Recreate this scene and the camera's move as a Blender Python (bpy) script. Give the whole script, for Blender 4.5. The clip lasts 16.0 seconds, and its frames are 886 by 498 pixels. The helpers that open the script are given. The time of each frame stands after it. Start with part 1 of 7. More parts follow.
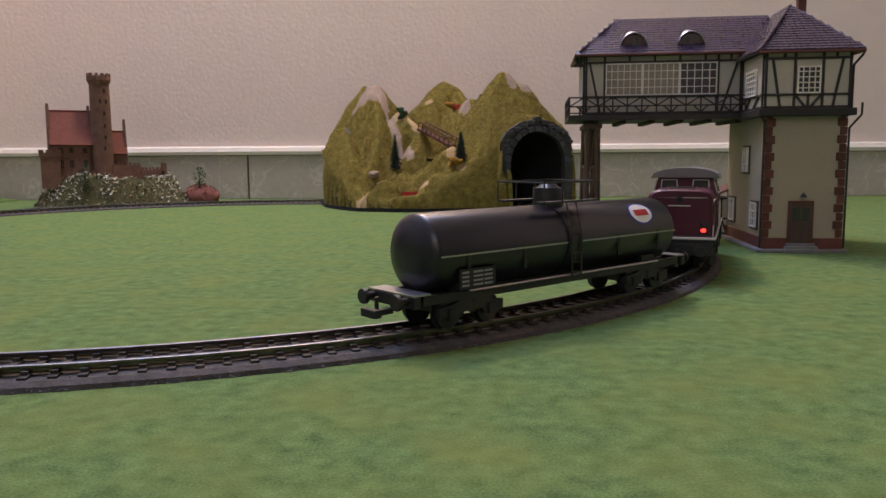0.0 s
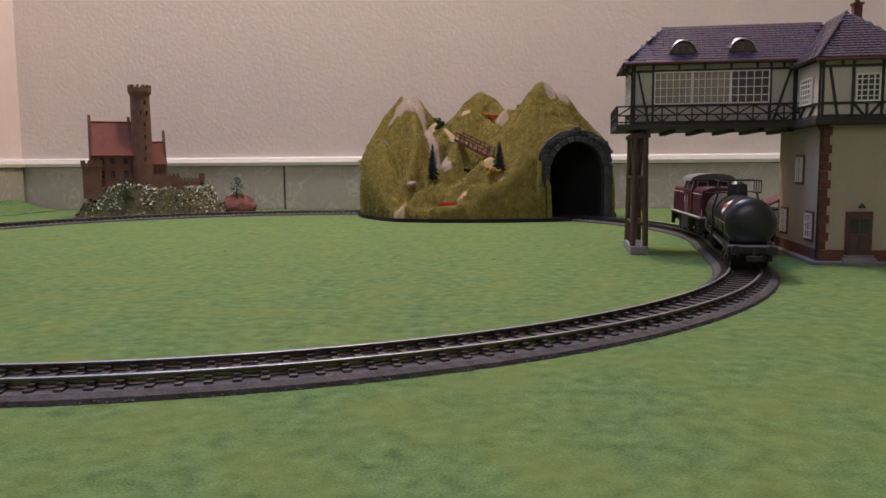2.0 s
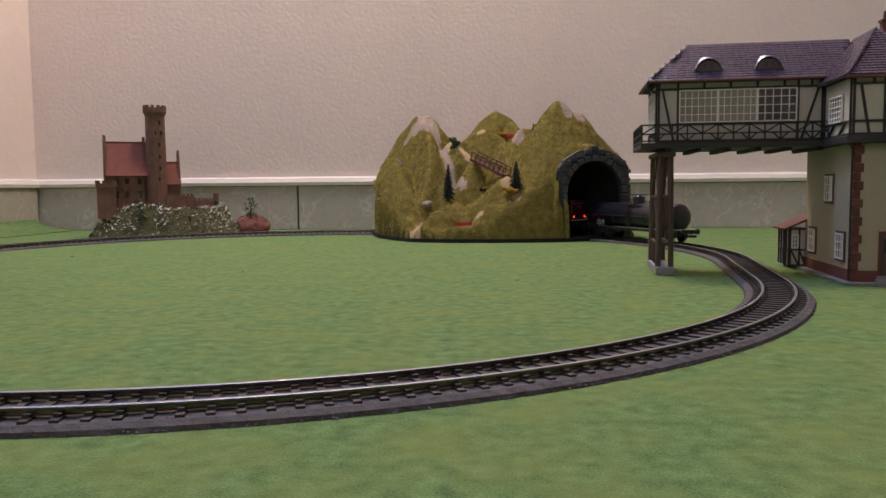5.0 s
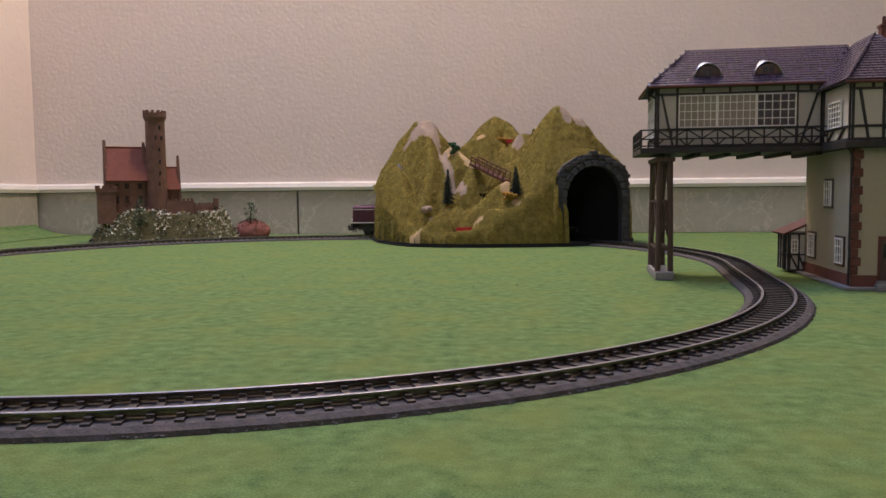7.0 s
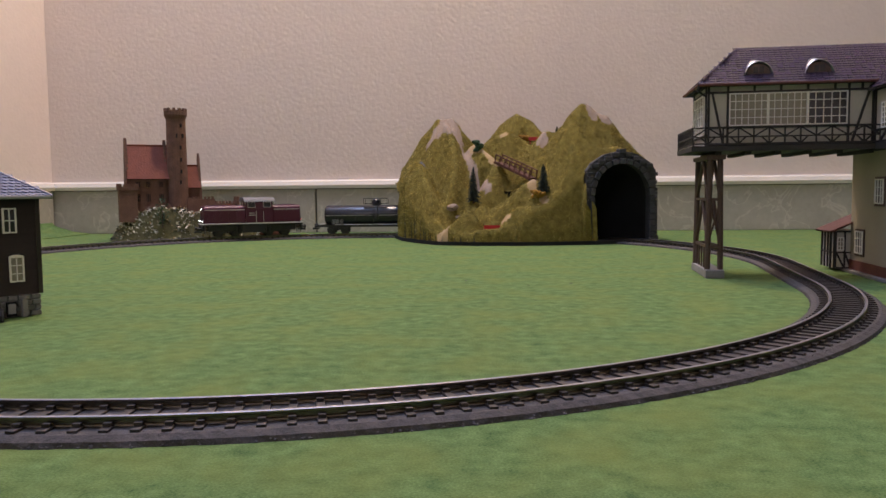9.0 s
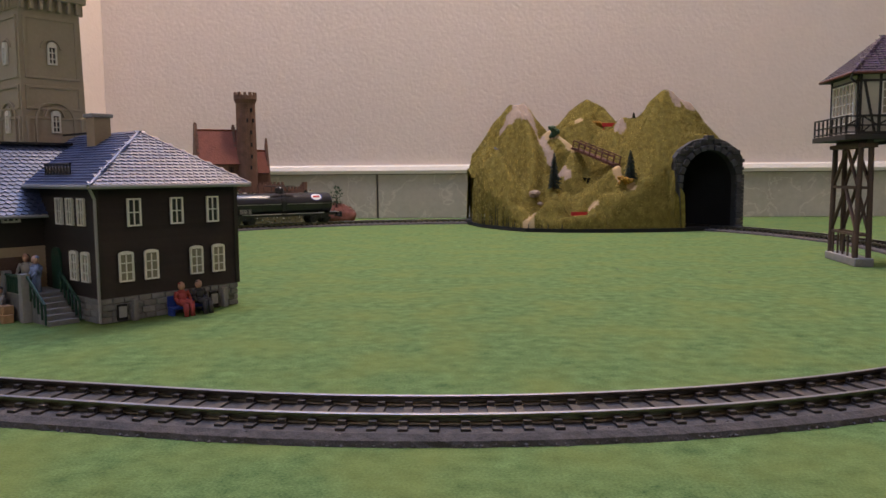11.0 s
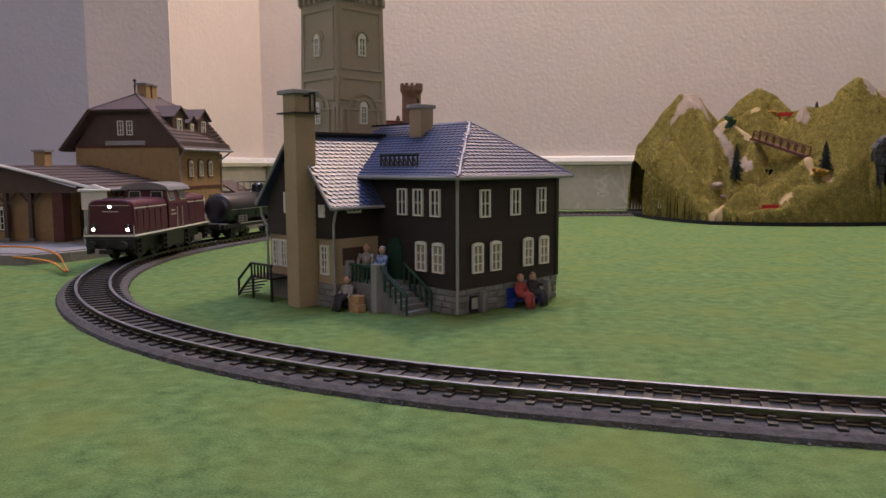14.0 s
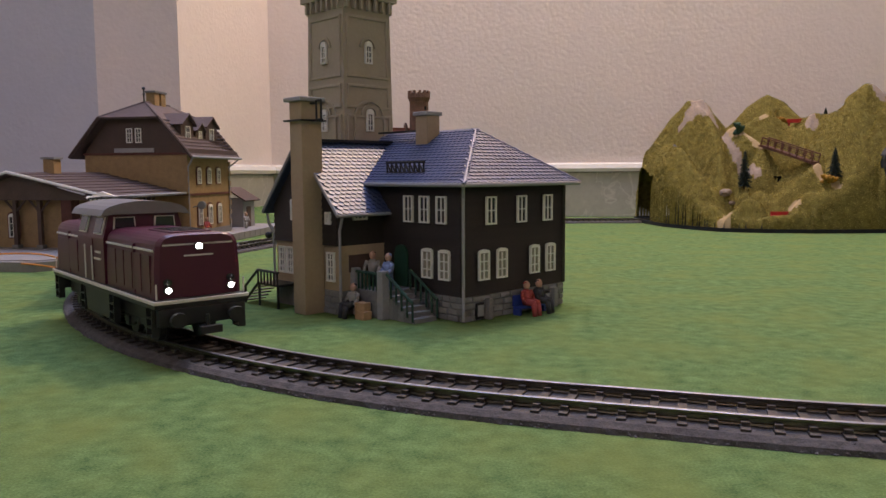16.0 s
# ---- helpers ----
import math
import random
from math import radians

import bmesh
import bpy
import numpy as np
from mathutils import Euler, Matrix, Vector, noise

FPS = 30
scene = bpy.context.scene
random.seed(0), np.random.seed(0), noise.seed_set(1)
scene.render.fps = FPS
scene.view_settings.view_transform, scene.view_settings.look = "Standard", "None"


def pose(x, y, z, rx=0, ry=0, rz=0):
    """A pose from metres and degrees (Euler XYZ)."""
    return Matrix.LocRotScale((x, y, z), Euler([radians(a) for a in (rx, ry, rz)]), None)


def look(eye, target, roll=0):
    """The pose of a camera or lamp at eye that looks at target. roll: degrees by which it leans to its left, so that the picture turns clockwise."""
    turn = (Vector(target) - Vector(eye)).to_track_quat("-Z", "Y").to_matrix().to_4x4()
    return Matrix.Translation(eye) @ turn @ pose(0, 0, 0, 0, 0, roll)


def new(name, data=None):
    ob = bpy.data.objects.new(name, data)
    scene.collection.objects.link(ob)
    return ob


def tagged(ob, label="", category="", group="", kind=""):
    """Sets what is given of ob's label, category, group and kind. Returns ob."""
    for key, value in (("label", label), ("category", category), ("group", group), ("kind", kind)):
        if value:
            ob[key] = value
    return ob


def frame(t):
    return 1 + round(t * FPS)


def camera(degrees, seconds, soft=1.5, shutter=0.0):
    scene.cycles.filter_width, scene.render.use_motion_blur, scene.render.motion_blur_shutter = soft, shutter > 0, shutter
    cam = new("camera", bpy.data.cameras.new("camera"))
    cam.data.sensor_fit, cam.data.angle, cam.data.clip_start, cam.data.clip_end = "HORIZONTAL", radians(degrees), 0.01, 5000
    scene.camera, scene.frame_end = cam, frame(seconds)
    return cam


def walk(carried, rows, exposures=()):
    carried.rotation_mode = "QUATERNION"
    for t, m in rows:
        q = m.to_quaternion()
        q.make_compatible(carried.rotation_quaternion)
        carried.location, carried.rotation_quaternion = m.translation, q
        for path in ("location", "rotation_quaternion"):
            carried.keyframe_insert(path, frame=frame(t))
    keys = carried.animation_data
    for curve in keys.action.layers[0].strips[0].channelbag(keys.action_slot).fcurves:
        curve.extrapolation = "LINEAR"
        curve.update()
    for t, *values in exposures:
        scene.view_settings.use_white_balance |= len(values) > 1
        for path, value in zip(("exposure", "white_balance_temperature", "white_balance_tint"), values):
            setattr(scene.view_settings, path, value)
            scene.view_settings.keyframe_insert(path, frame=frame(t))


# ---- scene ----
cam = camera(59.5, 16.0)
PATH = [
    (0, (0.026, 0.012, 0.069), (-0.035, 1.997, -0.167), -0.4),
    (0.5, (0.026, 0.0105, 0.0685), (-0.063, 1.996, -0.164), -0.4),
    (1, (0.0255, 0.008, 0.068), (-0.083, 1.993, -0.155), -0.4),
    (1.5, (0.020, 0.011, 0.068), (-0.100, 1.995, -0.152), -0.4),
    (2, (0.012, 0.018, 0.068), (-0.119, 2.003, -0.139), -0.4),
    (2.5, (0.006, 0.024, 0.068), (-0.134, 2.009, -0.132), -0.5),
    (3, (0.003, 0.027, 0.068), (-0.148, 2.012, -0.123), -0.5),
    (3.5, (0.001, 0.0272, 0.068), (-0.150, 2.013, -0.114), -0.5),
    (4, (0.001, 0.0272, 0.068), (-0.151, 2.014, -0.103), -0.5),
    (6.5, (0.001, 0.027, 0.068), (-0.150, 2.015, -0.079), -0.5),
    (7, (0.001, 0.027, 0.068), (-0.150, 2.016, -0.076), -0.5),
    (7.5, (0.0, 0.027, 0.068), (-0.147, 2.017, -0.075), -0.5),
    (8, (-0.008, 0.0278, 0.0685), (-0.150, 2.017, -0.078), -0.55),
    (8.2, (-0.013, 0.0274, 0.0686), (-0.156, 2.016, -0.0775), -0.55),
    (10.5, (-0.128, 0.024, 0.071), (-0.234, 2.013, -0.106), -0.5),
    (11, (-0.163, 0.0235, 0.072), (-0.272, 2.012, -0.118), -0.4),
    (11.5, (-0.206, 0.020, 0.072), (-0.340, 2.006, -0.130), -0.4),
    (12, (-0.245, 0.017, 0.073), (-0.440, 1.996, -0.140), -0.4),
    (12.5, (-0.272, 0.0165, 0.073), (-0.503, 1.991, -0.145), -0.4),
    (13, (-0.290, 0.018, 0.073), (-0.544, 1.990, -0.145), -0.3),
    (13.5, (-0.303, 0.0175, 0.073), (-0.571, 1.987, -0.144), -0.3),
    (14, (-0.305, 0.0175, 0.073), (-0.586, 1.986, -0.139), -0.3),
    (14.5, (-0.305, 0.0172, 0.073), (-0.596, 1.985, -0.134), -0.3),
    (15, (-0.3045, 0.017, 0.073), (-0.602, 1.985, -0.130), -0.3),
    (15.5, (-0.3045, 0.0172, 0.073), (-0.606, 1.985, -0.123), -0.3),
    (16, (-0.304, 0.018, 0.073), (-0.606, 1.985, -0.121), -0.35),
]
walk(cam, [(t, look(eye, target, roll)) for t, eye, target, roll in PATH])

# ---- world, lamps ----
world = bpy.data.worlds.new("world")
scene.world = world
world.use_nodes = True
world.node_tree.nodes["Background"].inputs[0].default_value = (0.55, 0.62, 0.85, 1)
world.node_tree.nodes["Background"].inputs[1].default_value = 0.05


def area_lamp(name, eye, target, size, watts, colour):
    d = bpy.data.lights.new(name, "AREA")
    d.shape, d.size, d.size_y, d.energy, d.color = "RECTANGLE", size[0], size[1], watts, colour
    ob = new(name, d)
    ob.matrix_world = look(eye, target)
    return ob


def point_lamp(name, eye, radius, watts, colour):
    d = bpy.data.lights.new(name, "POINT")
    d.shadow_soft_size, d.energy, d.color = radius, watts, colour
    ob = new(name, d)
    ob.location = eye
    return ob


LAMP = (-0.16, 1.14, 1.24)
point_lamp("warm_lamp", LAMP, 0.06, 38.0, (1.0, 0.72, 0.47))
point_lamp("reading_lamp", (-0.5, -1.3, 0.9), 0.07, 6.0, (1.0, 0.66, 0.38))
# blue panel added to put sheen on the roofs; no such window known
area_lamp("north_sheen_light", (-0.26, 1.31, 1.60), (-0.55, 0.40, 0.0), (1.0, 0.8), 20.0, (0.38, 0.53, 1.0))
# unseen cool fill added behind the camera; the south wall has no window
area_lamp("south_fill_light", (-1.0, -2.25, 1.5), (-0.6, 0.4, 0.0), (1.6, 1.2), 15.0, (0.50, 0.66, 1.0))
# overhead blue panel added for the roof sheen; the ceiling has no opening
area_lamp("overhead_sheen_light", (-0.60, 0.75, 2.42), (-0.60, 0.55, 0.0), (0.8, 0.7), 25.0, (0.42, 0.56, 1.0))

# ---- materials ----


def mat(name, colour, rough=0.6, metal=0.0, spread=0.15, scale=60.0, bump=0.0, bump_scale=400.0, spec=0.5, second=None, emit=0.0, per_piece=0.0, coat=0.0, stretch=None, patch=None, per_island=0.0, vein=None):
    """A surface with two scales of variation in its colour, fine relief and, per piece, a shift of tone."""
    m = bpy.data.materials.new(name)
    m.use_nodes = True
    nt = m.node_tree
    b = nt.nodes["Principled BSDF"]
    b.inputs["Roughness"].default_value, b.inputs["Metallic"].default_value = rough, metal
    b.inputs["Specular IOR Level"].default_value = spec
    b.inputs["Coat Weight"].default_value = coat
    tc = nt.nodes.new("ShaderNodeTexCoord")
    src = tc.outputs["Object"]
    if stretch:
        mp = nt.nodes.new("ShaderNodeMapping")
        mp.inputs["Scale"].default_value = stretch
        nt.links.new(src, mp.inputs[0])
        src = mp.outputs[0]
    n1, n2 = nt.nodes.new("ShaderNodeTexNoise"), nt.nodes.new("ShaderNodeTexNoise")
    n1.inputs["Scale"].default_value, n1.inputs["Detail"].default_value = scale, 4
    n2.inputs["Scale"].default_value, n2.inputs["Detail"].default_value = scale * 9, 3
    nt.links.new(src, n1.inputs["Vector"]), nt.links.new(src, n2.inputs["Vector"])
    ad = nt.nodes.new("ShaderNodeMath")
    ad.operation = "ADD"
    nt.links.new(n1.outputs["Fac"], ad.inputs[0]), nt.links.new(n2.outputs["Fac"], ad.inputs[1])
    mr = nt.nodes.new("ShaderNodeMapRange")
    mr.inputs["From Min"].default_value, mr.inputs["From Max"].default_value = 0.65, 1.35
    nt.links.new(ad.outputs[0], mr.inputs["Value"])
    mx = nt.nodes.new("ShaderNodeMix")
    mx.data_type = "RGBA"
    c1 = second or tuple(c * (1 + spread) for c in colour)
    c0 = colour if second else tuple(c * (1 - spread) for c in colour)
    mx.inputs["A"].default_value, mx.inputs["B"].default_value = (*c0, 1), (*[min(c, 1) for c in c1], 1)
    nt.links.new(mr.outputs[0], mx.inputs["Factor"])
    out = mx.outputs["Result"]
    if patch:
        n4, r4, m4 = nt.nodes.new("ShaderNodeTexNoise"), nt.nodes.new("ShaderNodeMapRange"), nt.nodes.new("ShaderNodeMix")
        n4.inputs["Scale"].default_value, n4.inputs["Detail"].default_value = scale * 0.2, 5
        r4.inputs["From Min"].default_value, r4.inputs["From Max"].default_value, r4.inputs["To Max"].default_value = 0.42, 0.70, 0.6
        m4.data_type = "RGBA"
        m4.inputs["B"].default_value = (*patch, 1)
        nt.links.new(src, n4.inputs["Vector"]), nt.links.new(n4.outputs["Fac"], r4.inputs["Value"])
        nt.links.new(r4.outputs[0], m4.inputs["Factor"]), nt.links.new(out, m4.inputs["A"])
        out = m4.outputs["Result"]
    if vein:
        n5, s5, a5, r5, m5 = [nt.nodes.new(k) for k in ("ShaderNodeTexNoise", "ShaderNodeMath", "ShaderNodeMath", "ShaderNodeMapRange", "ShaderNodeMix")]
        n5.inputs["Scale"].default_value, n5.inputs["Detail"].default_value, n5.inputs["Distortion"].default_value = 16, 6, 1.2
        s5.operation, a5.operation = "SUBTRACT", "ABSOLUTE"
        s5.inputs[1].default_value = 0.5
        r5.inputs["From Max"].default_value, r5.inputs["To Min"].default_value, r5.inputs["To Max"].default_value = 0.022, 0.75, 0.0
        m5.data_type = "RGBA"
        m5.inputs["B"].default_value = (*vein, 1)
        nt.links.new(src, n5.inputs["Vector"]), nt.links.new(n5.outputs["Fac"], s5.inputs[0]), nt.links.new(s5.outputs[0], a5.inputs[0])
        nt.links.new(a5.outputs[0], r5.inputs["Value"]), nt.links.new(r5.outputs[0], m5.inputs["Factor"]), nt.links.new(out, m5.inputs["A"])
        out = m5.outputs["Result"]
    if per_piece or per_island:
        oi = nt.nodes.new("ShaderNodeNewGeometry" if per_island else "ShaderNodeObjectInfo")
        per_piece = per_piece or per_island
        hs = nt.nodes.new("ShaderNodeHueSaturation")
        r2 = nt.nodes.new("ShaderNodeMapRange")
        r2.inputs["To Min"].default_value, r2.inputs["To Max"].default_value = 1 - per_piece, 1 + per_piece
        nt.links.new(oi.outputs["Random Per Island" if per_island else "Random"], r2.inputs["Value"]), nt.links.new(r2.outputs[0], hs.inputs["Value"]), nt.links.new(out, hs.inputs["Color"])
        out = hs.outputs[0]
    nt.links.new(out, b.inputs["Base Color"])
    if emit:
        b.inputs["Emission Color"].default_value, b.inputs["Emission Strength"].default_value = (*colour, 1), emit
    if bump:
        n3, bp = nt.nodes.new("ShaderNodeTexNoise"), nt.nodes.new("ShaderNodeBump")
        n3.inputs["Scale"].default_value, n3.inputs["Detail"].default_value = bump_scale, 4
        nt.links.new(src, n3.inputs["Vector"])
        bp.inputs["Strength"].default_value, bp.inputs["Distance"].default_value = bump, 0.4 / bump_scale
        nt.links.new(n3.outputs["Fac"], bp.inputs["Height"]), nt.links.new(bp.outputs[0], b.inputs["Normal"])
    return m


M = {
    "grass": mat("grass_mat", (0.048, 0.096, 0.030), 0.95, spread=0.3, scale=150, bump=1.0, bump_scale=900, spec=0.1, second=(0.172, 0.270, 0.094), patch=(0.168, 0.205, 0.054)),
    "wall": mat("wall_paint", (0.72, 0.63, 0.57), 0.8, spread=0.03, scale=6, bump=0.25, bump_scale=160, spec=0.3),
    # shaded copy of the wall paint: greyer and cooler where the warm light is missing
    "wall_shaded": mat("shaded_wall_paint", (0.50, 0.49, 0.52), 0.8, spread=0.03, scale=6, bump=0.2, bump_scale=160, spec=0.3),
    "tile": mat("skirting_tile", (0.36, 0.34, 0.29), 0.35, spread=0.1, scale=14, second=(0.44, 0.42, 0.36), vein=(0.56, 0.54, 0.47)),
    "cap": mat("cap_tile", (0.72, 0.68, 0.60), 0.25, spread=0.04, scale=20),
    "joint": mat("tile_joint", (0.10, 0.09, 0.08), 0.9, spread=0.1),
    "ceiling": mat("ceiling_paint", (0.75, 0.73, 0.70), 0.9, spread=0.02, scale=5),
    "ballast": mat("ballast", (0.030, 0.027, 0.027), 0.85, spread=0.6, scale=300, bump=1.0, bump_scale=900, second=(0.095, 0.085, 0.082)),
    "gravel": mat("gravel", (0.085, 0.078, 0.078), 0.85, spread=0.5, scale=300, per_island=0.55),
    "sleeper": mat("sleeper", (0.022, 0.017, 0.015), 0.55, spread=0.25, scale=200, per_piece=0.3),
    "rail": mat("nickel_rail", (0.25, 0.25, 0.27), 0.48, 1.0, spread=0.2, scale=90),
    "rail_side": mat("rail_side", (0.16, 0.145, 0.11), 0.28, 1.0, spread=0.25, scale=90),
    "flock": mat("flocked_hill", (0.088, 0.066, 0.014), 0.95, spread=0.3, scale=150, bump=0.8, bump_scale=1100, spec=0.1, second=(0.27, 0.225, 0.060)),
    "hill_fibre": mat("hill_fibre", (0.12, 0.098, 0.020), 0.9, scale=120, spec=0.15, second=(0.52, 0.415, 0.130), per_island=0.75),
    "autumn": mat("autumn_foam", (0.30, 0.16, 0.02), 0.95, spread=0.3, scale=250, bump=0.6, bump_scale=600),
    "rock": mat("painted_rock", (0.26, 0.20, 0.15), 0.9, spread=0.25, scale=60, bump=0.6, bump_scale=300),
    "path": mat("sandy_path", (0.36, 0.26, 0.13), 0.9, spread=0.2, scale=80, bump=0.5, bump_scale=400),
    "portal": mat("portal_stone", (0.050, 0.050, 0.056), 0.75, spread=0.3, scale=120, bump=0.7, bump_scale=500, per_piece=0.2),
    # near-black that stands in for shade in openings and along the hill's base
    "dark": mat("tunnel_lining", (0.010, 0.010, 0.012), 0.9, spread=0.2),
    "fir": mat("fir_green", (0.012, 0.022, 0.014), 0.9, spread=0.4, scale=300, bump=0.6, bump_scale=600),
    "bush": mat("bush_green", (0.03, 0.07, 0.035), 0.9, spread=0.4, scale=300, bump=0.8, bump_scale=600),
    "bark": mat("bark", (0.06, 0.04, 0.03), 0.9, spread=0.3),
    "bridge": mat("bridge_wood", (0.10, 0.035, 0.022), 0.7, spread=0.25),
    "red": mat("red_plastic", (0.40, 0.02, 0.02), 0.5, spread=0.1),
    "loco": mat("loco_red", (0.068, 0.006, 0.024), 0.40, spread=0.06, scale=50, spec=0.5),
    "loco_roof": mat("loco_roof", (0.17, 0.165, 0.165), 0.45, spread=0.08),
    "black": mat("black_plastic", (0.012, 0.012, 0.013), 0.5, spread=0.2, scale=80),
    "tank": mat("tank_black", (0.006, 0.007, 0.013), 0.30, spread=0.15, scale=40, spec=0.6),
    "stripe": mat("pale_stripe", (0.60, 0.58, 0.53), 0.5, spread=0.05),
    "steel": mat("steel", (0.45, 0.45, 0.46), 0.35, 1.0, spread=0.1),
    "lamp_white": mat("lit_headlamp", (1.0, 0.97, 0.90), 0.3, emit=14.0),
    "lamp_red": mat("lit_tail_lamp", (1.0, 0.02, 0.015), 0.3, emit=6.0),
    "white": mat("white_plastic", (0.74, 0.73, 0.68), 0.5, spread=0.05),
    "blue": mat("blue_plastic", (0.02, 0.05, 0.30), 0.5, spread=0.1),
    "glass": mat("dark_glass", (0.03, 0.03, 0.035), 0.08, spread=0.1, spec=0.8),
    "pale_glass": mat("pale_window", (0.27, 0.25, 0.20), 0.2, spread=0.1, spec=0.6),
    "cream": mat("cream_wall", (0.36, 0.33, 0.25), 0.7, spread=0.06, scale=50, bump=0.3, bump_scale=700),
    "plaster": mat("pale_infill", (0.48, 0.46, 0.40), 0.7, spread=0.05, scale=50),
    "timber": mat("dark_timber", (0.022, 0.020, 0.020), 0.6, spread=0.25, scale=90),
    "brown": mat("brown_plastic", (0.075, 0.045, 0.035), 0.6, spread=0.2, scale=80),
    "quoin": mat("brick_red", (0.11, 0.035, 0.026), 0.7, spread=0.25, scale=150, per_piece=0.2),
    "tiles_plum": mat("plum_roof_tiles", (0.062, 0.043, 0.075), 0.24, spread=0.2, scale=70, per_piece=0.2, spec=0.8),
    # slate grey made bluer: part of the roofs' blue sheen is painted in
    "slate": mat("blue_sheen_slate", (0.050, 0.068, 0.145), 0.42, spread=0.25, scale=70, per_piece=0.2, spec=0.5),
    "board": mat("dark_boards", (0.0195, 0.0143, 0.0117), 0.6, spread=0.2, scale=60, per_piece=0.15),
    "tan": mat("tan_plaster", (0.36, 0.28, 0.18), 0.7, spread=0.08, scale=60, bump=0.2, bump_scale=600),
    "granite": mat("grey_stone", (0.20, 0.20, 0.20), 0.75, spread=0.2, scale=120, per_piece=0.15, bump=0.5, bump_scale=500),
    "tower": mat("tower_render", (0.3645, 0.3172, 0.243), 0.75, spread=0.06, scale=50, bump=0.2, bump_scale=500),
    "green": mat("dark_green", (0.012, 0.050, 0.030), 0.5, spread=0.15),
    "gutter": mat("gutter_grey", (0.28, 0.28, 0.29), 0.5, spread=0.1),
    "castle": mat("castle_brick", (0.15, 0.080, 0.055), 0.85, spread=0.3, scale=120, bump=0.8, bump_scale=500),
    "castle_roof": mat("castle_roof", (0.17, 0.050, 0.030), 0.8, spread=0.2, scale=120, bump=0.5, bump_scale=400),
    "foam": mat("white_flock", (0.62, 0.60, 0.50), 0.95, spread=0.1, scale=200),
    "moss": mat("rocky_moss", (0.09, 0.085, 0.035), 0.95, spread=0.4, scale=90, bump=0.8, bump_scale=400),
    "heather": mat("red_heather", (0.22, 0.085, 0.065), 0.95, spread=0.3, scale=200),
    "ochre": mat("ochre_brick", (0.30, 0.20, 0.095), 0.75, spread=0.2, scale=160, bump=0.5, bump_scale=600),
    "st_roof": mat("station_roof", (0.085, 0.058, 0.055), 0.7, spread=0.15, scale=90, bump=0.4, bump_scale=400),
    "concrete": mat("platform_grey", (0.24, 0.225, 0.22), 0.8, spread=0.1, scale=60, bump=0.3, bump_scale=500),
    "kiosk": mat("kiosk_green", (0.26, 0.30, 0.26), 0.6, spread=0.06),
    "wire": mat("orange_wire", (0.60, 0.22, 0.03), 0.45, spread=0.1),
    "skin": mat("figure_skin", (0.45, 0.27, 0.20), 0.6, spread=0.1),
    "cloth_dark": mat("figure_dark", (0.03, 0.03, 0.035), 0.7, spread=0.1),
    "cloth_red": mat("figure_red", (0.32, 0.05, 0.045), 0.7, spread=0.1),
    "cloth_blue": mat("figure_blue", (0.20, 0.26, 0.42), 0.7, spread=0.1),
    "cloth_grey": mat("figure_grey", (0.30, 0.29, 0.27), 0.7, spread=0.1),
    "cloth_tan": mat("figure_tan", (0.33, 0.20, 0.10), 0.7, spread=0.1),
    "wood_box": mat("crate_wood", (0.42, 0.26, 0.14), 0.7, spread=0.2),
}

# ---- mesh helpers ----


def add_box(bm, x0, x1, y0, y1, z0, z1, m=None, bevel=0.0):
    vs = [bm.verts.new((x, y, z)) for x in (x0, x1) for y in (y0, y1) for z in (z0, z1)]
    fs = [bm.faces.new([vs[i] for i in f]) for f in ((0, 1, 3, 2), (4, 6, 7, 5), (0, 4, 5, 1), (2, 3, 7, 6), (0, 2, 6, 4), (1, 5, 7, 3))]
    if bevel:
        es = {e for f in fs for e in f.edges}
        r = bmesh.ops.bevel(bm, geom=list(es), offset=bevel, segments=2, affect="EDGES", profile=0.5)
        vs = list({v for f in r["faces"] for v in f.verts} | {v for v in vs if v.is_valid})
    if m is not None:
        bmesh.ops.transform(bm, matrix=m, verts=vs)
    return vs


def box(x0, x1, y0, y1, z0, z1, m=None, bevel=0.0):
    bm = bmesh.new()
    add_box(bm, x0, x1, y0, y1, z0, z1, m, bevel)
    return bm


def add_prism(bm, outline, x0, x1, axis="x"):
    """Extrudes an outline (pairs) along an axis: x -> (x, a, b), y -> (a, y, b), z -> (a, b, z)."""
    def at(a, b, c):
        return {"x": (c, a, b), "y": (a, c, b), "z": (a, b, c)}[axis]
    lo, hi = [bm.verts.new(at(a, b, x0)) for a, b in outline], [bm.verts.new(at(a, b, x1)) for a, b in outline]
    n = len(outline)
    bm.faces.new(lo), bm.faces.new(hi[::-1])
    for i in range(n):
        bm.faces.new((lo[i], hi[i], hi[(i + 1) % n], lo[(i + 1) % n]))
    return lo + hi


def prism(outline, x0, x1, axis="x"):
    bm = bmesh.new()
    add_prism(bm, outline, x0, x1, axis)
    return bm


def add_tube(bm, a, b, ra, rb=None, n=10, caps=True):
    a, b = Vector(a), Vector(b)
    rb = ra if rb is None else rb
    q = (b - a).to_track_quat("Z", "Y")
    lo = [bm.verts.new(a + q @ Vector((ra * math.cos(k * math.tau / n), ra * math.sin(k * math.tau / n), 0))) for k in range(n)]
    hi = [bm.verts.new(b + q @ Vector((rb * math.cos(k * math.tau / n), rb * math.sin(k * math.tau / n), 0))) for k in range(n)]
    for k in range(n):
        bm.faces.new((lo[k], lo[(k + 1) % n], hi[(k + 1) % n], hi[k]))
    if caps:
        bm.faces.new(lo[::-1]), bm.faces.new(hi)
    return lo + hi


def tube(a, b, ra, rb=None, n=10):
    bm = bmesh.new()
    add_tube(bm, a, b, ra, rb, n)
    return bm


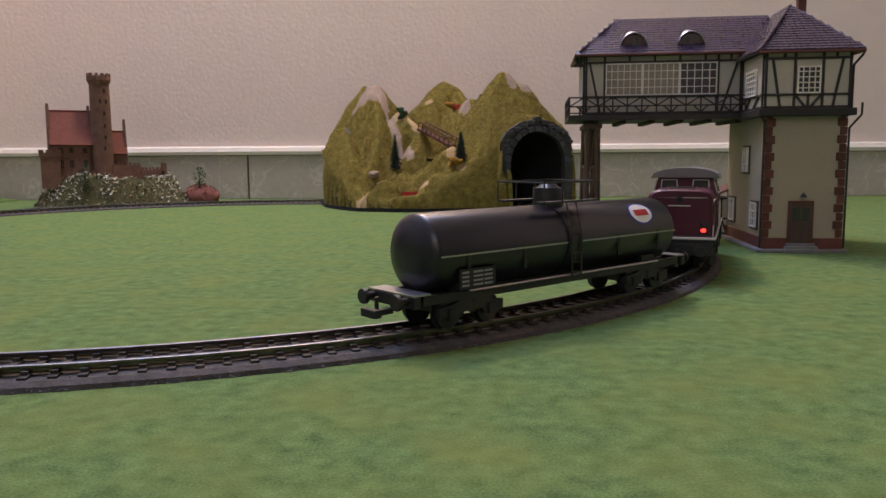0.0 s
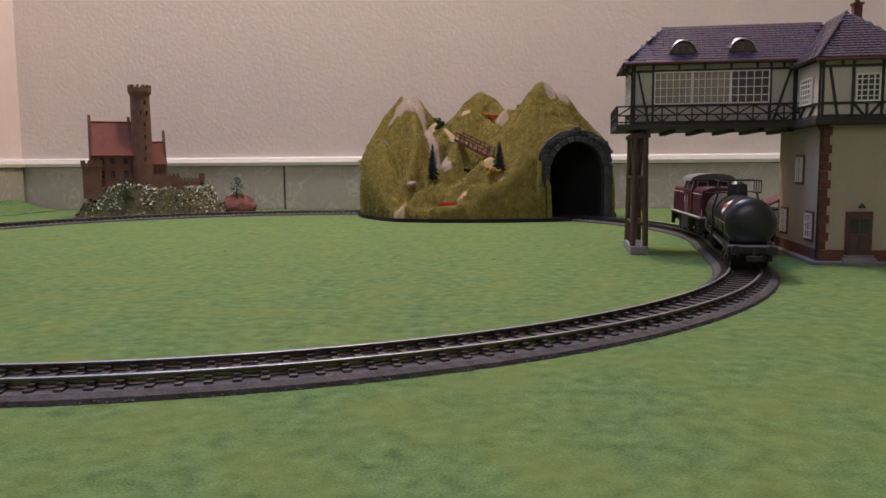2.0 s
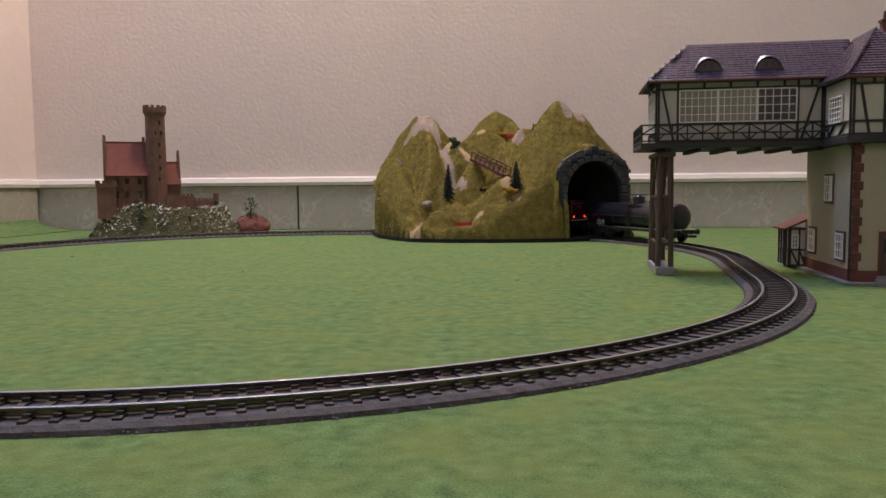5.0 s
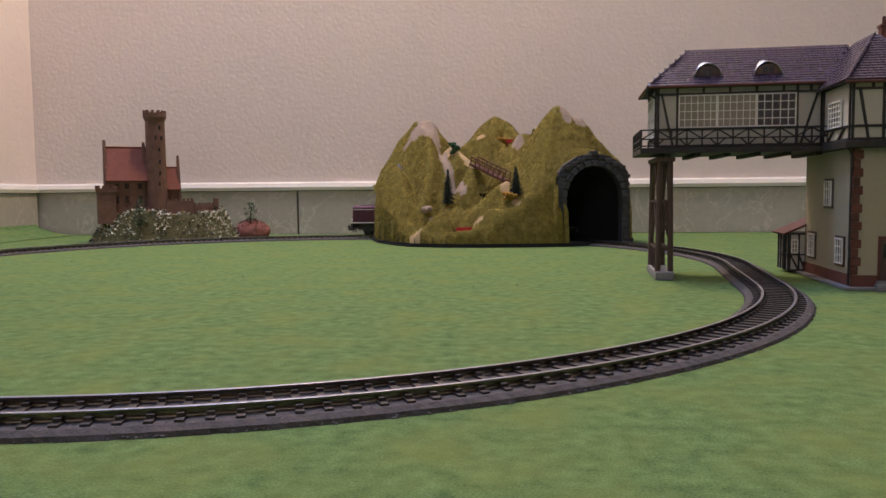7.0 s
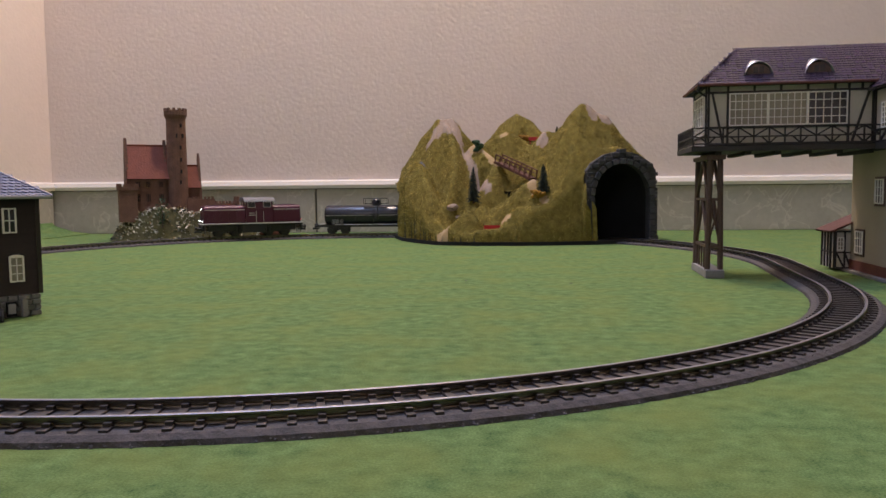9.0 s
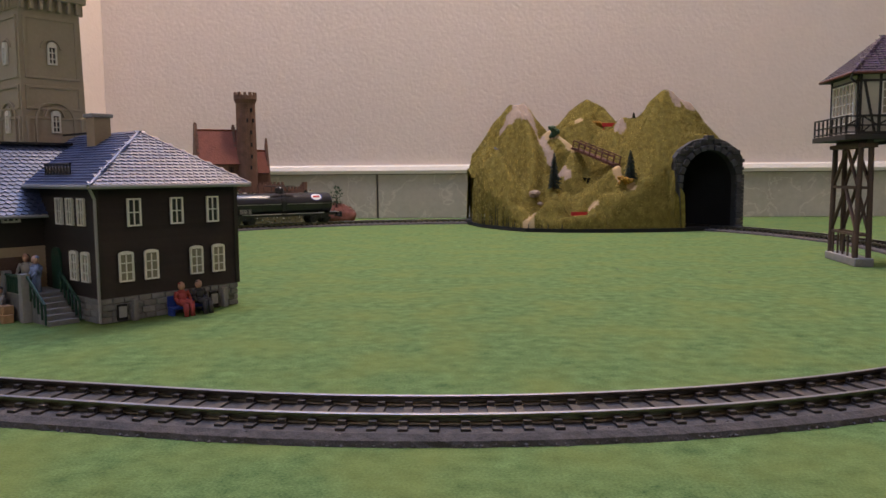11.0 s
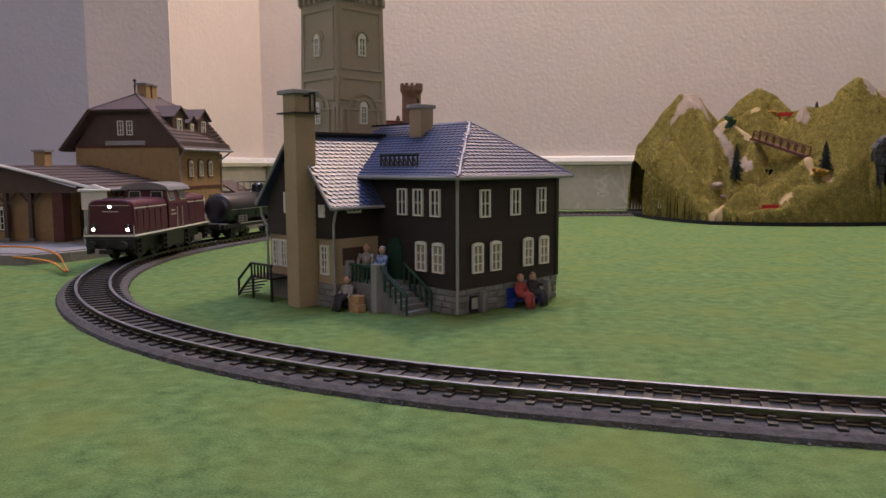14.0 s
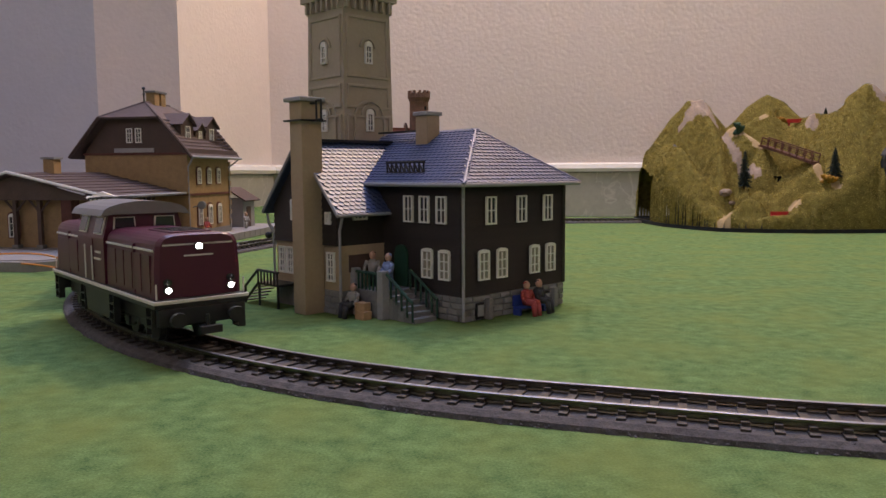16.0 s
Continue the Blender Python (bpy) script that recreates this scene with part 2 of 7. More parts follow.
def add_path(bm, pts, r, n=6):
    for a, b in zip(pts, pts[1:]):
        add_tube(bm, a, b, r, n=n)


def add_blob(bm, c, r, seed=0, rough=0.2, sub=1, squash=(1, 1, 1)):
    g = bmesh.ops.create_icosphere(bm, subdivisions=sub, radius=1.0)
    for v in g["verts"]:
        k = r * (1 + rough * noise.noise(v.co * 2.1 + Vector((seed * 7.3, seed * 3.1, 0))))
        v.co = Vector((v.co.x * squash[0], v.co.y * squash[1], v.co.z * squash[2])) * k + Vector(c)


def finish(bm, smooth):
    bmesh.ops.recalc_face_normals(bm, faces=bm.faces)
    me = bpy.data.meshes.new("mesh")
    bm.to_mesh(me)
    bm.free()
    if smooth:
        me.shade_smooth()
    return me


def part(name, bm, material, parent, label="", smooth=False):
    """Links a bmesh as one mesh object under a thing or a part."""
    me = finish(bm, smooth)
    me.materials.append(M[material])
    ob = new(name, me)
    ob.parent = parent
    return tagged(ob, label)


def piece(name, me, parent, m):
    """One of many pieces that share a mesh."""
    ob = new(name, me)
    ob.parent = parent
    ob.matrix_basis = m
    return ob


def thing(name, m, label, category, group="", kind=""):
    ob = new(name)
    ob.empty_display_size = 0.01
    ob.matrix_basis = m
    return tagged(ob, label, category, group, kind)


def solo(name, bm, material, label, category, group="", kind="", smooth=False, m=None):
    me = finish(bm, smooth)
    me.materials.append(M[material])
    ob = new(name, me)
    if m is not None:
        ob.matrix_basis = m
    return tagged(ob, label, category, group, kind)


# ---- room ----
WX0, WX1, WY0, WY1, TOP = -0.81, 2.1, -2.4, 1.33, 2.5
EDGE = 1.005


def room():
    solo("ground", box(WX0 - 0.34, WX1, WY0, WY1, -0.05, 0.0), "grass", "green grass-print mat lying flat on the floor", "ground", kind="structure")
    solo("wall_north", box(WX0 - 0.5, WX1, WY1, WY1 + 0.12, -0.05, TOP), "wall", "cream painted plaster wall", "wall", kind="structure")
    solo("wall_west", box(WX0 - 0.12, WX0, EDGE, WY1, -0.05, TOP), "wall", "cream painted plaster wall beside the corner", "wall", kind="structure")
    # the shade on these two walls is painted in, as a cool grey
    solo("wall_west_recess", box(WX0 - 0.46, WX0 - 0.34, WY0, EDGE, -0.05, TOP), "wall_shaded", "wall in a recess, its shade put into a cool grey colour", "wall", kind="structure")
    solo("wall_recess_return", box(WX0 - 0.34, WX0 - 0.12, EDGE, EDGE + 0.05, -0.05, TOP), "wall_shaded", "return of the cream wall, its shade put into a cool grey colour", "wall", kind="structure")
    solo("wall_east", box(WX1, WX1 + 0.12, WY0, WY1, -0.05, TOP), "wall", "cream painted plaster wall", "wall", kind="structure")
    solo("wall_south", box(WX0 - 0.5, WX1, WY0 - 0.12, WY0, -0.05, TOP), "wall", "cream painted plaster wall", "wall", kind="structure")
    solo("ceiling", box(WX0 - 0.5, WX1 + 0.1, WY0 - 0.1, WY1 + 0.1, TOP, TOP + 0.1), "ceiling", "white painted ceiling", "ceiling", kind="structure")
    base = tagged(new("baseboard"), "marbled grey-beige tile skirting with a glossy cream cap", "skirting", kind="structure")
    joints = [-0.838, -0.344, 0.150, 0.644, 1.138, 1.632, 2.126]
    strip = prism([(WX0, 0.0), (WX0 + 0.075, 0.0), (WX0 + 0.075, 0.0012), (WX0 + 0.045, 0.005), (WX0 + 0.015, 0.014), (WX0 + 0.009, 0.020), (WX0 + 0.008, 0.020)], 0.90, 1.31, "y")
    solo("mat_edge", strip, "grass", "curled-up green edge of the grass mat at the wall", "mat edge", kind="structure")
    for a, b in zip(joints, joints[1:]):
        if b > WX0:
            a = max(a, WX0)
            part("tile", box(a + 0.0015, b - 0.0015, WY1 - 0.008, WY1, 0.0, 0.0735, bevel=0.001), "tile", base)
    part("grout", box(WX0, WX1, WY1 - 0.004, WY1, 0.0, 0.0745), "joint", base)
    part("cap", prism([(WY1, 0.0745), (WY1 - 0.012, 0.0745), (WY1 - 0.013, 0.0800), (WY1 - 0.010, 0.0865), (WY1 - 0.004, 0.0888), (WY1, 0.0892)], WX0, WX1, "x"), "cap", base, "glossy cream cap tile")
    part("tile", box(WX0, WX0 + 0.008, EDGE, WY1 - 0.012, 0.0, 0.0735, bevel=0.001), "tile", base)
    part("cap", prism([(WX0, 0.0745), (WX0 + 0.012, 0.0745), (WX0 + 0.013, 0.0800), (WX0 + 0.010, 0.0865), (WX0 + 0.004, 0.0888), (WX0, 0.0892)], EDGE, WY1 - 0.013, "y"), "cap", base)
    x = WX0 - 0.34
    part("tile", box(x, x + 0.008, WY0, EDGE, 0.0, 0.0735, bevel=0.001), "tile", base)
    part("cap", prism([(x, 0.0745), (x + 0.012, 0.0745), (x + 0.013, 0.0800), (x + 0.010, 0.0865), (x, 0.0892)], WY0, EDGE, "y"), "cap", base)


room()

# ---- track ----
XL, XR, Y1, Y2, R, LEAN_ROUND = -0.2367, -0.1785, 0.6218, 0.7749, 0.3763, -0.161
MIDDLE = (-0.21, 0.70)
XM, R_FAR = (XL + XR) / 2, R + (XR - XL) / 2
ACROSS, STRAIGHT, QUARTER, HALF = XR - XL, Y2 - Y1, math.pi * R / 2, math.pi * R_FAR
LOOP = 2 * QUARTER + HALF + 2 * STRAIGHT + ACROSS
RAIL_TOP, HALF_GAUGE = 0.0062, 0.0090


def turned(x, y, way=1):
    """From the oval's own axes to the room's (way 1) or back (way -1)."""
    c, q = math.cos(LEAN_ROUND), way * math.sin(LEAN_ROUND)
    x, y = x - MIDDLE[0], y - MIDDLE[1]
    return MIDDLE[0] + c * x - q * y, MIDDLE[1] + q * x + c * y


def on_track(s, off=0.0):
    """The place on the centre line, s metres round the oval anticlockwise from the middle of its near end, off metres outwards, and the heading in radians."""
    s = (s + ACROSS / 2) % LOOP
    a = 0.0
    for run, radius, x, y in ((ACROSS, 0, XL, Y1), (QUARTER, R, XR, Y1), (STRAIGHT, 0, XR, Y1), (HALF, R_FAR, XM, Y2), (STRAIGHT, 0, XL, Y2), (QUARTER, R, XL, Y1)):
        if s < run:
            a += s / radius if radius else 0.0
            r = (radius or R) + off
            x += r * math.sin(a) + (0.0 if radius else s * math.cos(a))
            y += -r * math.cos(a) + (0.0 if radius else s * math.sin(a))
            return (*turned(x, y), a + LEAN_ROUND)
        s -= run
        a += run / radius if radius else 0.0
    return (*turned(XL, Y1 - R - off), LEAN_ROUND)


def off_track(x, y):
    """How far outwards of the centre line a place lies."""
    x, y = turned(x, y, -1)
    if y > Y2:
        return math.hypot(x - XM, y - Y2) - R_FAR
    return math.hypot(x - min(max(x, XL), XR), min(0.0, y - Y1)) - R


def s_near(x, y):
    """The stretch of track nearest to a place."""
    return min((math.hypot(on_track(k * 0.002)[0] - x, on_track(k * 0.002)[1] - y), k * 0.002) for k in range(int(LOOP / 0.002)))[1]


TUNNEL = (s_near(0.118, 1.025), s_near(-0.140, 1.180))


def sweep(profile, n=420, jitter=0.0, s0=0.0, s1=None):
    """Carries a closed outline (off, z) round the loop, or along a stretch of it."""
    bm = bmesh.new()
    ring = s1 is None
    span = LOOP if ring else s1 - s0
    rows = []
    for i in range(n if ring else n + 1):
        s = s0 + span * i / n
        row = []
        for off, z in profile:
            k = jitter * random.uniform(-1, 1) if z < 0.001 or z > 0.0018 else 0
            x, y, _ = on_track(s, off + k)
            row.append(bm.verts.new((x, y, max(z + (k * 0.3 if z > 0.001 else 0), 0.0))))
        rows.append(row)
    m = len(profile)
    for i in range(n):
        a, b = rows[i], rows[(i + 1) % len(rows)]
        for k in range(m):
            bm.faces.new((a[k], a[(k + 1) % m], b[(k + 1) % m], b[k]))
    if not ring:
        bm.faces.new(rows[0]), bm.faces.new(rows[-1][::-1])
    return bm


def track():
    t = tagged(new("railway_track"), "oval model railway track with grey moulded ballast", "railway track")
    part("ballast", sweep([(-0.0192, 0.0), (-0.0186, 0.0016), (-0.0160, 0.0028), (0.0160, 0.0028), (0.0186, 0.0016), (0.0192, 0.0)], 900, 0.0004), "ballast", t, "grey-brown gravel bed")
    for side in (-1, 1):
        c = side * HALF_GAUGE
        z = RAIL_TOP
        prof = [(c - 0.0011, z - 0.0028), (c + 0.0011, z - 0.0028), (c + 0.0010, z - 0.0024), (c + 0.0004, z - 0.0021), (c + 0.0004, z - 0.0011), (c + 0.0008, z - 0.0008),
                (c + 0.0008, z - 0.0001), (c + 0.0006, z), (c - 0.0006, z), (c - 0.0008, z - 0.0001), (c - 0.0008, z - 0.0008), (c - 0.0004, z - 0.0011), (c - 0.0004, z - 0.0021), (c - 0.0010, z - 0.0024)]
        rail = part("rail", sweep(prof, 420), "rail", t, "worn nickel rail with dull brown sides")
        rail.data.materials.append(M["rail_side"])
        for p in rail.data.polygons:
            p.material_index = 0 if p.normal.z > 0.5 and p.center.z > z - 0.0005 else 1
    bm = box(-0.0014, 0.0014, -0.0146, 0.0146, 0.0020, 0.0036, bevel=0.0002)
    for side in (-1, 1):
        for d in (-1, 1):
            y = side * HALF_GAUGE + d * 0.0019
            add_box(bm, -0.0011, 0.0011, y - 0.0009, y + 0.0009, 0.0036, 0.0047)
    me = finish(bm, False)
    me.materials.append(M["sleeper"])
    n = round(LOOP / 0.0083)
    hidden = bmesh.new()
    for i in range(n):
        s = (i + 0.5) * LOOP / n
        x, y, a = on_track(s)
        if TUNNEL[0] < s < TUNNEL[1]:
            add_box(hidden, -0.0013, 0.0013, -0.0142, 0.0142, 0.0022, 0.0036, pose(x, y, 0, 0, 0, math.degrees(a)))
        else:
            piece("sleeper", me, t, pose(x, y, 0, 0, 0, math.degrees(a)))
    tagged(part("sleepers_in_tunnel", hidden, "sleeper", t), kind="stuff")


track()


def crumbs():
    """Dark crumbs lying on the mat."""
    bm = bmesh.new()
    rnd = random.Random(3)
    for k in range(36):
        x, y = rnd.uniform(-0.6, 0.15), rnd.uniform(0.5, 1.0)
        if abs(off_track(x, y)) > 0.03:
            s = rnd.uniform(0.0005, 0.0013)
            vs = [bm.verts.new((x + rnd.uniform(-s, s) * 1.5, y + rnd.uniform(-s, s), 0.0012 + rnd.uniform(-s, s) * 0.5)) for _ in range(4)]
            for f in ((0, 1, 2), (0, 2, 3), (0, 3, 1), (1, 3, 2)):
                bm.faces.new([vs[i] for i in f])
    solo("crumbs", bm, "sleeper", "dark crumbs scattered on the grass mat", "debris", kind="stuff")


crumbs()


def gravel():
    """Loose stones along both shoulders of the track bed."""
    r = random.Random(12)
    co, faces = [], []
    for k in range(26000):
        s, off = r.uniform(0, LOOP), r.choice((-1, 1)) * r.uniform(0.0118, 0.0196)
        if r.random() < 0.22:
            off = r.uniform(-0.0075, 0.0075)
        if TUNNEL[0] < s < TUNNEL[1]:
            continue
        x, y, a = on_track(s, off)
        z = 0.0025 * min(1.0, (0.0200 - abs(off)) / 0.0040)
        g = r.uniform(0.0003, 0.0007)
        i = len(co)
        for dx, dy, dz in ((1, 0, 0), (-1, 0, 0), (0, 1, 0), (0, -1, 0), (0, 0, 0.8), (0, 0, -0.8)):
            w = r.uniform(0.7, 1.3) * g
            co.append((x + dx * w + r.uniform(-0.3, 0.3) * g, y + dy * w + r.uniform(-0.3, 0.3) * g, z + dz * w * 0.8))
        faces += [(i + p, i + q, i + u) for p, q, u in ((0, 2, 4), (2, 1, 4), (1, 3, 4), (3, 0, 4), (2, 0, 5), (1, 2, 5), (3, 1, 5), (0, 3, 5))]
    me = bpy.data.meshes.new("stones")
    me.from_pydata(co, [], faces)
    me.materials.append(M["gravel"])
    tagged(new("gravel", me), "dark grey gravel along the track bed", "gravel", kind="stuff")


gravel()


def sheen_light_frame():
    """An unseen frame high in the north wall, added round the blue sheen light."""
    t = tagged(new("north_light_frame"), "unseen white frame added round the blue north light", "window", kind="structure")
    x0, x1, z0, z1 = -0.79, 0.27, 1.17, 2.03
    for a, b, c, d in ((x0, x1, z0, z0 + 0.04), (x0, x1, z1 - 0.04, z1), (x0, x0 + 0.04, z0 + 0.04, z1 - 0.04), (x1 - 0.04, x1, z0 + 0.04, z1 - 0.04)):
        part("window_frame", box(a, b, WY1 - 0.025, WY1 - 0.001, c, d, bevel=0.002), "white", t)


sheen_light_frame()

# ---- train ----


def wheelset(parent, x, r=0.0056):
    for side in (-1, 1):
        bm = tube((x, side * 0.0078, r), (x, side * 0.0105, r), r, n=18)
        add_tube(bm, (x, side * 0.0072, r), (x, side * 0.0080, r), r + 0.0009, n=18)
        add_tube(bm, (x, side * 0.0103, r), (x, side * 0.0112, r), r * 0.35, n=10)
        part("wheel", bm, "black", parent)
    part("axle", tube((x, -0.0078, r), (x, 0.0078, r), 0.001), "black", parent)


def bogie(parent, x, reach, z=0.011, wide=0.0118):
    b = part("bogie", box(x - reach - 0.004, x + reach + 0.004, -0.006, 0.006, 0.006, z), "black", parent)
    bm = bmesh.new()
    for side in (-1, 1):
        y = side * wide
        add_prism(bm, [(x - reach - 0.006, 0.0045), (x - reach - 0.006, 0.0085), (x - reach, 0.0090), (x - 0.006, 0.0105), (x + 0.006, 0.0105), (x + reach, 0.0090), (x + reach + 0.006, 0.0085),
                       (x + reach + 0.006, 0.0045), (x + reach - 0.004, 0.0040), (x + 0.005, 0.0060), (x - 0.005, 0.0060), (x - reach + 0.004, 0.0040)], y - 0.0008, y + 0.0008, "y")
        for d in (-reach, reach):
            add_box(bm, x + d - 0.0022, x + d + 0.0022, y - 0.0018, y + 0.0018, 0.0038, 0.0078)
        add_tube(bm, (x, y, 0.0055), (x, y, 0.0100), 0.0016)
    part("side_frame", bm, "black", b)
    for d in (-reach, reach):
        wheelset(b, x + d)


def buffers(parent, x, way, z=0.0125, y=0.0098):
    for side in (-1, 1):
        bm = tube((x, side * y, z), (x + way * 0.004, side * y, z), 0.0014)
        add_tube(bm, (x + way * 0.004, side * y, z), (x + way * 0.0055, side * y, z), 0.0030, 0.0028, n=14)
        part("buffer", bm, "black", parent)
    bm = box(min(x, x + way * 0.009), max(x, x + way * 0.009), -0.0018, 0.0018, z - 0.0055, z - 0.0035)
    add_box(bm, min(x + way * 0.007, x + way * 0.010), max(x + way * 0.007, x + way * 0.010), -0.0042, 0.0042, z - 0.0058, z - 0.0030)
    add_tube(bm, (x + way * 0.006, 0, z - 0.004), (x + way * 0.006, 0, z + 0.001), 0.0008)
    part("coupling", bm, "black", parent)


def hood(x0, x1, slope0, slope1):
    """A rounded engine hood, with the cross-section of a shallow arch; slope0 and slope1 cut back its top at the two ends."""
    bm = bmesh.new()
    sec = []
    for k in range(13):
        a = math.pi * k / 12
        y = 0.0142 * math.copysign(abs(math.cos(a)) ** 0.35, math.cos(a))
        z = 0.0385 + 0.0060 * math.sin(a) ** 0.8
        sec.append((y, z))
    sec = [(0.0147, 0.0200), (0.0147, 0.0300)] + sec + [(-0.0147, 0.0300), (-0.0147, 0.0200)]
    rows = []
    for x, d, k in ((x0, slope0, 0.90), (x0 + 0.0012, slope0, 1.0), (x1 - 0.0012, slope1, 1.0), (x1, slope1, 0.90)):
        rows.append([bm.verts.new((x + (d * (z - 0.02) if x < (x0 + x1) / 2 else -d * (z - 0.02)), y * (k if z < 0.05 else 1), 0.0200 + (z - 0.0200) * (0.975 if k < 1 else 1))) for y, z in sec])
    for a, b in zip(rows, rows[1:]):
        for k in range(len(sec) - 1):
            bm.faces.new((a[k], a[k + 1], b[k + 1], b[k]))
    bm.faces.new(rows[0]), bm.faces.new(rows[-1][::-1])
    return bm


def headlamp(parent, x, way, y, z, lens, r=0.0011):
    ring = part("lamp_ring", tube((x, y, z), (x + way * 0.0010, y, z), r + 0.0004, n=14), "black", parent, "dark lamp surround")
    part("lens", tube((x + way * 0.0010, y, z), (x + way * 0.0014, y, z), r, r * 0.7, n=14), lens, ring)


def locomotive():
    t = thing("diesel_locomotive", pose(0, 0, 0), "dark red model diesel locomotive with grey cab roof and lit lamps", "locomotive")
    part("underframe", box(-0.060, 0.060, -0.0115, 0.0115, 0.0085, 0.0165, bevel=0.0008), "black", t)
    for side in (-1, 1):
        bm = prism([(-0.017, 0.0165), (0.017, 0.0165), (0.015, 0.0060), (-0.015, 0.0060)], side * 0.0142 - 0.0016, side * 0.0142 + 0.0016, "y")
        part("fuel_tank", bm, "black", t)
        for x in (-0.063, -0.020, 0.020, 0.063):
            bm = bmesh.new()
            for z in (0.0055, 0.0090, 0.0125):
                add_box(bm, x - 0.0028, x + 0.0028, side * 0.0150 - 0.0012, side * 0.0150 + 0.0012, z, z + 0.0006)
            for d in (-0.0028, 0.0028):
                add_box(bm, x + d - 0.0003, x + d + 0.0003, side * 0.0150 - 0.0012, side * 0.0150 + 0.0012, 0.0055, 0.0165)
            part("step", bm, "black", t)
    part("footplate", box(-0.0690, 0.0690, -0.0160, 0.0160, 0.0165, 0.0182, bevel=0.0003), "black", t)
    part("pale_line", box(-0.0694, 0.0694, -0.0164, 0.0164, 0.0182, 0.0196, bevel=0.0003), "stripe", t, "pale grey footplate edge")
    part("deck", box(-0.0686, 0.0686, -0.0156, 0.0156, 0.0196, 0.0200), "black", t)
    for x0, x1, name in ((0.0100, 0.0665, "front_hood"), (-0.0665, -0.0270, "rear_hood")):
        h = part(name, hood(x0, x1, 0.0, 0.0) if name == "front_hood" else hood(x0, x1, 0.0, 0.0), "loco", t, smooth=False)
        end = x1 if name == "front_hood" else x0
        way = 1 if name == "front_hood" else -1
        for side in (-1, 1):
            part("trim_line", box(min(x0, x1) + 0.002, max(x0, x1) - 0.001, side * 0.01475 - 0.0002, side * 0.01475 + 0.0002, 0.0380, 0.0388), "stripe", h)
            n = 5 if way > 0 else 4
            for k in range(n):
                x = x0 + 0.004 + (x1 - x0 - 0.008) * (k + 0.5) / n
                part("hood_door", box(x - 0.0042, x + 0.0042, side * 0.0147 - 0.00025, side * 0.0147 + 0.00025, 0.0218, 0.0365, bevel=0.0001), "loco", h)
        part("trim_line", box(end - way * 0.0002 - 0.0002, end - way * 0.0002 + 0.0002, -0.0120, 0.0120, 0.0400, 0.0407), "stripe", h)
        part("grille", box(min(end - way * 0.030, end - way * 0.006), max(end - way * 0.030, end - way * 0.006), -0.0070, 0.0070, 0.0438, 0.0450, bevel=0.0004), "loco", h)
        bm = bmesh.new()
        for k in range(6):
            x = end - way * (0.009 + 0.0035 * k)
            add_box(bm, x - 0.0006, x + 0.0006, -0.0060, 0.0060, 0.0450, 0.0453)
        part("grille_slats", bm, "black", h)
        part("hood_band", box(end - way * 0.0220 - 0.0006, end - way * 0.0220 + 0.0006, -0.0150, 0.0150, 0.0200, 0.0400), "loco", h)
        face = end
        lens = "lamp_white" if way > 0 else "lamp_red"
        for side in (-1, 1):
            headlamp(h, face, way, side * 0.0108, 0.0232, lens)
            headlamp(h, face, way, side * 0.0108, 0.0262, "glass", 0.0010)
        headlamp(h, face, way, 0.0, 0.0395, "lamp_white" if way > 0 else "glass", 0.0012)
        bm = bmesh.new()
        add_box(bm, face + min(0, way * 0.0003), face + max(0, way * 0.0003), -0.0050, 0.0050, 0.0357, 0.0363)
        part("number_bar", bm, "stripe", h)
    cab = part("cab", prism([(-0.0153, 0.0200), (0.0153, 0.0200), (0.0153, 0.0395), (0.0128, 0.0505), (-0.0128, 0.0505), (-0.0153, 0.0395)], -0.0270, 0.0100, "x"), "loco", t)
    roof = [(0.0165, 0.0494)] + [(0.0160 * math.cos(math.pi * k / 10), 0.0505 + 0.0052 * math.sin(math.pi * k / 10)) for k in range(11)] + [(-0.0165, 0.0494), (-0.0120, 0.0500), (0.0120, 0.0500)]
    part("cab_roof", prism(roof, -0.0298, 0.0128, "x"), "loco_roof", t, "pale grey curved cab roof", smooth=False)
    for x, w in ((0.0100, 1), (-0.0270, -1)):
        for side in (-1, 1):
            y = side * 0.0075
            f = part("window_frame", prism([(y - 0.0042, 0.0425), (y + 0.0042, 0.0425), (y + 0.0038, 0.0488), (y - 0.0038, 0.0488)], x - 0.0001 if w > 0 else x - 0.0006, x + 0.0006 if w > 0 else x + 0.0001, "x"), "stripe", cab, "pale rubber frame")
            part("pane", prism([(y - 0.0037, 0.0430), (y + 0.0037, 0.0430), (y + 0.0033, 0.0484), (y - 0.0033, 0.0484)], x + w * 0.0006, x + w * 0.0008, "x"), "glass", f)
    for side in (-1, 1):
        for a, b in ((-0.0245, -0.0140), (-0.0030, 0.0075)):
            m = Matrix.Translation((0, side * 0.0141, 0.0450)) @ pose(0, 0, 0, side * 12.8, 0, 0)
            f = part("window_frame", box(a, b, -0.0005, 0.0005, -0.0040, 0.0040, m, 0.0002), "stripe", cab)
            part("pane", box(a + 0.0006, b - 0.0006, -0.0007, 0.0007, -0.0034, 0.0034, m), "glass", f)
        part("cab_door", box(-0.0125, -0.0045, side * 0.0153 - 0.0003, side * 0.0153 + 0.0003, 0.0212, 0.0390, bevel=0.0001), "loco", cab)
        bm = bmesh.new()
        for x in (-0.0135, -0.0035):
            add_path(bm, [(x, side * 0.0162, 0.0205), (x, side * 0.0162, 0.0360)], 0.0003)
        part("handrail", bm, "stripe", cab)
        bm = bmesh.new()
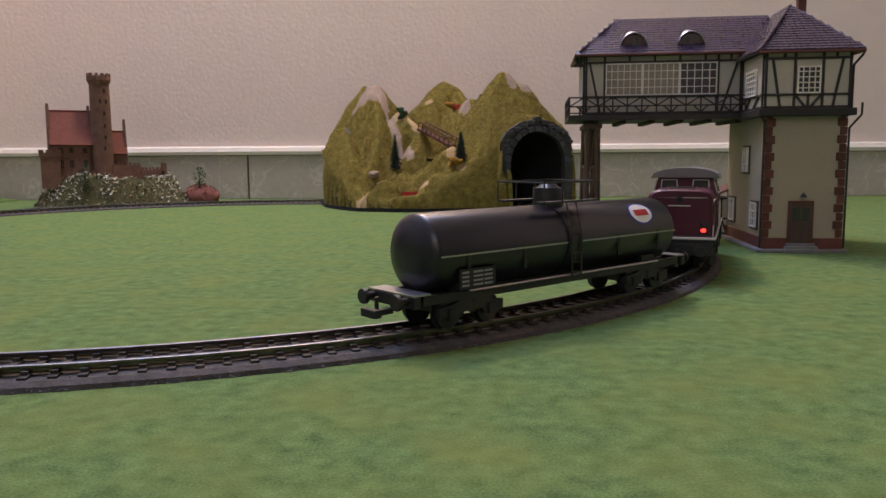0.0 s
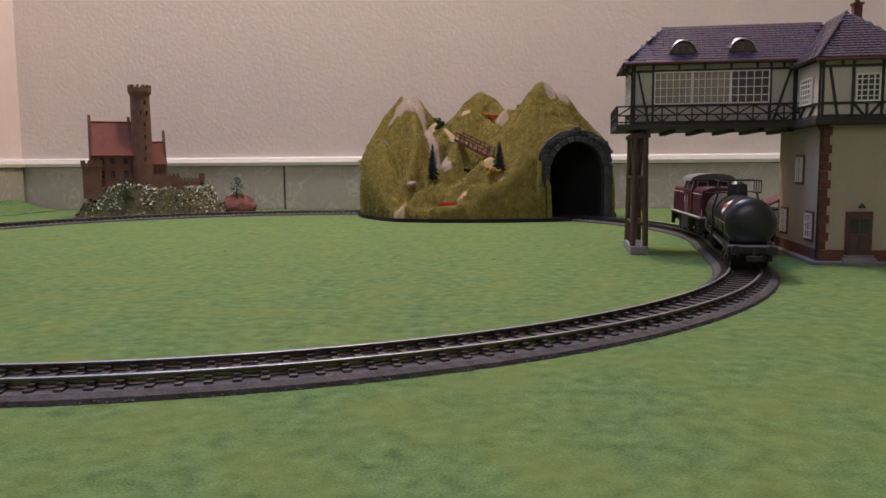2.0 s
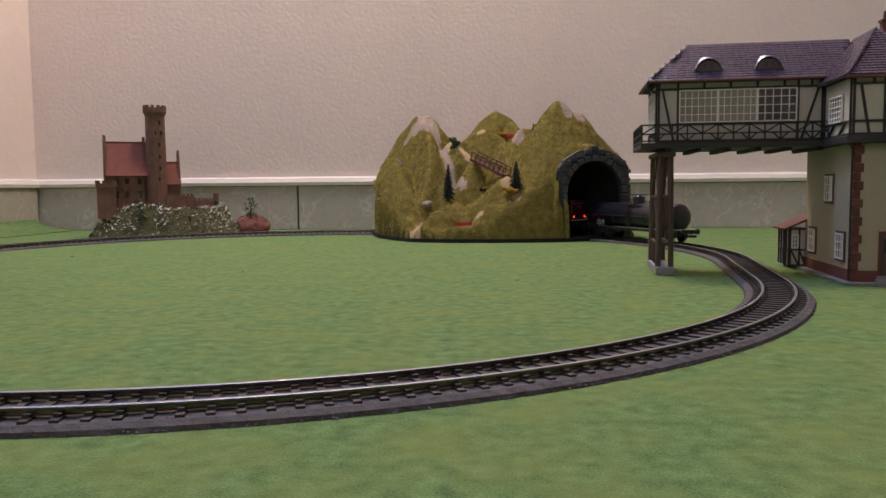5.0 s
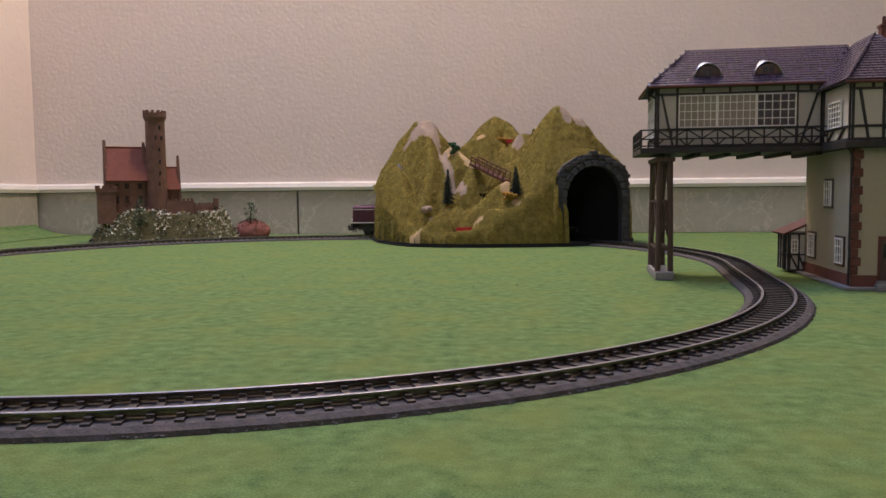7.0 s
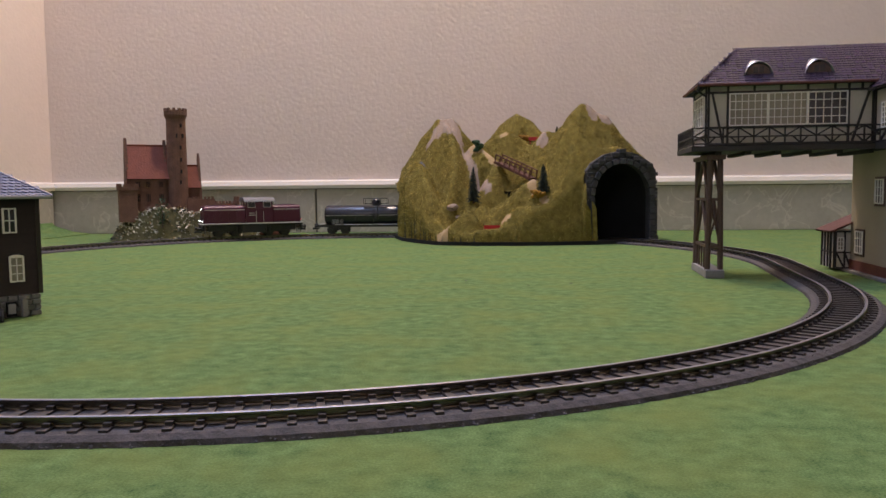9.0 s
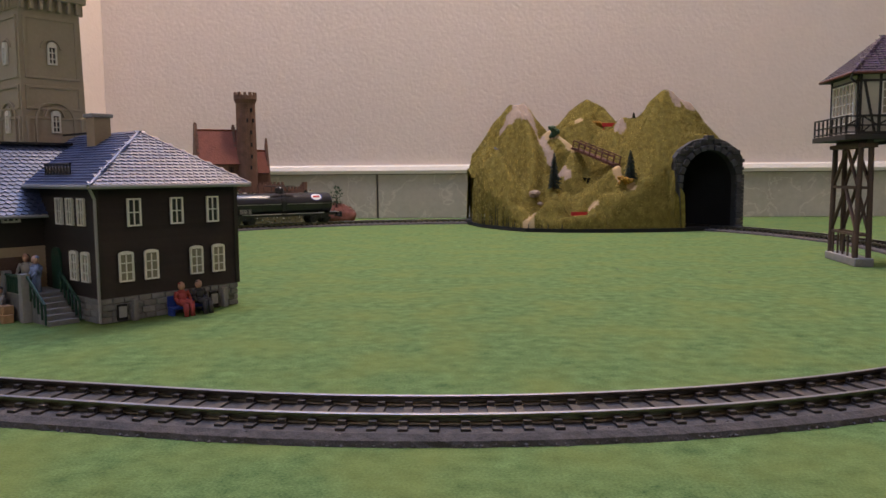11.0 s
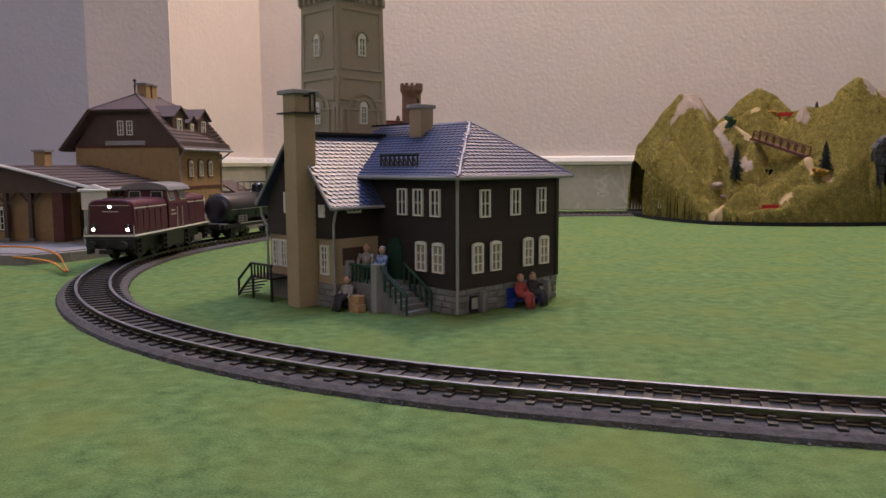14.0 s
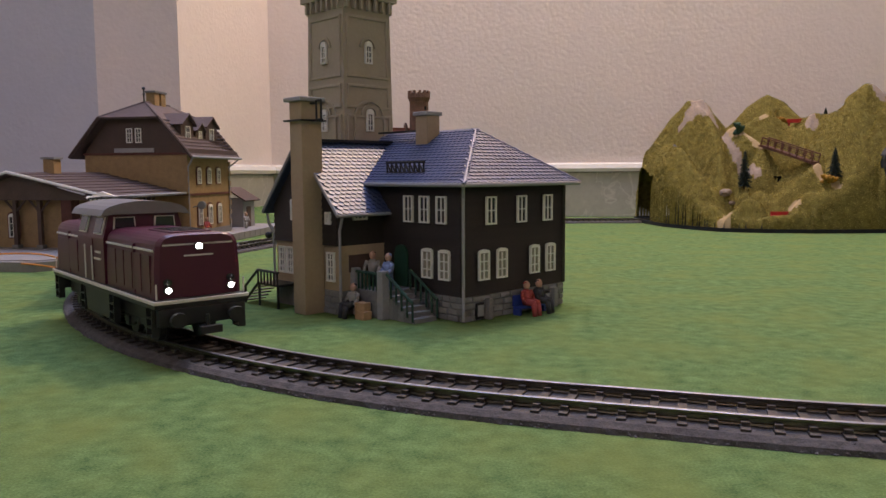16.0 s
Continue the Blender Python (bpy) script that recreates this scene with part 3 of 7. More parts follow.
        for k, z in enumerate((0.0300, 0.0330)):
            add_box(bm, -0.0030 + 0.002 * k, 0.0060, side * 0.0155 - 0.0002, side * 0.0155 + 0.0002, z, z + 0.0009)
        part("lettering_bar", bm, "stripe", cab)
    for way in (-1, 1):
        x = way * 0.0690
        part("buffer_beam", box(min(x - way * 0.003, x), max(x - way * 0.003, x), -0.0150, 0.0150, 0.0095, 0.0165, bevel=0.0005), "black", t)
        buffers(t, x, way)
        bm = bmesh.new()
        for side in (-1, 1):
            add_path(bm, [(x - way * 0.001, side * 0.0150, 0.0196), (x - way * 0.001, side * 0.0150, 0.0260)], 0.0003)
        part("handrail", bm, "stripe", t)
        bogie(t, way * 0.0355, 0.0120)
    # the body is broader than the running gear
    for ob in t.children_recursive:
        if ob.name.split(".")[0] not in ("wheel", "axle", "bogie", "side_frame", "coupling"):
            for v in ob.data.vertices:
                v.co.y *= 1.17
                v.co.x *= 1.03
    return t


def tank_wagon():
    t = thing("tank_wagon", pose(0, 0, 0), "glossy black bogie tank wagon with an oval badge", "tank wagon")
    zc, r, half = 0.0275, 0.0150, 0.0735
    bm = bmesh.new()
    rows = []
    n = 40
    for x, k in ((-half - 0.0035, 0.0), (-half - 0.0032, 0.45), (-half - 0.0020, 0.80), (-half, 0.97), (-half + 0.001, 1.0), (half - 0.001, 1.0), (half, 0.97), (half + 0.0020, 0.80), (half + 0.0032, 0.45), (half + 0.0035, 0.0)):
        rows.append([bm.verts.new((x, max(k, 0.02) * r * math.cos(a * math.tau / n), zc + max(k, 0.02) * r * math.sin(a * math.tau / n))) for a in range(n)])
    for a, b in zip(rows, rows[1:]):
        for k in range(n):
            bm.faces.new((a[k], a[(k + 1) % n], b[(k + 1) % n], b[k]))
    bm.faces.new(rows[0]), bm.faces.new(rows[-1][::-1])
    tank = part("tank", bm, "tank", t, smooth=True)
    for side in (-1, 1):
        part("seam", box(-half, half, side * (r + 0.0001) - 0.0002, side * (r + 0.0001) + 0.0002, zc - 0.0003, zc + 0.0003), "steel", tank)
        # oval badge, bent round the shell
        for name, material, w, h, lift in (("badge_ring", "blue", 0.0088, 0.0060, 0.00015), ("badge_field", "white", 0.0078, 0.0050, 0.0003), ("badge_bar", "red", 0.0050, 0.0016, 0.00045)):
            bm = bmesh.new()
            vs = []
            for k in range(24):
                a = k * math.tau / 24
                u, v = w * math.cos(a), h * math.sin(a)
                if name == "badge_bar":
                    u, v = w * max(-1, min(1, 1.5 * math.cos(a))), h * max(-1, min(1, 1.5 * math.sin(a)))
                th = math.radians(38) + v / r
                vs.append(bm.verts.new((0.050 * -side + u, side * -(r + lift) * math.cos(th) * -1, zc + (r + lift) * math.sin(th))))
            c = bm.verts.new((0.050 * -side, side * (r + lift) * math.cos(math.radians(38)), zc + (r + lift) * math.sin(math.radians(38))))
            for k in range(24):
                bm.faces.new((vs[k], vs[(k + 1) % 24], c))
            part(name, bm, material, tank)
        for k in range(5):
            x = -0.060 + 0.030 * k
            part("strap", box(x - 0.0009, x + 0.0009, side * 0.0149 - 0.0003, side * 0.0149 + 0.0004, zc - 0.008, zc + 0.001), "black", tank)
        # data panel
        x = side * 0.0560
        p = part("data_panel", box(x - 0.0090, x + 0.0090, side * 0.0152 - 0.0004, side * 0.0152 + 0.0004, 0.0150, 0.0222), "black", t)
        bm = bmesh.new()
        for z in range(4):
            for k in range(3):
                a = x - 0.0080 + 0.0056 * k
                add_box(bm, a, a + (0.0034 + 0.0012 * ((z * 3 + k * 2) % 3) * 0.6), side * 0.0157 - 0.0001, side * 0.0157 + 0.0001, 0.0158 + 0.0016 * z, 0.0165 + 0.0016 * z)
        part("writing_bar", bm, "gutter", p)
    # dome and walkway
    part("dome", tube((0, 0, zc + r - 0.002), (0, 0, zc + r + 0.0070), 0.0068, 0.0064, n=24), "tank", t, smooth=False)
    part("dome_lid", tube((0, 0, zc + r + 0.0070), (0, 0, zc + r + 0.0088), 0.0050, 0.0030, n=20), "tank", t)
    part("band", tube((-0.0045, 0, zc), (0.0045, 0, zc), r + 0.0005, n=40), "tank", t)
    z = zc + r + 0.0012
    for side in (-1, 1):
        bm = box(-0.0175, 0.0175, side * 0.0110 - 0.0022, side * 0.0110 + 0.0022, z, z + 0.0008)
        part("walkway", bm, "black", t)
        bm = bmesh.new()
        for x in (-0.0172, -0.006, 0.006, 0.0172):
            add_path(bm, [(x, side * 0.0130, z), (x, side * 0.0130, z + 0.0085)], 0.00035)
        add_path(bm, [(-0.0172, side * 0.0130, z + 0.0085), (0.0172, side * 0.0130, z + 0.0085)], 0.00045)
        part("railing", bm, "black", t)
        bm = bmesh.new()
        for k in range(7):
            add_path(bm, [(-0.003, side * 0.0160, 0.0150 + 0.004 * k), (0.003, side * 0.0160, 0.0150 + 0.004 * k)], 0.0003)
        for x in (-0.003, 0.003):
            add_path(bm, [(x, side * 0.0160, 0.0135), (x, side * 0.0160, 0.0310), (x, side * 0.0125, z)], 0.00035)
        part("ladder", bm, "black", t)
        part("sole_bar", box(-0.0800, 0.0800, side * 0.0118 - 0.0012, side * 0.0118 + 0.0012, 0.0105, 0.0138), "black", t)
        bm = bmesh.new()
        add_path(bm, [(-0.060, side * 0.0150, 0.0140), (0.060, side * 0.0150, 0.0140)], 0.0005)
        part("pipe", bm, "steel", t)
    for x in (-0.0172, 0.0172):
        bm = bmesh.new()
        add_path(bm, [(x, -0.0130, z + 0.0085), (x, 0.0130, z + 0.0085)], 0.00045)
        part("railing", bm, "black", t)
    part("frame", box(-0.0830, 0.0830, -0.0060, 0.0060, 0.0100, 0.0135), "black", t)
    for x in (-0.058, 0.058):
        part("saddle", box(x - 0.005, x + 0.005, -0.0110, 0.0110, 0.0130, 0.0165), "black", t)
    for way in (-1, 1):
        x = way * 0.0850
        part("end_beam", box(min(x - way * 0.003, x), max(x - way * 0.003, x), -0.0140, 0.0140, 0.0098, 0.0142, bevel=0.0004), "black", t)
        part("end_platform", box(min(x, x - way * 0.008), max(x, x - way * 0.008), -0.0135, 0.0135, 0.0142, 0.0148), "steel", t)
        buffers(t, x, way)
        bogie(t, way * 0.0560, 0.0100)
    return t


LOCO = locomotive()
WAGON = tank_wagon()


def riding(s, pivot):
    """The pose of a vehicle whose two bogies, pivot metres each way from its middle, run on the track."""
    a, b = on_track(s - pivot), on_track(s + pivot)
    return pose((a[0] + b[0]) / 2, (a[1] + b[1]) / 2, RAIL_TOP, 0, 0, math.degrees(math.atan2(b[1] - a[1], b[0] - a[0])))


RUN = [(0.0, 0.5545), (1.0, 0.6735), (4.0, 1.098), (7.0, 1.4295), (8.0, 1.556), (11.0, 1.935), (13.0, 2.165), (14.0, 2.290), (16.0, 2.582)]
GAP = 0.1845


def run_at(t):
    """How far the locomotive has gone along the track: a smooth curve through RUN."""
    k = max(0, min(len(RUN) - 2, sum(t >= r[0] for r in RUN) - 1))

    def slope(i):
        if i in (0, len(RUN) - 1):
            j = min(i, len(RUN) - 2)
            return (RUN[j + 1][1] - RUN[j][1]) / (RUN[j + 1][0] - RUN[j][0])
        return (RUN[i + 1][1] - RUN[i - 1][1]) / (RUN[i + 1][0] - RUN[i - 1][0])
    (t0, s0), (t1, s1) = RUN[k], RUN[k + 1]
    h = t1 - t0
    u = (t - t0) / h
    return s0 * (2 * u ** 3 - 3 * u ** 2 + 1) + s1 * (3 * u ** 2 - 2 * u ** 3) + h * (slope(k) * (u ** 3 - 2 * u ** 2 + u) + slope(k + 1) * (u ** 3 - u ** 2))


# ---- tunnel hill ----
FOOT = [(-0.186, 1.150), (-0.168, 1.085), (-0.139, 1.035), (-0.112, 1.000), (-0.062, 0.985), (-0.015, 0.982), (0.040, 0.987), (0.083, 0.998), (0.163, 1.039), (0.178, 1.10), (0.170, 1.18), (0.130, 1.25), (0.06, 1.29), (-0.04, 1.30), (-0.13, 1.29), (-0.190, 1.26), (-0.192, 1.18)]


def foot_depth(x, y):
    """How far inside the hill's footprint a place lies; negative outside."""
    d, inside = 9.0, False
    for (ax, ay), (bx, by) in zip(FOOT, FOOT[1:] + FOOT[:1]):
        ex, ey = bx - ax, by - ay
        k = max(0, min(1, ((x - ax) * ex + (y - ay) * ey) / (ex * ex + ey * ey)))
        d = min(d, math.hypot(x - ax - k * ex, y - ay - k * ey))
        if (ay > y) != (by > y) and x < ax + (y - ay) / (by - ay) * ex:
            inside = not inside
    return d if inside else -d


def foot_edge(x, y):
    """The nearest place on the footprint's rim."""
    best = (9.0, x, y)
    for (ax, ay), (bx, by) in zip(FOOT, FOOT[1:] + FOOT[:1]):
        ex, ey = bx - ax, by - ay
        k = max(0, min(1, ((x - ax) * ex + (y - ay) * ey) / (ex * ex + ey * ey)))
        px, py = ax + k * ex, ay + k * ey
        best = min(best, (math.hypot(x - px, y - py), px, py))
    return best[1], best[2]


# crest lines of the hill: slope of the flanks, then places along the crest
RIDGES = (
    (1.5, ((-0.178, 1.205, 0.104), (-0.148, 1.190, 0.152), (-0.126, 1.187, 0.177), (-0.106, 1.190, 0.178), (-0.086, 1.200, 0.153), (-0.062, 1.215, 0.138))),
    (2.1, ((-0.112, 1.178, 0.172), (-0.100, 1.140, 0.140), (-0.096, 1.100, 0.098), (-0.104, 1.060, 0.056))),
    (1.5, ((-0.160, 1.170, 0.112), (-0.146, 1.110, 0.104), (-0.128, 1.060, 0.066))),
    (1.3, ((-0.058, 1.240, 0.138), (-0.036, 1.238, 0.166), (-0.008, 1.226, 0.184), (0.012, 1.220, 0.172), (0.028, 1.195, 0.150), (0.045, 1.160, 0.150))),
    (1.6, ((-0.044, 1.166, 0.148), (-0.022, 1.166, 0.157), (0.000, 1.172, 0.142))),
    (1.8, ((0.004, 1.150, 0.134), (0.014, 1.120, 0.128))),
    (1.5, ((0.028, 1.135, 0.150), (0.055, 1.100, 0.167), (0.073, 1.082, 0.184), (0.079, 1.081, 0.183))),
    (1.7, ((0.094, 1.078, 0.168), (0.108, 1.078, 0.164), (0.126, 1.080, 0.140), (0.150, 1.078, 0.114), (0.166, 1.090, 0.096))),
    (2.0, ((0.073, 1.076, 0.174), (0.062, 1.042, 0.126), (0.048, 1.020, 0.096), (0.036, 1.006, 0.066))),
    (2.2, ((0.066, 1.032, 0.112), (0.115, 1.040, 0.124), (0.158, 1.054, 0.102))),
    (2.0, ((0.008, 1.040, 0.084), (-0.005, 1.026, 0.077), (-0.019, 1.023, 0.064), (-0.040, 1.032, 0.052), (-0.060, 1.048, 0.046))),
    (2.0, ((0.012, 1.016, 0.067), (0.034, 1.012, 0.060))),
    (2.2, ((-0.026, 0.997, 0.034), (-0.016, 1.002, 0.046), (0.004, 1.000, 0.049), (0.040, 1.000, 0.052), (0.074, 1.010, 0.056))),
    (2.2, ((-0.098, 1.006, 0.026), (-0.082, 1.012, 0.041), (-0.070, 1.010, 0.039))),
    (2.0, ((-0.120, 1.030, 0.032), (-0.106, 1.014, 0.022))),
    (2.0, ((-0.064, 0.990, 0.020), (-0.030, 0.988, 0.021))),
    (1.8, ((-0.072, 1.146, 0.136), (-0.038, 1.120, 0.108), (-0.046, 1.104, 0.090))),
    (1.6, ((-0.078, 1.090, 0.072), (-0.070, 1.068, 0.046))),
)
STREAM = ((-0.104, 1.172, 0.158), (-0.084, 1.142, 0.122), (-0.071, 1.116, 0.096), (-0.052, 1.093, 0.074), (-0.046, 1.062, 0.052), (-0.050, 1.030, 0.036), (-0.044, 1.000, 0.028))
GULLY = ((0.030, 1.110, 0.124), (0.004, 1.092, 0.100), (-0.026, 1.086, 0.084), (-0.052, 1.093, 0.074))
SADDLE = ((-0.066, 1.230, 0.134), (-0.062, 1.170, 0.128), (-0.060, 1.140, 0.128))
LANE = ((-0.072, 1.146, 0.136), (-0.050, 1.130, 0.118), (-0.038, 1.120, 0.108))
TERRACE = ((0.006, 1.044, 0.084), (0.004, 1.028, 0.080), (0.014, 1.018, 0.068), (0.020, 1.004, 0.055))


def along(line, x, y):
    """For arrays of places: the distance to a line of places, and the line's height at the nearest spot."""
    best, high = np.full(np.shape(x), 9.0), np.zeros(np.shape(x))
    for (ax, ay, az), (bx, by, bz) in zip(line, line[1:]):
        ex, ey = bx - ax, by - ay
        k = np.clip(((x - ax) * ex + (y - ay) * ey) / (ex * ex + ey * ey), 0, 1)
        d = np.hypot(x - ax - k * ex, y - ay - k * ey)
        high = np.where(d < best, az + k * (bz - az), high)
        best = np.minimum(best, d)
    return best, high


def hill_heights(x, y, depth):
    """Heights of the hill over arrays of places; depth is how far each lies inside the footprint."""
    soft = 0.0022
    total = np.exp((0.014 + 0.0 * x) / soft)
    for slope, line in RIDGES:
        d, z = along(line, x, y)
        total += np.exp((z - slope * (np.sqrt(d * d + 0.006 ** 2) - 0.006)) / soft)
    h = soft * np.log(total)
    for line, slope in ((STREAM, 1.15), (GULLY, 1.2), (SADDLE, 1.0)):
        d, z = along(line, x, y)
        h = np.minimum(h, z + slope * np.maximum(d - 0.002, 0) + 0.10 * (d > 0.03))
    grain = np.array([0.0045 * noise.noise(Vector((a * 24, b * 24, 3))) + 0.0022 * noise.noise(Vector((a * 62, b * 62, 7))) for a, b in zip(x.ravel(), y.ravel())]).reshape(x.shape)
    h = h + grain
    front = (y < 1.055) & (x < 0.068) & (x > -0.125)
    steep = np.where(front, 0.012 + 4.0 * depth, 0.040 + 7.0 * depth)
    return np.maximum(0.004, np.minimum(h, steep))


def hill_height(x, y):
    return float(hill_heights(np.array([x]), np.array([y]), np.array([max(0.0, foot_depth(x, y))]))[0])


MOUTH = pose(0.1160, 1.0200, 0, 0, 0, 13.0)
MOUTH_BACK = MOUTH.inverted()


def tunnel_hill():
    t = tagged(new("tunnel_hill"), "flocked model mountain with a stone railway tunnel and rocky peaks", "model mountain")
    step = 0.0024
    nx, ny = int(0.38 / step) + 1, int(0.35 / step) + 1
    bm = bmesh.new()
    grid = {}
    gx, gy = np.meshgrid(-0.195 + step * np.arange(nx), 0.975 + step * np.arange(ny), indexing="ij")
    deep = np.array([foot_depth(a, b) for a, b in zip(gx.ravel(), gy.ravel())]).reshape(gx.shape)
    high = hill_heights(gx, gy, np.maximum(deep, 0.0))

    def in_mouth(x, y):
        px, py, _ = MOUTH_BACK @ Vector((x, y, 0))
        return abs(px) < 0.0465 and -0.012 < py < 0.032

    def in_bore(x, y):
        return abs(off_track(x, y)) < 0.042 and y > 1.0

    for i in range(nx):
        for j in range(ny):
            x, y, d = gx[i, j], gy[i, j], deep[i, j]
            if d < -step * 1.1:
                continue
            z = high[i, j] if d >= 0 else -0.001
            bx, by = (x, y) if d >= 0 else foot_edge(x, y)
            # open over the two portals
            px, py, _ = MOUTH_BACK @ Vector((x, y, 0))
            if in_mouth(x, y):
                z = max(z, 0.113 - (px / 0.044) ** 2 * 0.020) if d > 0 and py > 0.001 else -1
            elif in_bore(x, y):
                lat = abs(off_track(x, y))
                end = x > 0.05 and y < 1.07
                z = max(z, (0.112 if end else 0.080) - (lat / 0.044) ** 2 * 0.016) if d > 0 else -1 if end else z
            grid[i, j] = bm.verts.new((bx + 0.0009 * noise.noise(Vector((i * 0.9, j * 0.9, 1))), by + 0.0009 * noise.noise(Vector((i * 0.9, j * 0.9, 5))), z))
    for i in range(nx - 1):
        for j in range(ny - 1):
            q = [grid.get(k) for k in ((i, j), (i + 1, j), (i + 1, j + 1), (i, j + 1))]
            if None not in q:
                zs = [v.co.z for v in q]
                c = sum((v.co for v in q), Vector()) / 4
                if min(zs) < -0.5 or ((in_mouth(c.x, c.y) or in_bore(c.x, c.y)) and min(zs) < 0.062):
                    continue
                bm.faces.new(q)
    bmesh.ops.delete(bm, geom=[v for v in bm.verts if not v.link_faces], context="VERTS")
    ob = part("terrain", bm, "flock", t, "olive flocked slopes with bare rock and sandy paths", smooth=True)
    me = ob.data
    me.materials.append(M["rock"])
    me.materials.append(M["path"])
    centre = np.array([p.center[:] for p in me.polygons])
    cx, cy, cz = centre.T
    ragged = np.array([noise.noise(Vector((a * 45, b * 45, c * 45))) for a, b, c in centre])
    stream, _ = along(STREAM, cx, cy)
    lane, _ = along(LANE, cx, cy)
    terrace, _ = along(TERRACE, cx, cy)
    top = np.hypot((cx + 0.112), (cy - 1.176) * 0.7)
    bare = (top < 0.018 + 0.022 * ragged) & (cy < 1.192)
    bare |= (stream < 0.0045 + 0.003 * ragged) & (cy > 1.085)
    bare |= (np.hypot(cx - 0.085, (cy - 1.074) * 0.6) < 0.0085 + 0.004 * ragged) | ((np.hypot(cx - 0.104, cy - 1.076) < 0.010 + 0.003 * ragged) & (cy < 1.080))
    bare |= (np.hypot(cx - 0.024, (cy - 1.118) * 0.5) < 0.005 + 0.012 * ragged)
    sandy = (lane < 0.0060 + 0.002 * ragged) | (terrace < 0.0055 + 0.002 * ragged)
    sandy |= (np.hypot((cx + 0.028) * 0.7, (cy - 1.160) * 1.6) < 0.006 + 0.012 * ragged) & (cz > 0.130)
    sandy |= (np.hypot(cx + 0.108, cy - 1.002) < 0.008) | (np.hypot(cx + 0.028, cy - 1.000) < 0.006 + 0.003 * ragged)
    for p, b, l in zip(me.polygons, bare, sandy):
        p.material_index = 1 if b else 2 if l else 0
    cx, cy = sum(a for a, _ in FOOT) / len(FOOT), sum(b for _, b in FOOT) / len(FOOT)
    # dark strip added to paint the shadow line along the hill's foot
    part("base_board", prism([(a + (a - cx) * 0.012, b + (b - cy) * 0.012) for a, b in FOOT], 0.0002, 0.0048, "z"), "dark", t, "dark rim that paints the shadow line under the hill")
    # flock fibres standing on the slopes
    r = np.random.RandomState(8)
    tri = [p for p in me.polygons if p.material_index == 0 and p.normal.y < 0.5]
    area = np.array([p.area for p in tri])
    pick = r.choice(len(tri), 150000, p=area / area.sum())
    co = np.zeros((len(pick), 3, 3))
    vs = np.array([[me.vertices[k].co[:] for k in p.vertices[:4]] for p in tri])
    nn = np.array([p.normal[:] for p in tri])[pick]
    u, v = r.uniform(0, 1, (len(pick), 1)), r.uniform(0, 1, (len(pick), 1))
    q = vs[pick]
    base = (q[:, 0] * (1 - u) + q[:, 1] * u) * (1 - v) + (q[:, 3] * (1 - u) + q[:, 2] * u) * v
    away, wide = r.normal(0, 1, (len(pick), 3)), r.normal(0, 1, (len(pick), 3))
    wide /= np.linalg.norm(wide, axis=1, keepdims=True)
    co[:, 0], co[:, 1] = base - wide * 0.00042, base + wide * 0.00042
    co[:, 2] = base + nn * 0.0008 + away * 0.00055
    fm = bpy.data.meshes.new("fibres")
    n = len(pick)
    fm.vertices.add(3 * n), fm.loops.add(3 * n), fm.polygons.add(n)
    fm.vertices.foreach_set("co", co.ravel())
    fm.loops.foreach_set("vertex_index", np.arange(3 * n, dtype=np.int32))
    fm.polygons.foreach_set("loop_start", np.arange(0, 3 * n, 3, dtype=np.int32))
    fm.update(calc_edges=True)
    fm.materials.append(M["hill_fibre"])
    fo = new("hill_flock", fm)
    fo.parent = t
    tagged(fo, "short olive flock fibres", kind="stuff")
    # the lining; the tunnel's inner dark is put into its colour
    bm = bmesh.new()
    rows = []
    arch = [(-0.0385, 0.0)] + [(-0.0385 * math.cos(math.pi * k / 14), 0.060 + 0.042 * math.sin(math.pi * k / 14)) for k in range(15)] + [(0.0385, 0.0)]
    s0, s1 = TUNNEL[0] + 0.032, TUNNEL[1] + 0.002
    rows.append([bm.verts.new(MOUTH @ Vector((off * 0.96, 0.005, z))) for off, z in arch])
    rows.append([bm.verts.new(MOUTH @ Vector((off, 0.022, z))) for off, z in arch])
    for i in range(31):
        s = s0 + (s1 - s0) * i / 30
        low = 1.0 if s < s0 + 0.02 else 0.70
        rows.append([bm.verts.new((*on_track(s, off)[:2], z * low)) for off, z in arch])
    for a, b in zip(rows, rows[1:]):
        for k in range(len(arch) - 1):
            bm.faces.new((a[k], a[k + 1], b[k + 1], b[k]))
    part("tunnel_lining", bm, "dark", t, "tunnel lining, the dark of the bore put into its near-black colour", smooth=True)
    portal(t, MOUTH)
    portal(t, pose(*on_track(TUNNEL[1])[:2], 0, 0, 0, math.degrees(on_track(TUNNEL[1])[2]) - 90))
    return t


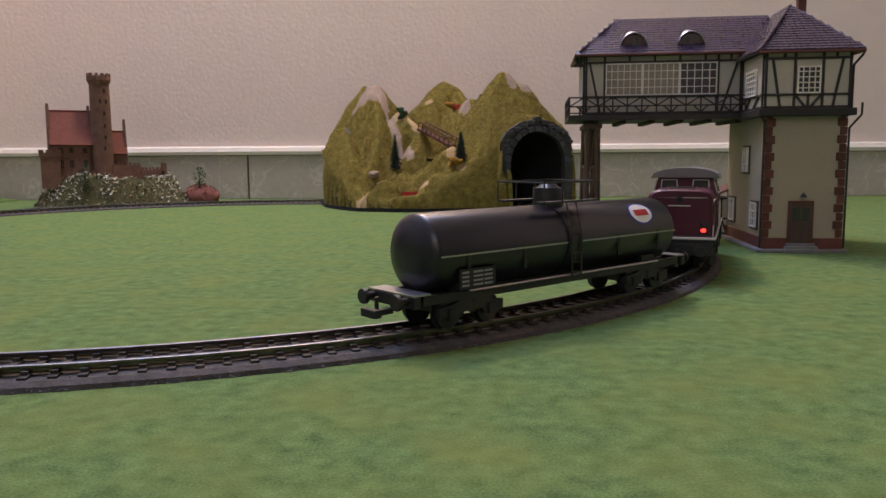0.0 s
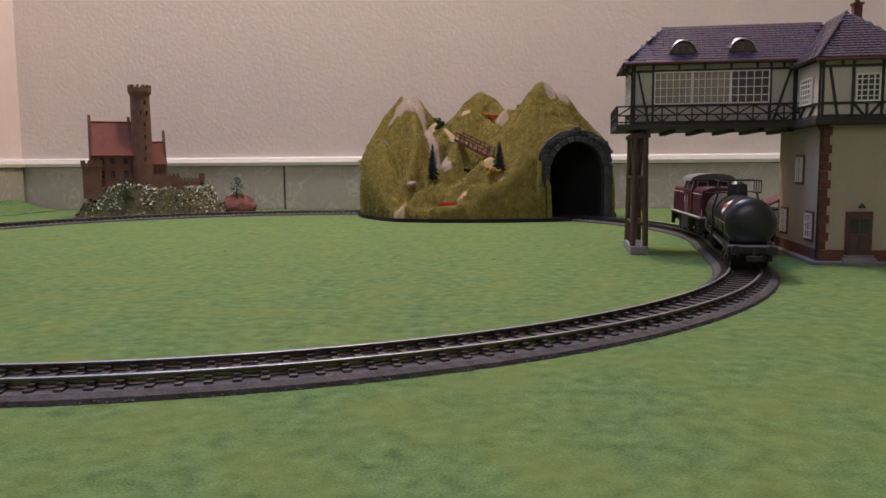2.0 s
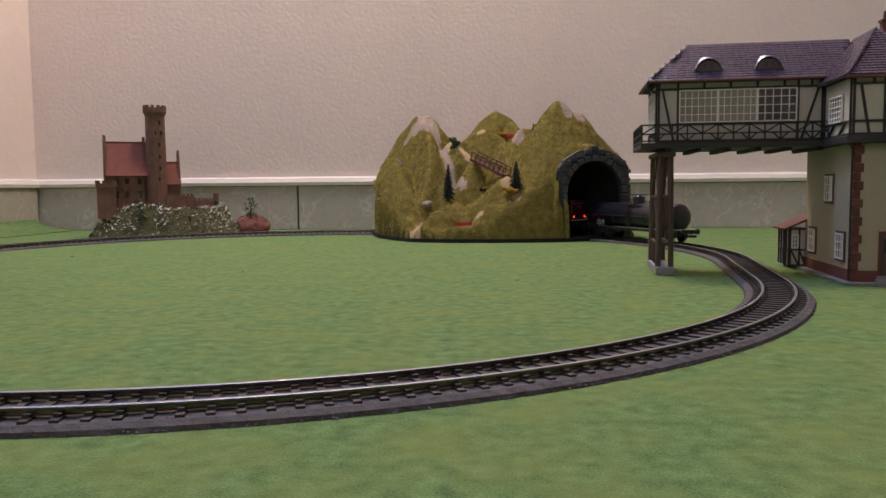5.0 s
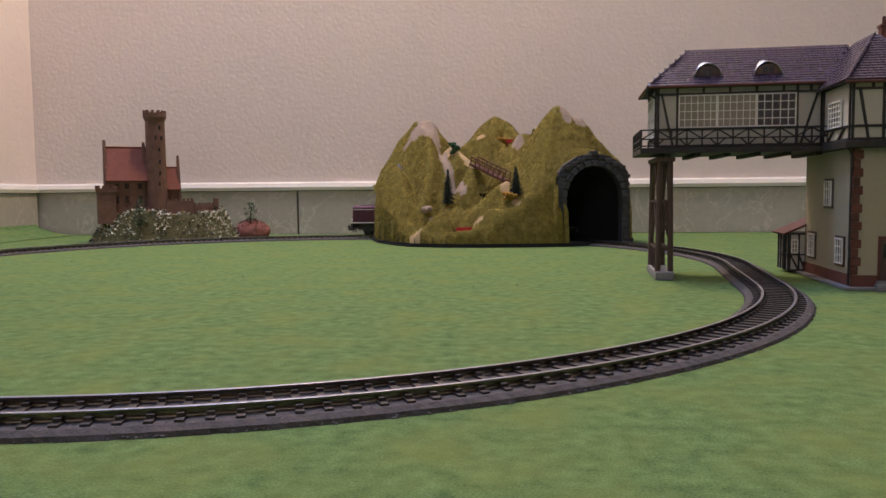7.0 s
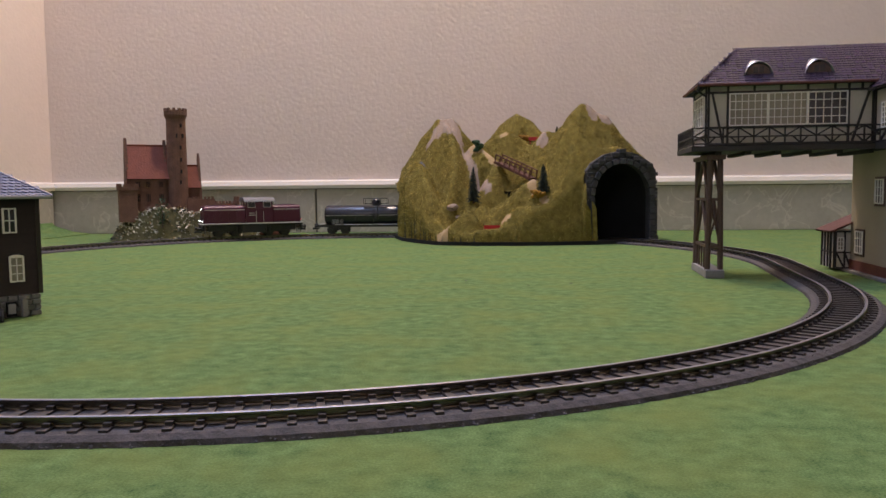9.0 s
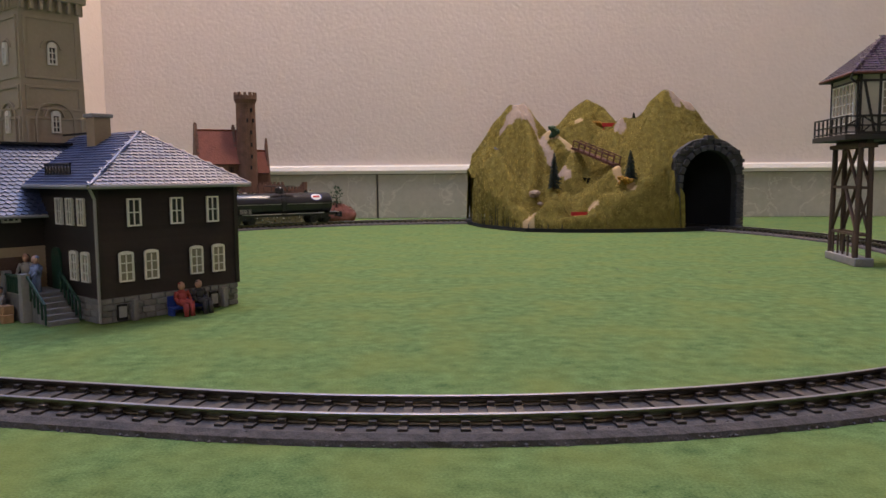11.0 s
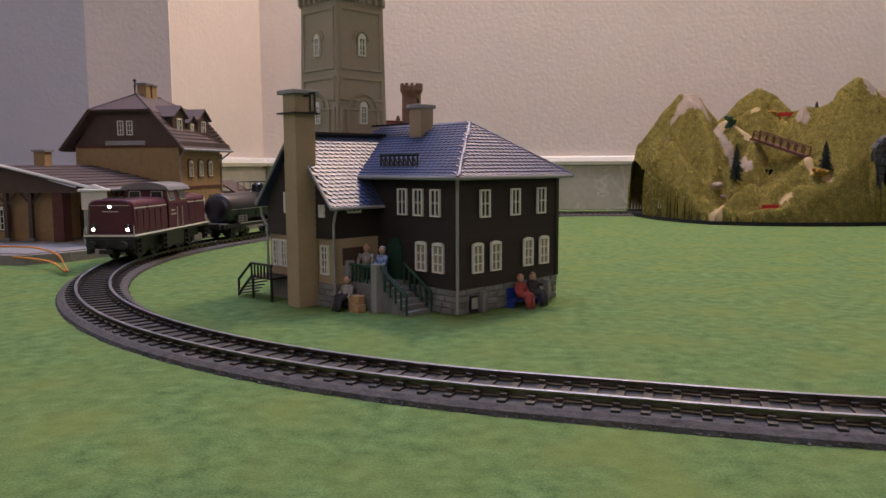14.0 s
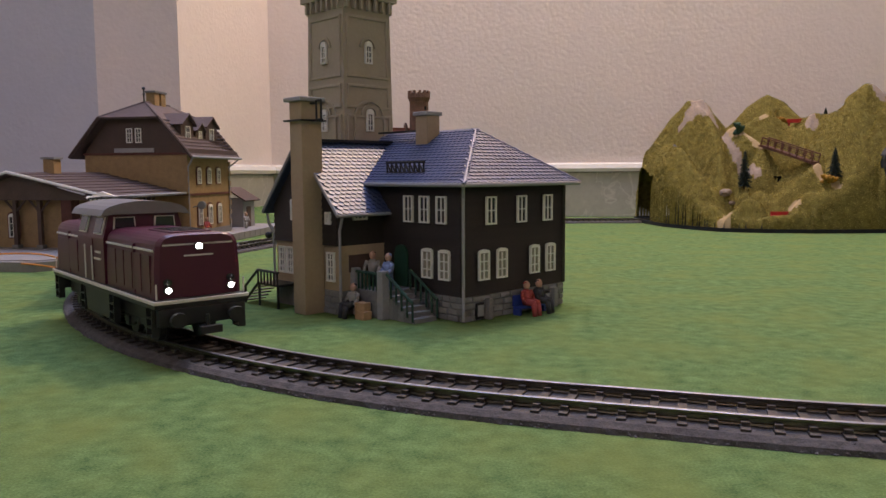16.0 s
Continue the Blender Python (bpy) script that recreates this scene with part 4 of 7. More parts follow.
def portal(t, m):
    """A tunnel mouth: wall with an arched opening, a ring of voussoirs, courses of stone and a coping."""
    outer = [(-0.0465, 0.0), (-0.0455, 0.092), (-0.0380, 0.102), (-0.022, 0.112), (0.0, 0.117), (0.022, 0.112), (0.0380, 0.102), (0.0455, 0.092), (0.0465, 0.0)]
    inner = [(0.0365, 0.0)] + [(0.0365 * math.cos(math.pi * k / 14), 0.060 + 0.041 * math.sin(math.pi * k / 14)) for k in range(15)] + [(-0.0365, 0.0)]
    bm = bmesh.new()
    add_prism(bm, outer + inner, -0.004, 0.006, "y")
    bmesh.ops.transform(bm, matrix=m, verts=bm.verts)
    body = part("portal", bm, "portal", t, "dark grey stone tunnel portal")
    k = 0
    for side in (-1, 1):
        z = 0.002
        row = 0
        while z < 0.088:
            w = 0.0135 if row % 2 else 0.0120
            x0 = 0.0375 + (0.0008 if row % 2 else 0)
            edge = 0.0365 * math.sqrt(max(0.0, 1 - ((z - 0.060) / 0.041) ** 2)) if z > 0.060 else 0.0365
            x0 = min(x0, edge + 0.0065) if z > 0.066 else x0 + 0.0045
            x = x0
            while x < 0.0455:
                e = min(x + w * 0.62, 0.0475)
                bm = box(side * x if side > 0 else -e, e if side > 0 else -x, -0.0062, -0.0036, z, z + 0.0045, bevel=0.0007)
                bmesh.ops.transform(bm, matrix=m, verts=bm.verts)
                part("stone", bm, "portal", body)
                x = e + 0.0006
            z += 0.0049
            row += 1
    pts = [(0.0365, 0.0075 * j) for j in range(8)] + [(0.0365 * math.cos(math.pi * j / 13), 0.060 + 0.041 * math.sin(math.pi * j / 13)) for j in range(14)] + [(-0.0365, 0.0525 - 0.0075 * j) for j in range(8)]
    for (ax, az), (bx, bz) in zip(pts, pts[1:]):
        cx, cz = (ax + bx) / 2, (az + bz) / 2
        ang = math.degrees(math.atan2(bz - az, bx - ax))
        ln = math.hypot(bx - ax, bz - az) * 0.46
        bm = box(-ln, ln, -0.0085, -0.0040, -0.0062, 0.0005, pose(cx, 0, cz, 0, -ang, 0), 0.0009)
        bmesh.ops.transform(bm, matrix=m, verts=bm.verts)
        part("voussoir", bm, "portal", body)
    for j in range(9):
        x = -0.036 + 0.009 * j
        z = 0.117 - abs(x) * 0.50 - 0.004
        bm = box(x - 0.0046, x + 0.0046, -0.0075, 0.004, z, z + 0.006, bevel=0.0009)
        bmesh.ops.transform(bm, matrix=m, verts=bm.verts)
        part("coping_stone", bm, "portal", body)


tunnel_hill()


def fir(x, y, z, h, r):
    t = thing("fir_tree", pose(x, y, z), "small dark green model fir tree on the hill", "tree", "firs on the hill")
    part("trunk", tube((0, 0, -0.003), (0, 0, h * 0.9), 0.0010, 0.0004, 6), "bark", t)
    bm = bmesh.new()
    rnd = random.Random(int(x * 1e4))
    for k in range(150):
        u = (k + 0.5) / 150
        zz = h * (0.10 + 0.90 * u)
        ln = r * (1 - u) ** 0.8 * rnd.uniform(0.65, 1.12) + 0.0006
        a = k * 2.399 + rnd.uniform(-0.3, 0.3)
        add_tube(bm, (0, 0, zz), (ln * math.cos(a), ln * math.sin(a), zz - ln * 0.35), 0.0011 * (1.3 - u), 0.0003, 4)
    part("crown", bm, "fir", t)


def on_hill(x, y):
    return hill_height(x, y) - 0.001


for fx, fy, fh, fr in ((-0.071, 1.072, 0.050, 0.0115), (0.019, 1.012, 0.038, 0.0105), (0.046, 1.140, 0.022, 0.005)):
    fir(fx, fy, on_hill(fx, fy), fh, fr)
bm = bmesh.new()
for k in range(30):
    a = k * 2.4
    add_blob(bm, (-0.066 + 0.007 * math.cos(a) * (k / 30), 1.137 + 0.005 * math.sin(a) * (k / 30), on_hill(-0.066, 1.137) + 0.002 + 0.013 * ((k * 7) % 11) / 11), 0.0030, k, 0.5, 1)
solo("bush", bm, "bush", "blue-green foam bush on the hill", "bush")
bm = bmesh.new()
add_blob(bm, (-0.098, 1.052, on_hill(-0.098, 1.052) + 0.004), 0.0065, 3, 0.5, 2, (1.2, 0.8, 0.8))
add_blob(bm, (-0.091, 1.050, on_hill(-0.091, 1.050) + 0.002), 0.0042, 5, 0.5, 2, (1.2, 0.8, 0.7))
solo("boulder", bm, "rock", "pale boulder beside a fir on the hill", "boulder")


def footbridge():
    a, b = Vector((-0.037, 1.118, 0.1085)), Vector((0.007, 1.047, 0.0845))
    x0, x1 = 0.0, (b - a).length
    m = Matrix.Translation((a + b) / 2) @ (b - a).to_track_quat("X", "Z").to_matrix().to_4x4()
    t = thing("footbridge", m, "small brown wooden footbridge with railings over a gully", "bridge")
    h = (x1 - x0) / 2
    for k in range(26):
        x = -h + 2 * h * (k + 0.5) / 26
        part("plank", box(x - 0.0013, x + 0.0013, -0.0055, 0.0055, -0.0010, 0.0), "bridge", t)
    for side in (-1, 1):
        part("beam", box(-h - 0.004, h + 0.004, side * 0.0048 - 0.0007, side * 0.0048 + 0.0007, -0.0030, -0.0010), "bridge", t)
        for k in range(8):
            x = -h + 2 * h * k / 7
            part("post", box(x - 0.0006, x + 0.0006, side * 0.0055 - 0.0006, side * 0.0055 + 0.0006, -0.001, 0.0100), "bridge", t)
        part("handrail", box(-h, h, side * 0.0055 - 0.0006, side * 0.0055 + 0.0006, 0.0095, 0.0108), "bridge", t)
        part("mid_rail", box(-h, h, side * 0.0055 - 0.0004, side * 0.0055 + 0.0004, 0.0050, 0.0058), "bridge", t)


footbridge()


def bench(x, y, z, yaw, material, name, label):
    t = thing(name, pose(x, y, z, 0, 0, yaw), label, "bench")
    part("seat", box(-0.012, 0.012, -0.0025, 0.0025, 0.004, 0.005), material, t)
    part("backrest", box(-0.012, 0.012, 0.0022, 0.0030, 0.005, 0.0095), material, t)
    for dx in (-0.010, 0.010):
        part("leg", box(dx - 0.0006, dx + 0.0006, -0.002, 0.002, -0.001, 0.004), material, t)


bench(-0.044, 0.996, on_hill(-0.044, 0.996) + 0.001, 3, "red", "bench", "small red bench on the flocked hill")


def ochre_bush(x, y):
    bm = bmesh.new()
    z = on_hill(x, y)
    for k in range(30):
        a, d = k * 2.4, 0.009 * math.sqrt(k / 30)
        add_blob(bm, (x + d * math.cos(a), y + d * math.sin(a), z + 0.002 + 0.007 * ((k * 7) % 11) / 11), 0.0026, k, 0.5, 1)
    solo("bush", bm, "autumn", "ochre autumn foam bush on the hill top", "bush")


ochre_bush(0.004, 1.196)
ochre_bush(0.012, 1.008)
bench(0.020, 1.178, on_hill(0.020, 1.178) + 0.001, 0, "red", "bench", "small red bench on the hill top")

# ---- shared building parts ----


def moved(bm, m):
    bmesh.ops.transform(bm, matrix=m, verts=bm.verts)
    return bm


def window(parent, m, w, h, cols=2, rows=3, frame_mat="white", pane_mat="glass", name="window", arch=0.0, t=0.0010, depth=0.0014):
    """A window in the plane y = 0 of m, its outer side towards -y, its lower left corner at the origin: frame with glazing bars, panes, sill."""
    bm = bmesh.new()
    add_box(bm, 0, t, -depth, 0, 0, h), add_box(bm, w - t, w, -depth, 0, 0, h), add_box(bm, t, w - t, -depth, 0, 0, t)
    if arch:
        n = 6
        pts = [(w / 2 - w / 2 * math.cos(math.pi * k / n), h + arch * math.sin(math.pi * k / n)) for k in range(n + 1)]
        add_prism(bm, pts + [(w - t, h - t * 0.5), (t, h - t * 0.5)], -depth, 0, "y")
    else:
        add_box(bm, t, w - t, -depth, 0, h - t, h)
    b = t * 0.62
    for k in range(1, cols):
        x = w * k / cols
        add_box(bm, x - b / 2, x + b / 2, -depth * 0.85, 0, t, h - t)
    for k in range(1, rows):
        z = h * k / rows
        add_box(bm, t, w - t, -depth * 0.8, 0, z - b / 2, z + b / 2)
    ob = part(name, moved(bm, m), frame_mat, parent)
    part("pane", moved(box(t * 0.5, w - t * 0.5, -depth * 0.35, -depth * 0.10, t * 0.5, h - t * 0.5), m), pane_mat, ob)
    return ob


def beams(parent, m, lines, w, material="timber", name="timber", depth=0.0012):
    """Straight bars in the plane y = 0 of m, standing proud towards -y; each line is x0, z0, x1, z1."""
    for x0, z0, x1, z1 in lines:
        ln = math.hypot(x1 - x0, z1 - z0)
        a = math.degrees(math.atan2(z1 - z0, x1 - x0))
        bm = box(0, ln, -depth, 0.0003, -w / 2, w / 2, pose(x0, 0, z0, 0, -a, 0))
        part(name, moved(bm, m), material, parent)


def shingles(parent, corners, size, material, name="shingle", lift=0.0008, limit=400, pointed=False):
    """Lays overlapping pieces on a four-sided roof face: eave left, eave right, ridge right, ridge left (ridge points may coincide)."""
    a, b, c, d = [Vector(p) for p in corners]
    up = ((c + d) / 2 - (a + b) / 2)
    along = (b - a).normalized()
    nrm = along.cross(up).normalized()
    rows = max(2, round(up.length / size[1]))
    sw, sh = size[0] * 0.96, up.length / rows * 1.5
    bm = bmesh.new()
    if pointed:
        outline = [(-sw / 2, sh), (-sw / 2, sh * 0.30), (0, 0), (sw / 2, sh * 0.30), (sw / 2, sh)]
    else:
        outline = [(-sw / 2, sh), (-sw / 2, sh * 0.10), (-sw * 0.3, 0), (sw * 0.3, 0), (sw / 2, sh * 0.10), (sw / 2, sh)]
    lo = [bm.verts.new((x, y, 0.0)) for x, y in outline]
    hi = [bm.verts.new((x, y, lift * (1.15 - 0.9 * y / sh))) for x, y in outline]
    bm.faces.new(hi)
    n = len(outline)
    for k in range(n):
        if k not in (n - 1,):
            bm.faces.new((lo[k], lo[(k + 1) % n], hi[(k + 1) % n], hi[k]))
    me = finish(bm, False)
    me.materials.append(M[material])
    slope = (up - along * up.dot(along)).normalized()
    base = Matrix((along, slope, nrm)).transposed().to_4x4()
    spots = []
    for j in range(rows):
        u = j / rows
        l, r = a.lerp(d, u), b.lerp(c, u)
        span = (r - l).length
        k = int(span / size[0]) + 1
        for i in range(k):
            q = (i + (0.5 if j % 2 == 0 else 0.0)) * size[0]
            if q < span + size[0] * 0.1 and q > size[0] * 0.25:
                spots.append(l + along * min(q, span - size[0] * 0.3))
    rest = bmesh.new()
    for i, p in enumerate(spots):
        m = Matrix.Translation(p + nrm * 0.0003) @ base
        if i < limit:
            piece(name, me, parent, m)
        else:
            add = [rest.verts.new(m @ v.co) for v in me.vertices]
            for f in me.polygons:
                rest.faces.new([add[v] for v in f.vertices])
    if rest.verts:
        tagged(part(name + "s", rest, material, parent), kind="stuff")
    else:
        rest.free()


def slab(pts, thick):
    """A roof plane with thickness from its outline."""
    bm = bmesh.new()
    p = [Vector(q) for q in pts]
    nrm = (p[1] - p[0]).cross(p[2] - p[0]).normalized()
    if nrm.z < 0:
        nrm = -nrm
    hi, lo = [bm.verts.new(q) for q in p], [bm.verts.new(q - nrm * thick) for q in p]
    bm.faces.new(hi), bm.faces.new(lo[::-1])
    for k in range(len(p)):
        bm.faces.new((hi[k], lo[k], lo[(k + 1) % len(p)], hi[(k + 1) % len(p)]))
    return bm


def front(x, y, z):
    return Matrix.Translation((x, y, z))


def facing_west(x, y, z):
    """A wall plane whose outer side looks along -x; its own x runs along -y."""
    return Matrix.Translation((x, y, z)) @ pose(0, 0, 0, 0, 0, -90)


def facing_east(x, y, z):
    return Matrix.Translation((x, y, z)) @ pose(0, 0, 0, 0, 0, 90)


# ---- signal box over the line ----


def signal_box():
    t = thing("signal_box", pose(0.2374, 0.5690, 0, 0, 0, -5), "half-timbered bridge signal box with plum tiled roof and cream tower", "signal box")
    W, D, F, E = 0.052, 0.108, 0.0955, 0.1405
    # tower
    tw = part("tower_wall", box(0, W, 0, D, 0, F), "cream", t, "cream rendered tower")
    part("plinth", box(-0.0012, W + 0.0012, -0.0012, D, 0, 0.0100), "quoin", t, "brick red plinth")
    part("base_slab", box(-0.006, W + 0.004, -0.006, D + 0.03, 0, 0.0024, bevel=0.0005), "granite", t)
    for k in range(15):
        z = 0.0105 + 0.0060 * k
        wide = 0.0052 if k % 2 else 0.0034
        for x0, x1, y0, y1 in ((-0.0012, wide, -0.0012, 0.0034 if k % 2 else 0.0052), (W - wide, W + 0.0012, -0.0012, 0.0034 if k % 2 else 0.0052)):
            part("quoin_block", box(x0, x1, y0, y1, z, z + 0.0056, bevel=0.0003), "quoin", tw)
    door = part("door", box(0.0175, 0.0320, -0.0018, 0.0, 0.0070, 0.0345, bevel=0.0003), "brown", t, "dark red-brown panelled door")
    part("door_frame", moved(box(0.0160, 0.0335, -0.0012, 0.0, 0.0050, 0.0365, bevel=0.0003), front(0, 0, 0)), "quoin", t)
    for k in range(2):
        part("panel", box(0.0190 + 0.0062 * k, 0.0240 + 0.0062 * k, -0.0023, -0.0018, 0.0100, 0.0190), "brown", door)
        part("door_pane", box(0.0190 + 0.0062 * k, 0.0240 + 0.0062 * k, -0.0022, -0.0018, 0.0220, 0.0315), "glass", door)
    for k in range(3):
        part("step", box(0.0150 - 0.001 * k, 0.0345 + 0.001 * k, -0.0035 - 0.0026 * k, 0.0, 0.0, 0.0066 - 0.0020 * k, bevel=0.0002), "granite", t)
    lamp = part("wall_lamp", tube((0.0245, -0.0012, 0.0400), (0.0245, -0.0060, 0.0420), 0.0006), "black", t)
    part("shade", tube((0.0245, -0.0060, 0.0420), (0.0245, -0.0060, 0.0392), 0.0006, 0.0026, 12), "black", lamp)
    for y, z, h in ((0.094, 0.0160, 0.0180), (0.030, 0.0160, 0.0180), (0.057, 0.0560, 0.0185)):
        part("window_surround", moved(box(-0.0016, 0.0166, -0.0012, 0, -0.0018, h + 0.0016, bevel=0.0003), facing_west(0, y, z)), "brown", tw)
        window(tw, facing_west(0, y - 0.0004, z) @ front(0, -0.0008, 0), 0.0150, h, 3, 3, "white", "glass")
    bm = bmesh.new()
    add_path(bm, [(-0.0025, -0.0015, 0.0030), (-0.0025, -0.0015, 0.0915), (-0.0070, -0.0060, 0.0980)], 0.0008)
    part("downpipe", bm, "black", t)
    bm = bmesh.new()
    add_path(bm, [(W + 0.0020, -0.0015, 0.0030), (W + 0.0020, -0.0015, 0.0870), (W + 0.0080, -0.0060, 0.0960), (W + 0.0080, -0.0060, 0.1040)], 0.0008)
    part("downpipe", bm, "black", t)
    # upper storey
    x0, x1, y0, y1 = -0.0048, W + 0.0005, -0.0050, D + 0.004
    up = part("upper_wall", box(x0, x1, y0, y1, F + 0.0050, E), "plaster", t, "pale infill between dark timbers")
    part("floor_beam", box(x0 - 0.0035, x1 + 0.0035, y0 - 0.0035, y1 + 0.002, F, F + 0.0050, bevel=0.0005), "timber", t)
    H = E - F - 0.0050
    w = x1 - x0
    beams(up, front(x0, y0, F + 0.0050), [(0, 0.001, w, 0.001), (0, H - 0.001, w, H - 0.001), (0.001, 0, 0.001, H), (w - 0.001, 0, w - 0.001, H), (0, 0.0095, w, 0.0095), (0, H - 0.0060, w, H - 0.0060),
          (0.0200, 0, 0.0200, H), (0.0385, 0, 0.0385, H), (0.0050, H - 0.006, 0.0110, 0.0), (w - 0.0060, H - 0.006, w - 0.0120, 0.0),
          (0.0205, 0.0095, 0.0275, 0.001), (0.0380, 0.0095, 0.0310, 0.001), (0.0292, 0.001, 0.0292, 0.0095), (0.0130, H - 0.006, 0.0130, H), (0.0470, H - 0.006, 0.0470, H)], 0.0016)
    window(up, front(x0 + 0.0215, y0 - 0.0004, F + 0.0152), 0.0155, 0.0185, 4, 5, "white", "glass")
    L = 0.056
    beams(up, facing_west(x0, y0 + L, F + 0.0050), [(0, 0.001, L, 0.001), (0, H - 0.001, L, H - 0.001), (L - 0.001, 0, L - 0.001, H), (0.001, 0, 0.001, H), (0, 0.0095, L, 0.0095), (0.0100, 0.001, 0.024, 0.0095), (0.046, 0.0095, 0.0320, 0.001)], 0.0016)
    window(up, facing_west(x0, y0 + 0.0420, F + 0.0152) @ front(0, -0.0004, 0), 0.0260, 0.0185, 5, 5, "white", "glass")
    # tower roof: pyramid-like hip
    o = 0.0055
    ex0, ex1, ey0, ey1, ez = x0 - o, x1 + o, y0 - o, y1 + o, E - 0.001
    ap, ap2 = ((x0 + x1) / 2, y0 + 0.046, 0.1775), ((x0 + x1) / 2, y1 - 0.030, 0.1775)
    roof = part("tower_roof", slab([(ex0, ey0, ez), (ex1, ey0, ez), ap], 0.0014), "tiles_plum", t, "plum clay tile roof")
    part("roof_side", slab([(ex0, ey1, ez), (ex0, ey0, ez), ap, ap2], 0.0014), "tiles_plum", roof)
    part("roof_side", slab([(ex1, ey0, ez), (ex1, ey1, ez), ap2, ap], 0.0014), "tiles_plum", roof)
    part("roof_side", slab([(ex1, ey1, ez), (ex0, ey1, ez), ap2], 0.0014), "tiles_plum", roof)
    shingles(roof, [(ex0, ey0, ez), (ex1, ey0, ez), ap, ap], (0.0040, 0.0036), "tiles_plum", "roof_tile")
    shingles(roof, [(ex0, ey1, ez), (ex0, ey0, ez), ap, ap2], (0.0040, 0.0036), "tiles_plum", "roof_tile", limit=0)
    for p in ((ex0, ey0, ez), (ex1, ey0, ez)):
        part("hip_ridge", tube(p, ap, 0.0012, n=8), "tiles_plum", roof)
    part("ridge", tube(ap, ap2, 0.0012, n=8), "tiles_plum", roof)
    for pts in ([(ex0, ey0, ez - 0.001), (ex1, ey0, ez - 0.001)], [(ex1, ey0, ez - 0.001), (ex1, ey1, ez - 0.001)]):
        part("gutter", tube(*pts, 0.0012, n=8), "quoin", t)
    bm = bmesh.new()
    add_path(bm, [(ex1, ey0, ez - 0.001), (ex1 - 0.001, ey0, ez - 0.004), (x1 + 0.001, y0, ez - 0.010), (x1 + 0.001, y0, F + 0.004)], 0.0008)
    part("downpipe", bm, "black", t)
    ch = part("chimney", box(0.0370, 0.0430, 0.0640, 0.0700, 0.160, 0.1870, bevel=0.0003), "quoin", t)
    part("chimney_cap", box(0.0362, 0.0438, 0.0632, 0.0708, 0.1870, 0.1888), "quoin", ch)
    part("chimney_pot", tube((0.040, 0.067, 0.1888), (0.040, 0.067, 0.1950), 0.0018, 0.0014), "quoin", ch)
    # bridge
    bx0, by0, by1, bz = -0.1235, 0.0540, 0.1120, 0.1005
    be = 0.1470
    bw = part("bridge_wall", box(bx0, x0, by0, by1, bz, be), "plaster", t, "pale infill between dark timbers")
    part("bridge_deck", box(bx0 - 0.0130, x0, by0 - 0.0130, by1 + 0.004, 0.0962, 0.1003, bevel=0.0004), "timber", t)
    for k in range(6):
        x = bx0 + 0.0080 + 0.0215 * k
        part("deck_beam", box(x - 0.0022, x + 0.0022, by0 - 0.0045, by1 + 0.003, 0.0937, 0.0962), "timber", t)
    H = be - bz
    w = x0 - bx0
    beams(bw, front(bx0, by0, bz), [(0, H - 0.001, w, H - 0.001), (0, H - 0.0062, w, H - 0.0062), (0.001, 0, 0.001, H), (w - 0.001, 0, w - 0.001, H), (0, 0.001, w, 0.001), (0, 0.0140, w, 0.0140),
          (0.0150, 0, 0.0150, H), (w - 0.0180, 0, w - 0.0180, H), (0.0035, H - 0.006, 0.0120, 0.001), (w - 0.0035, H - 0.006, w - 0.0155, 0.001)] + [(0.0150 + 0.019 * k, H - 0.006, 0.0150 + 0.019 * k, H) for k in range(1, 6)], 0.0016)
    ww = w - 0.0180 - 0.0150 - 0.0016
    for k in range(3):
        window(bw, front(bx0 + 0.0158 + ww / 3 * k, by0 - 0.0004, bz + 0.0150), ww / 3, H - 0.0220, 6 if k < 2 else 5, 4, "white", "pale_glass" if k < 2 else "glass", t=0.0009)
    L = by1 - by0
    beams(bw, facing_west(bx0, by1, bz), [(0, H - 0.001, L, H - 0.001), (0.001, 0, 0.001, H), (L - 0.001, 0, L - 0.001, H), (0, 0.0080, L, 0.0080), (0, H - 0.006, L, H - 0.006)], 0.0016)
    window(bw, facing_west(bx0, by1 - 0.006, bz + 0.0088) @ front(0, -0.0004, 0), L - 0.012, H - 0.0158, 6, 4, "white", "pale_glass", t=0.0009)
    # balcony rail: two rails, posts and braces
    rz0, rz1 = 0.1005, 0.1135
    rail_y, rail_x = by0 - 0.0122, bx0 - 0.0122
    w = x0 - rail_x
    n = 12
    lines = [(0, rz1 - rz0, w, rz1 - rz0), (0, 0.0012, w, 0.0012), (0, 0.0062, w, 0.0062)]
    for k in range(n + 1):
        lines.append((w * k / n, 0, w * k / n, rz1 - rz0))
    for k in range(n):
        lines.append((w * k / n, 0.001, w * (k + 0.5) / n, 0.0062) if k % 2 else (w * (k + 0.5) / n, 0.0062, w * (k + 1) / n, 0.001))
        lines.append((w * k / n, rz1 - rz0, w * (k + 1) / n, 0.0062) if k % 2 else (w * k / n, 0.0062, w * (k + 1) / n, rz1 - rz0))
    beams(t, front(rail_x, rail_y, rz0), lines, 0.0010, "timber", "rail_bar", 0.0010)
    L = by1 - rail_y
    lines = [(0, rz1 - rz0, L, rz1 - rz0), (0, 0.0012, L, 0.0012), (0, 0.0062, L, 0.0062)] + [(L * k / 7, 0, L * k / 7, rz1 - rz0) for k in range(8)]
    beams(t, facing_west(rail_x, by1, rz0), lines, 0.0010, "timber", "rail_bar", 0.0010)
    # bridge roof, hipped at its free end
    o = 0.0075
    a, b = (bx0 - o, by0 - o, be - 0.001), (x0 + 0.004, by0 - o, be - 0.001)
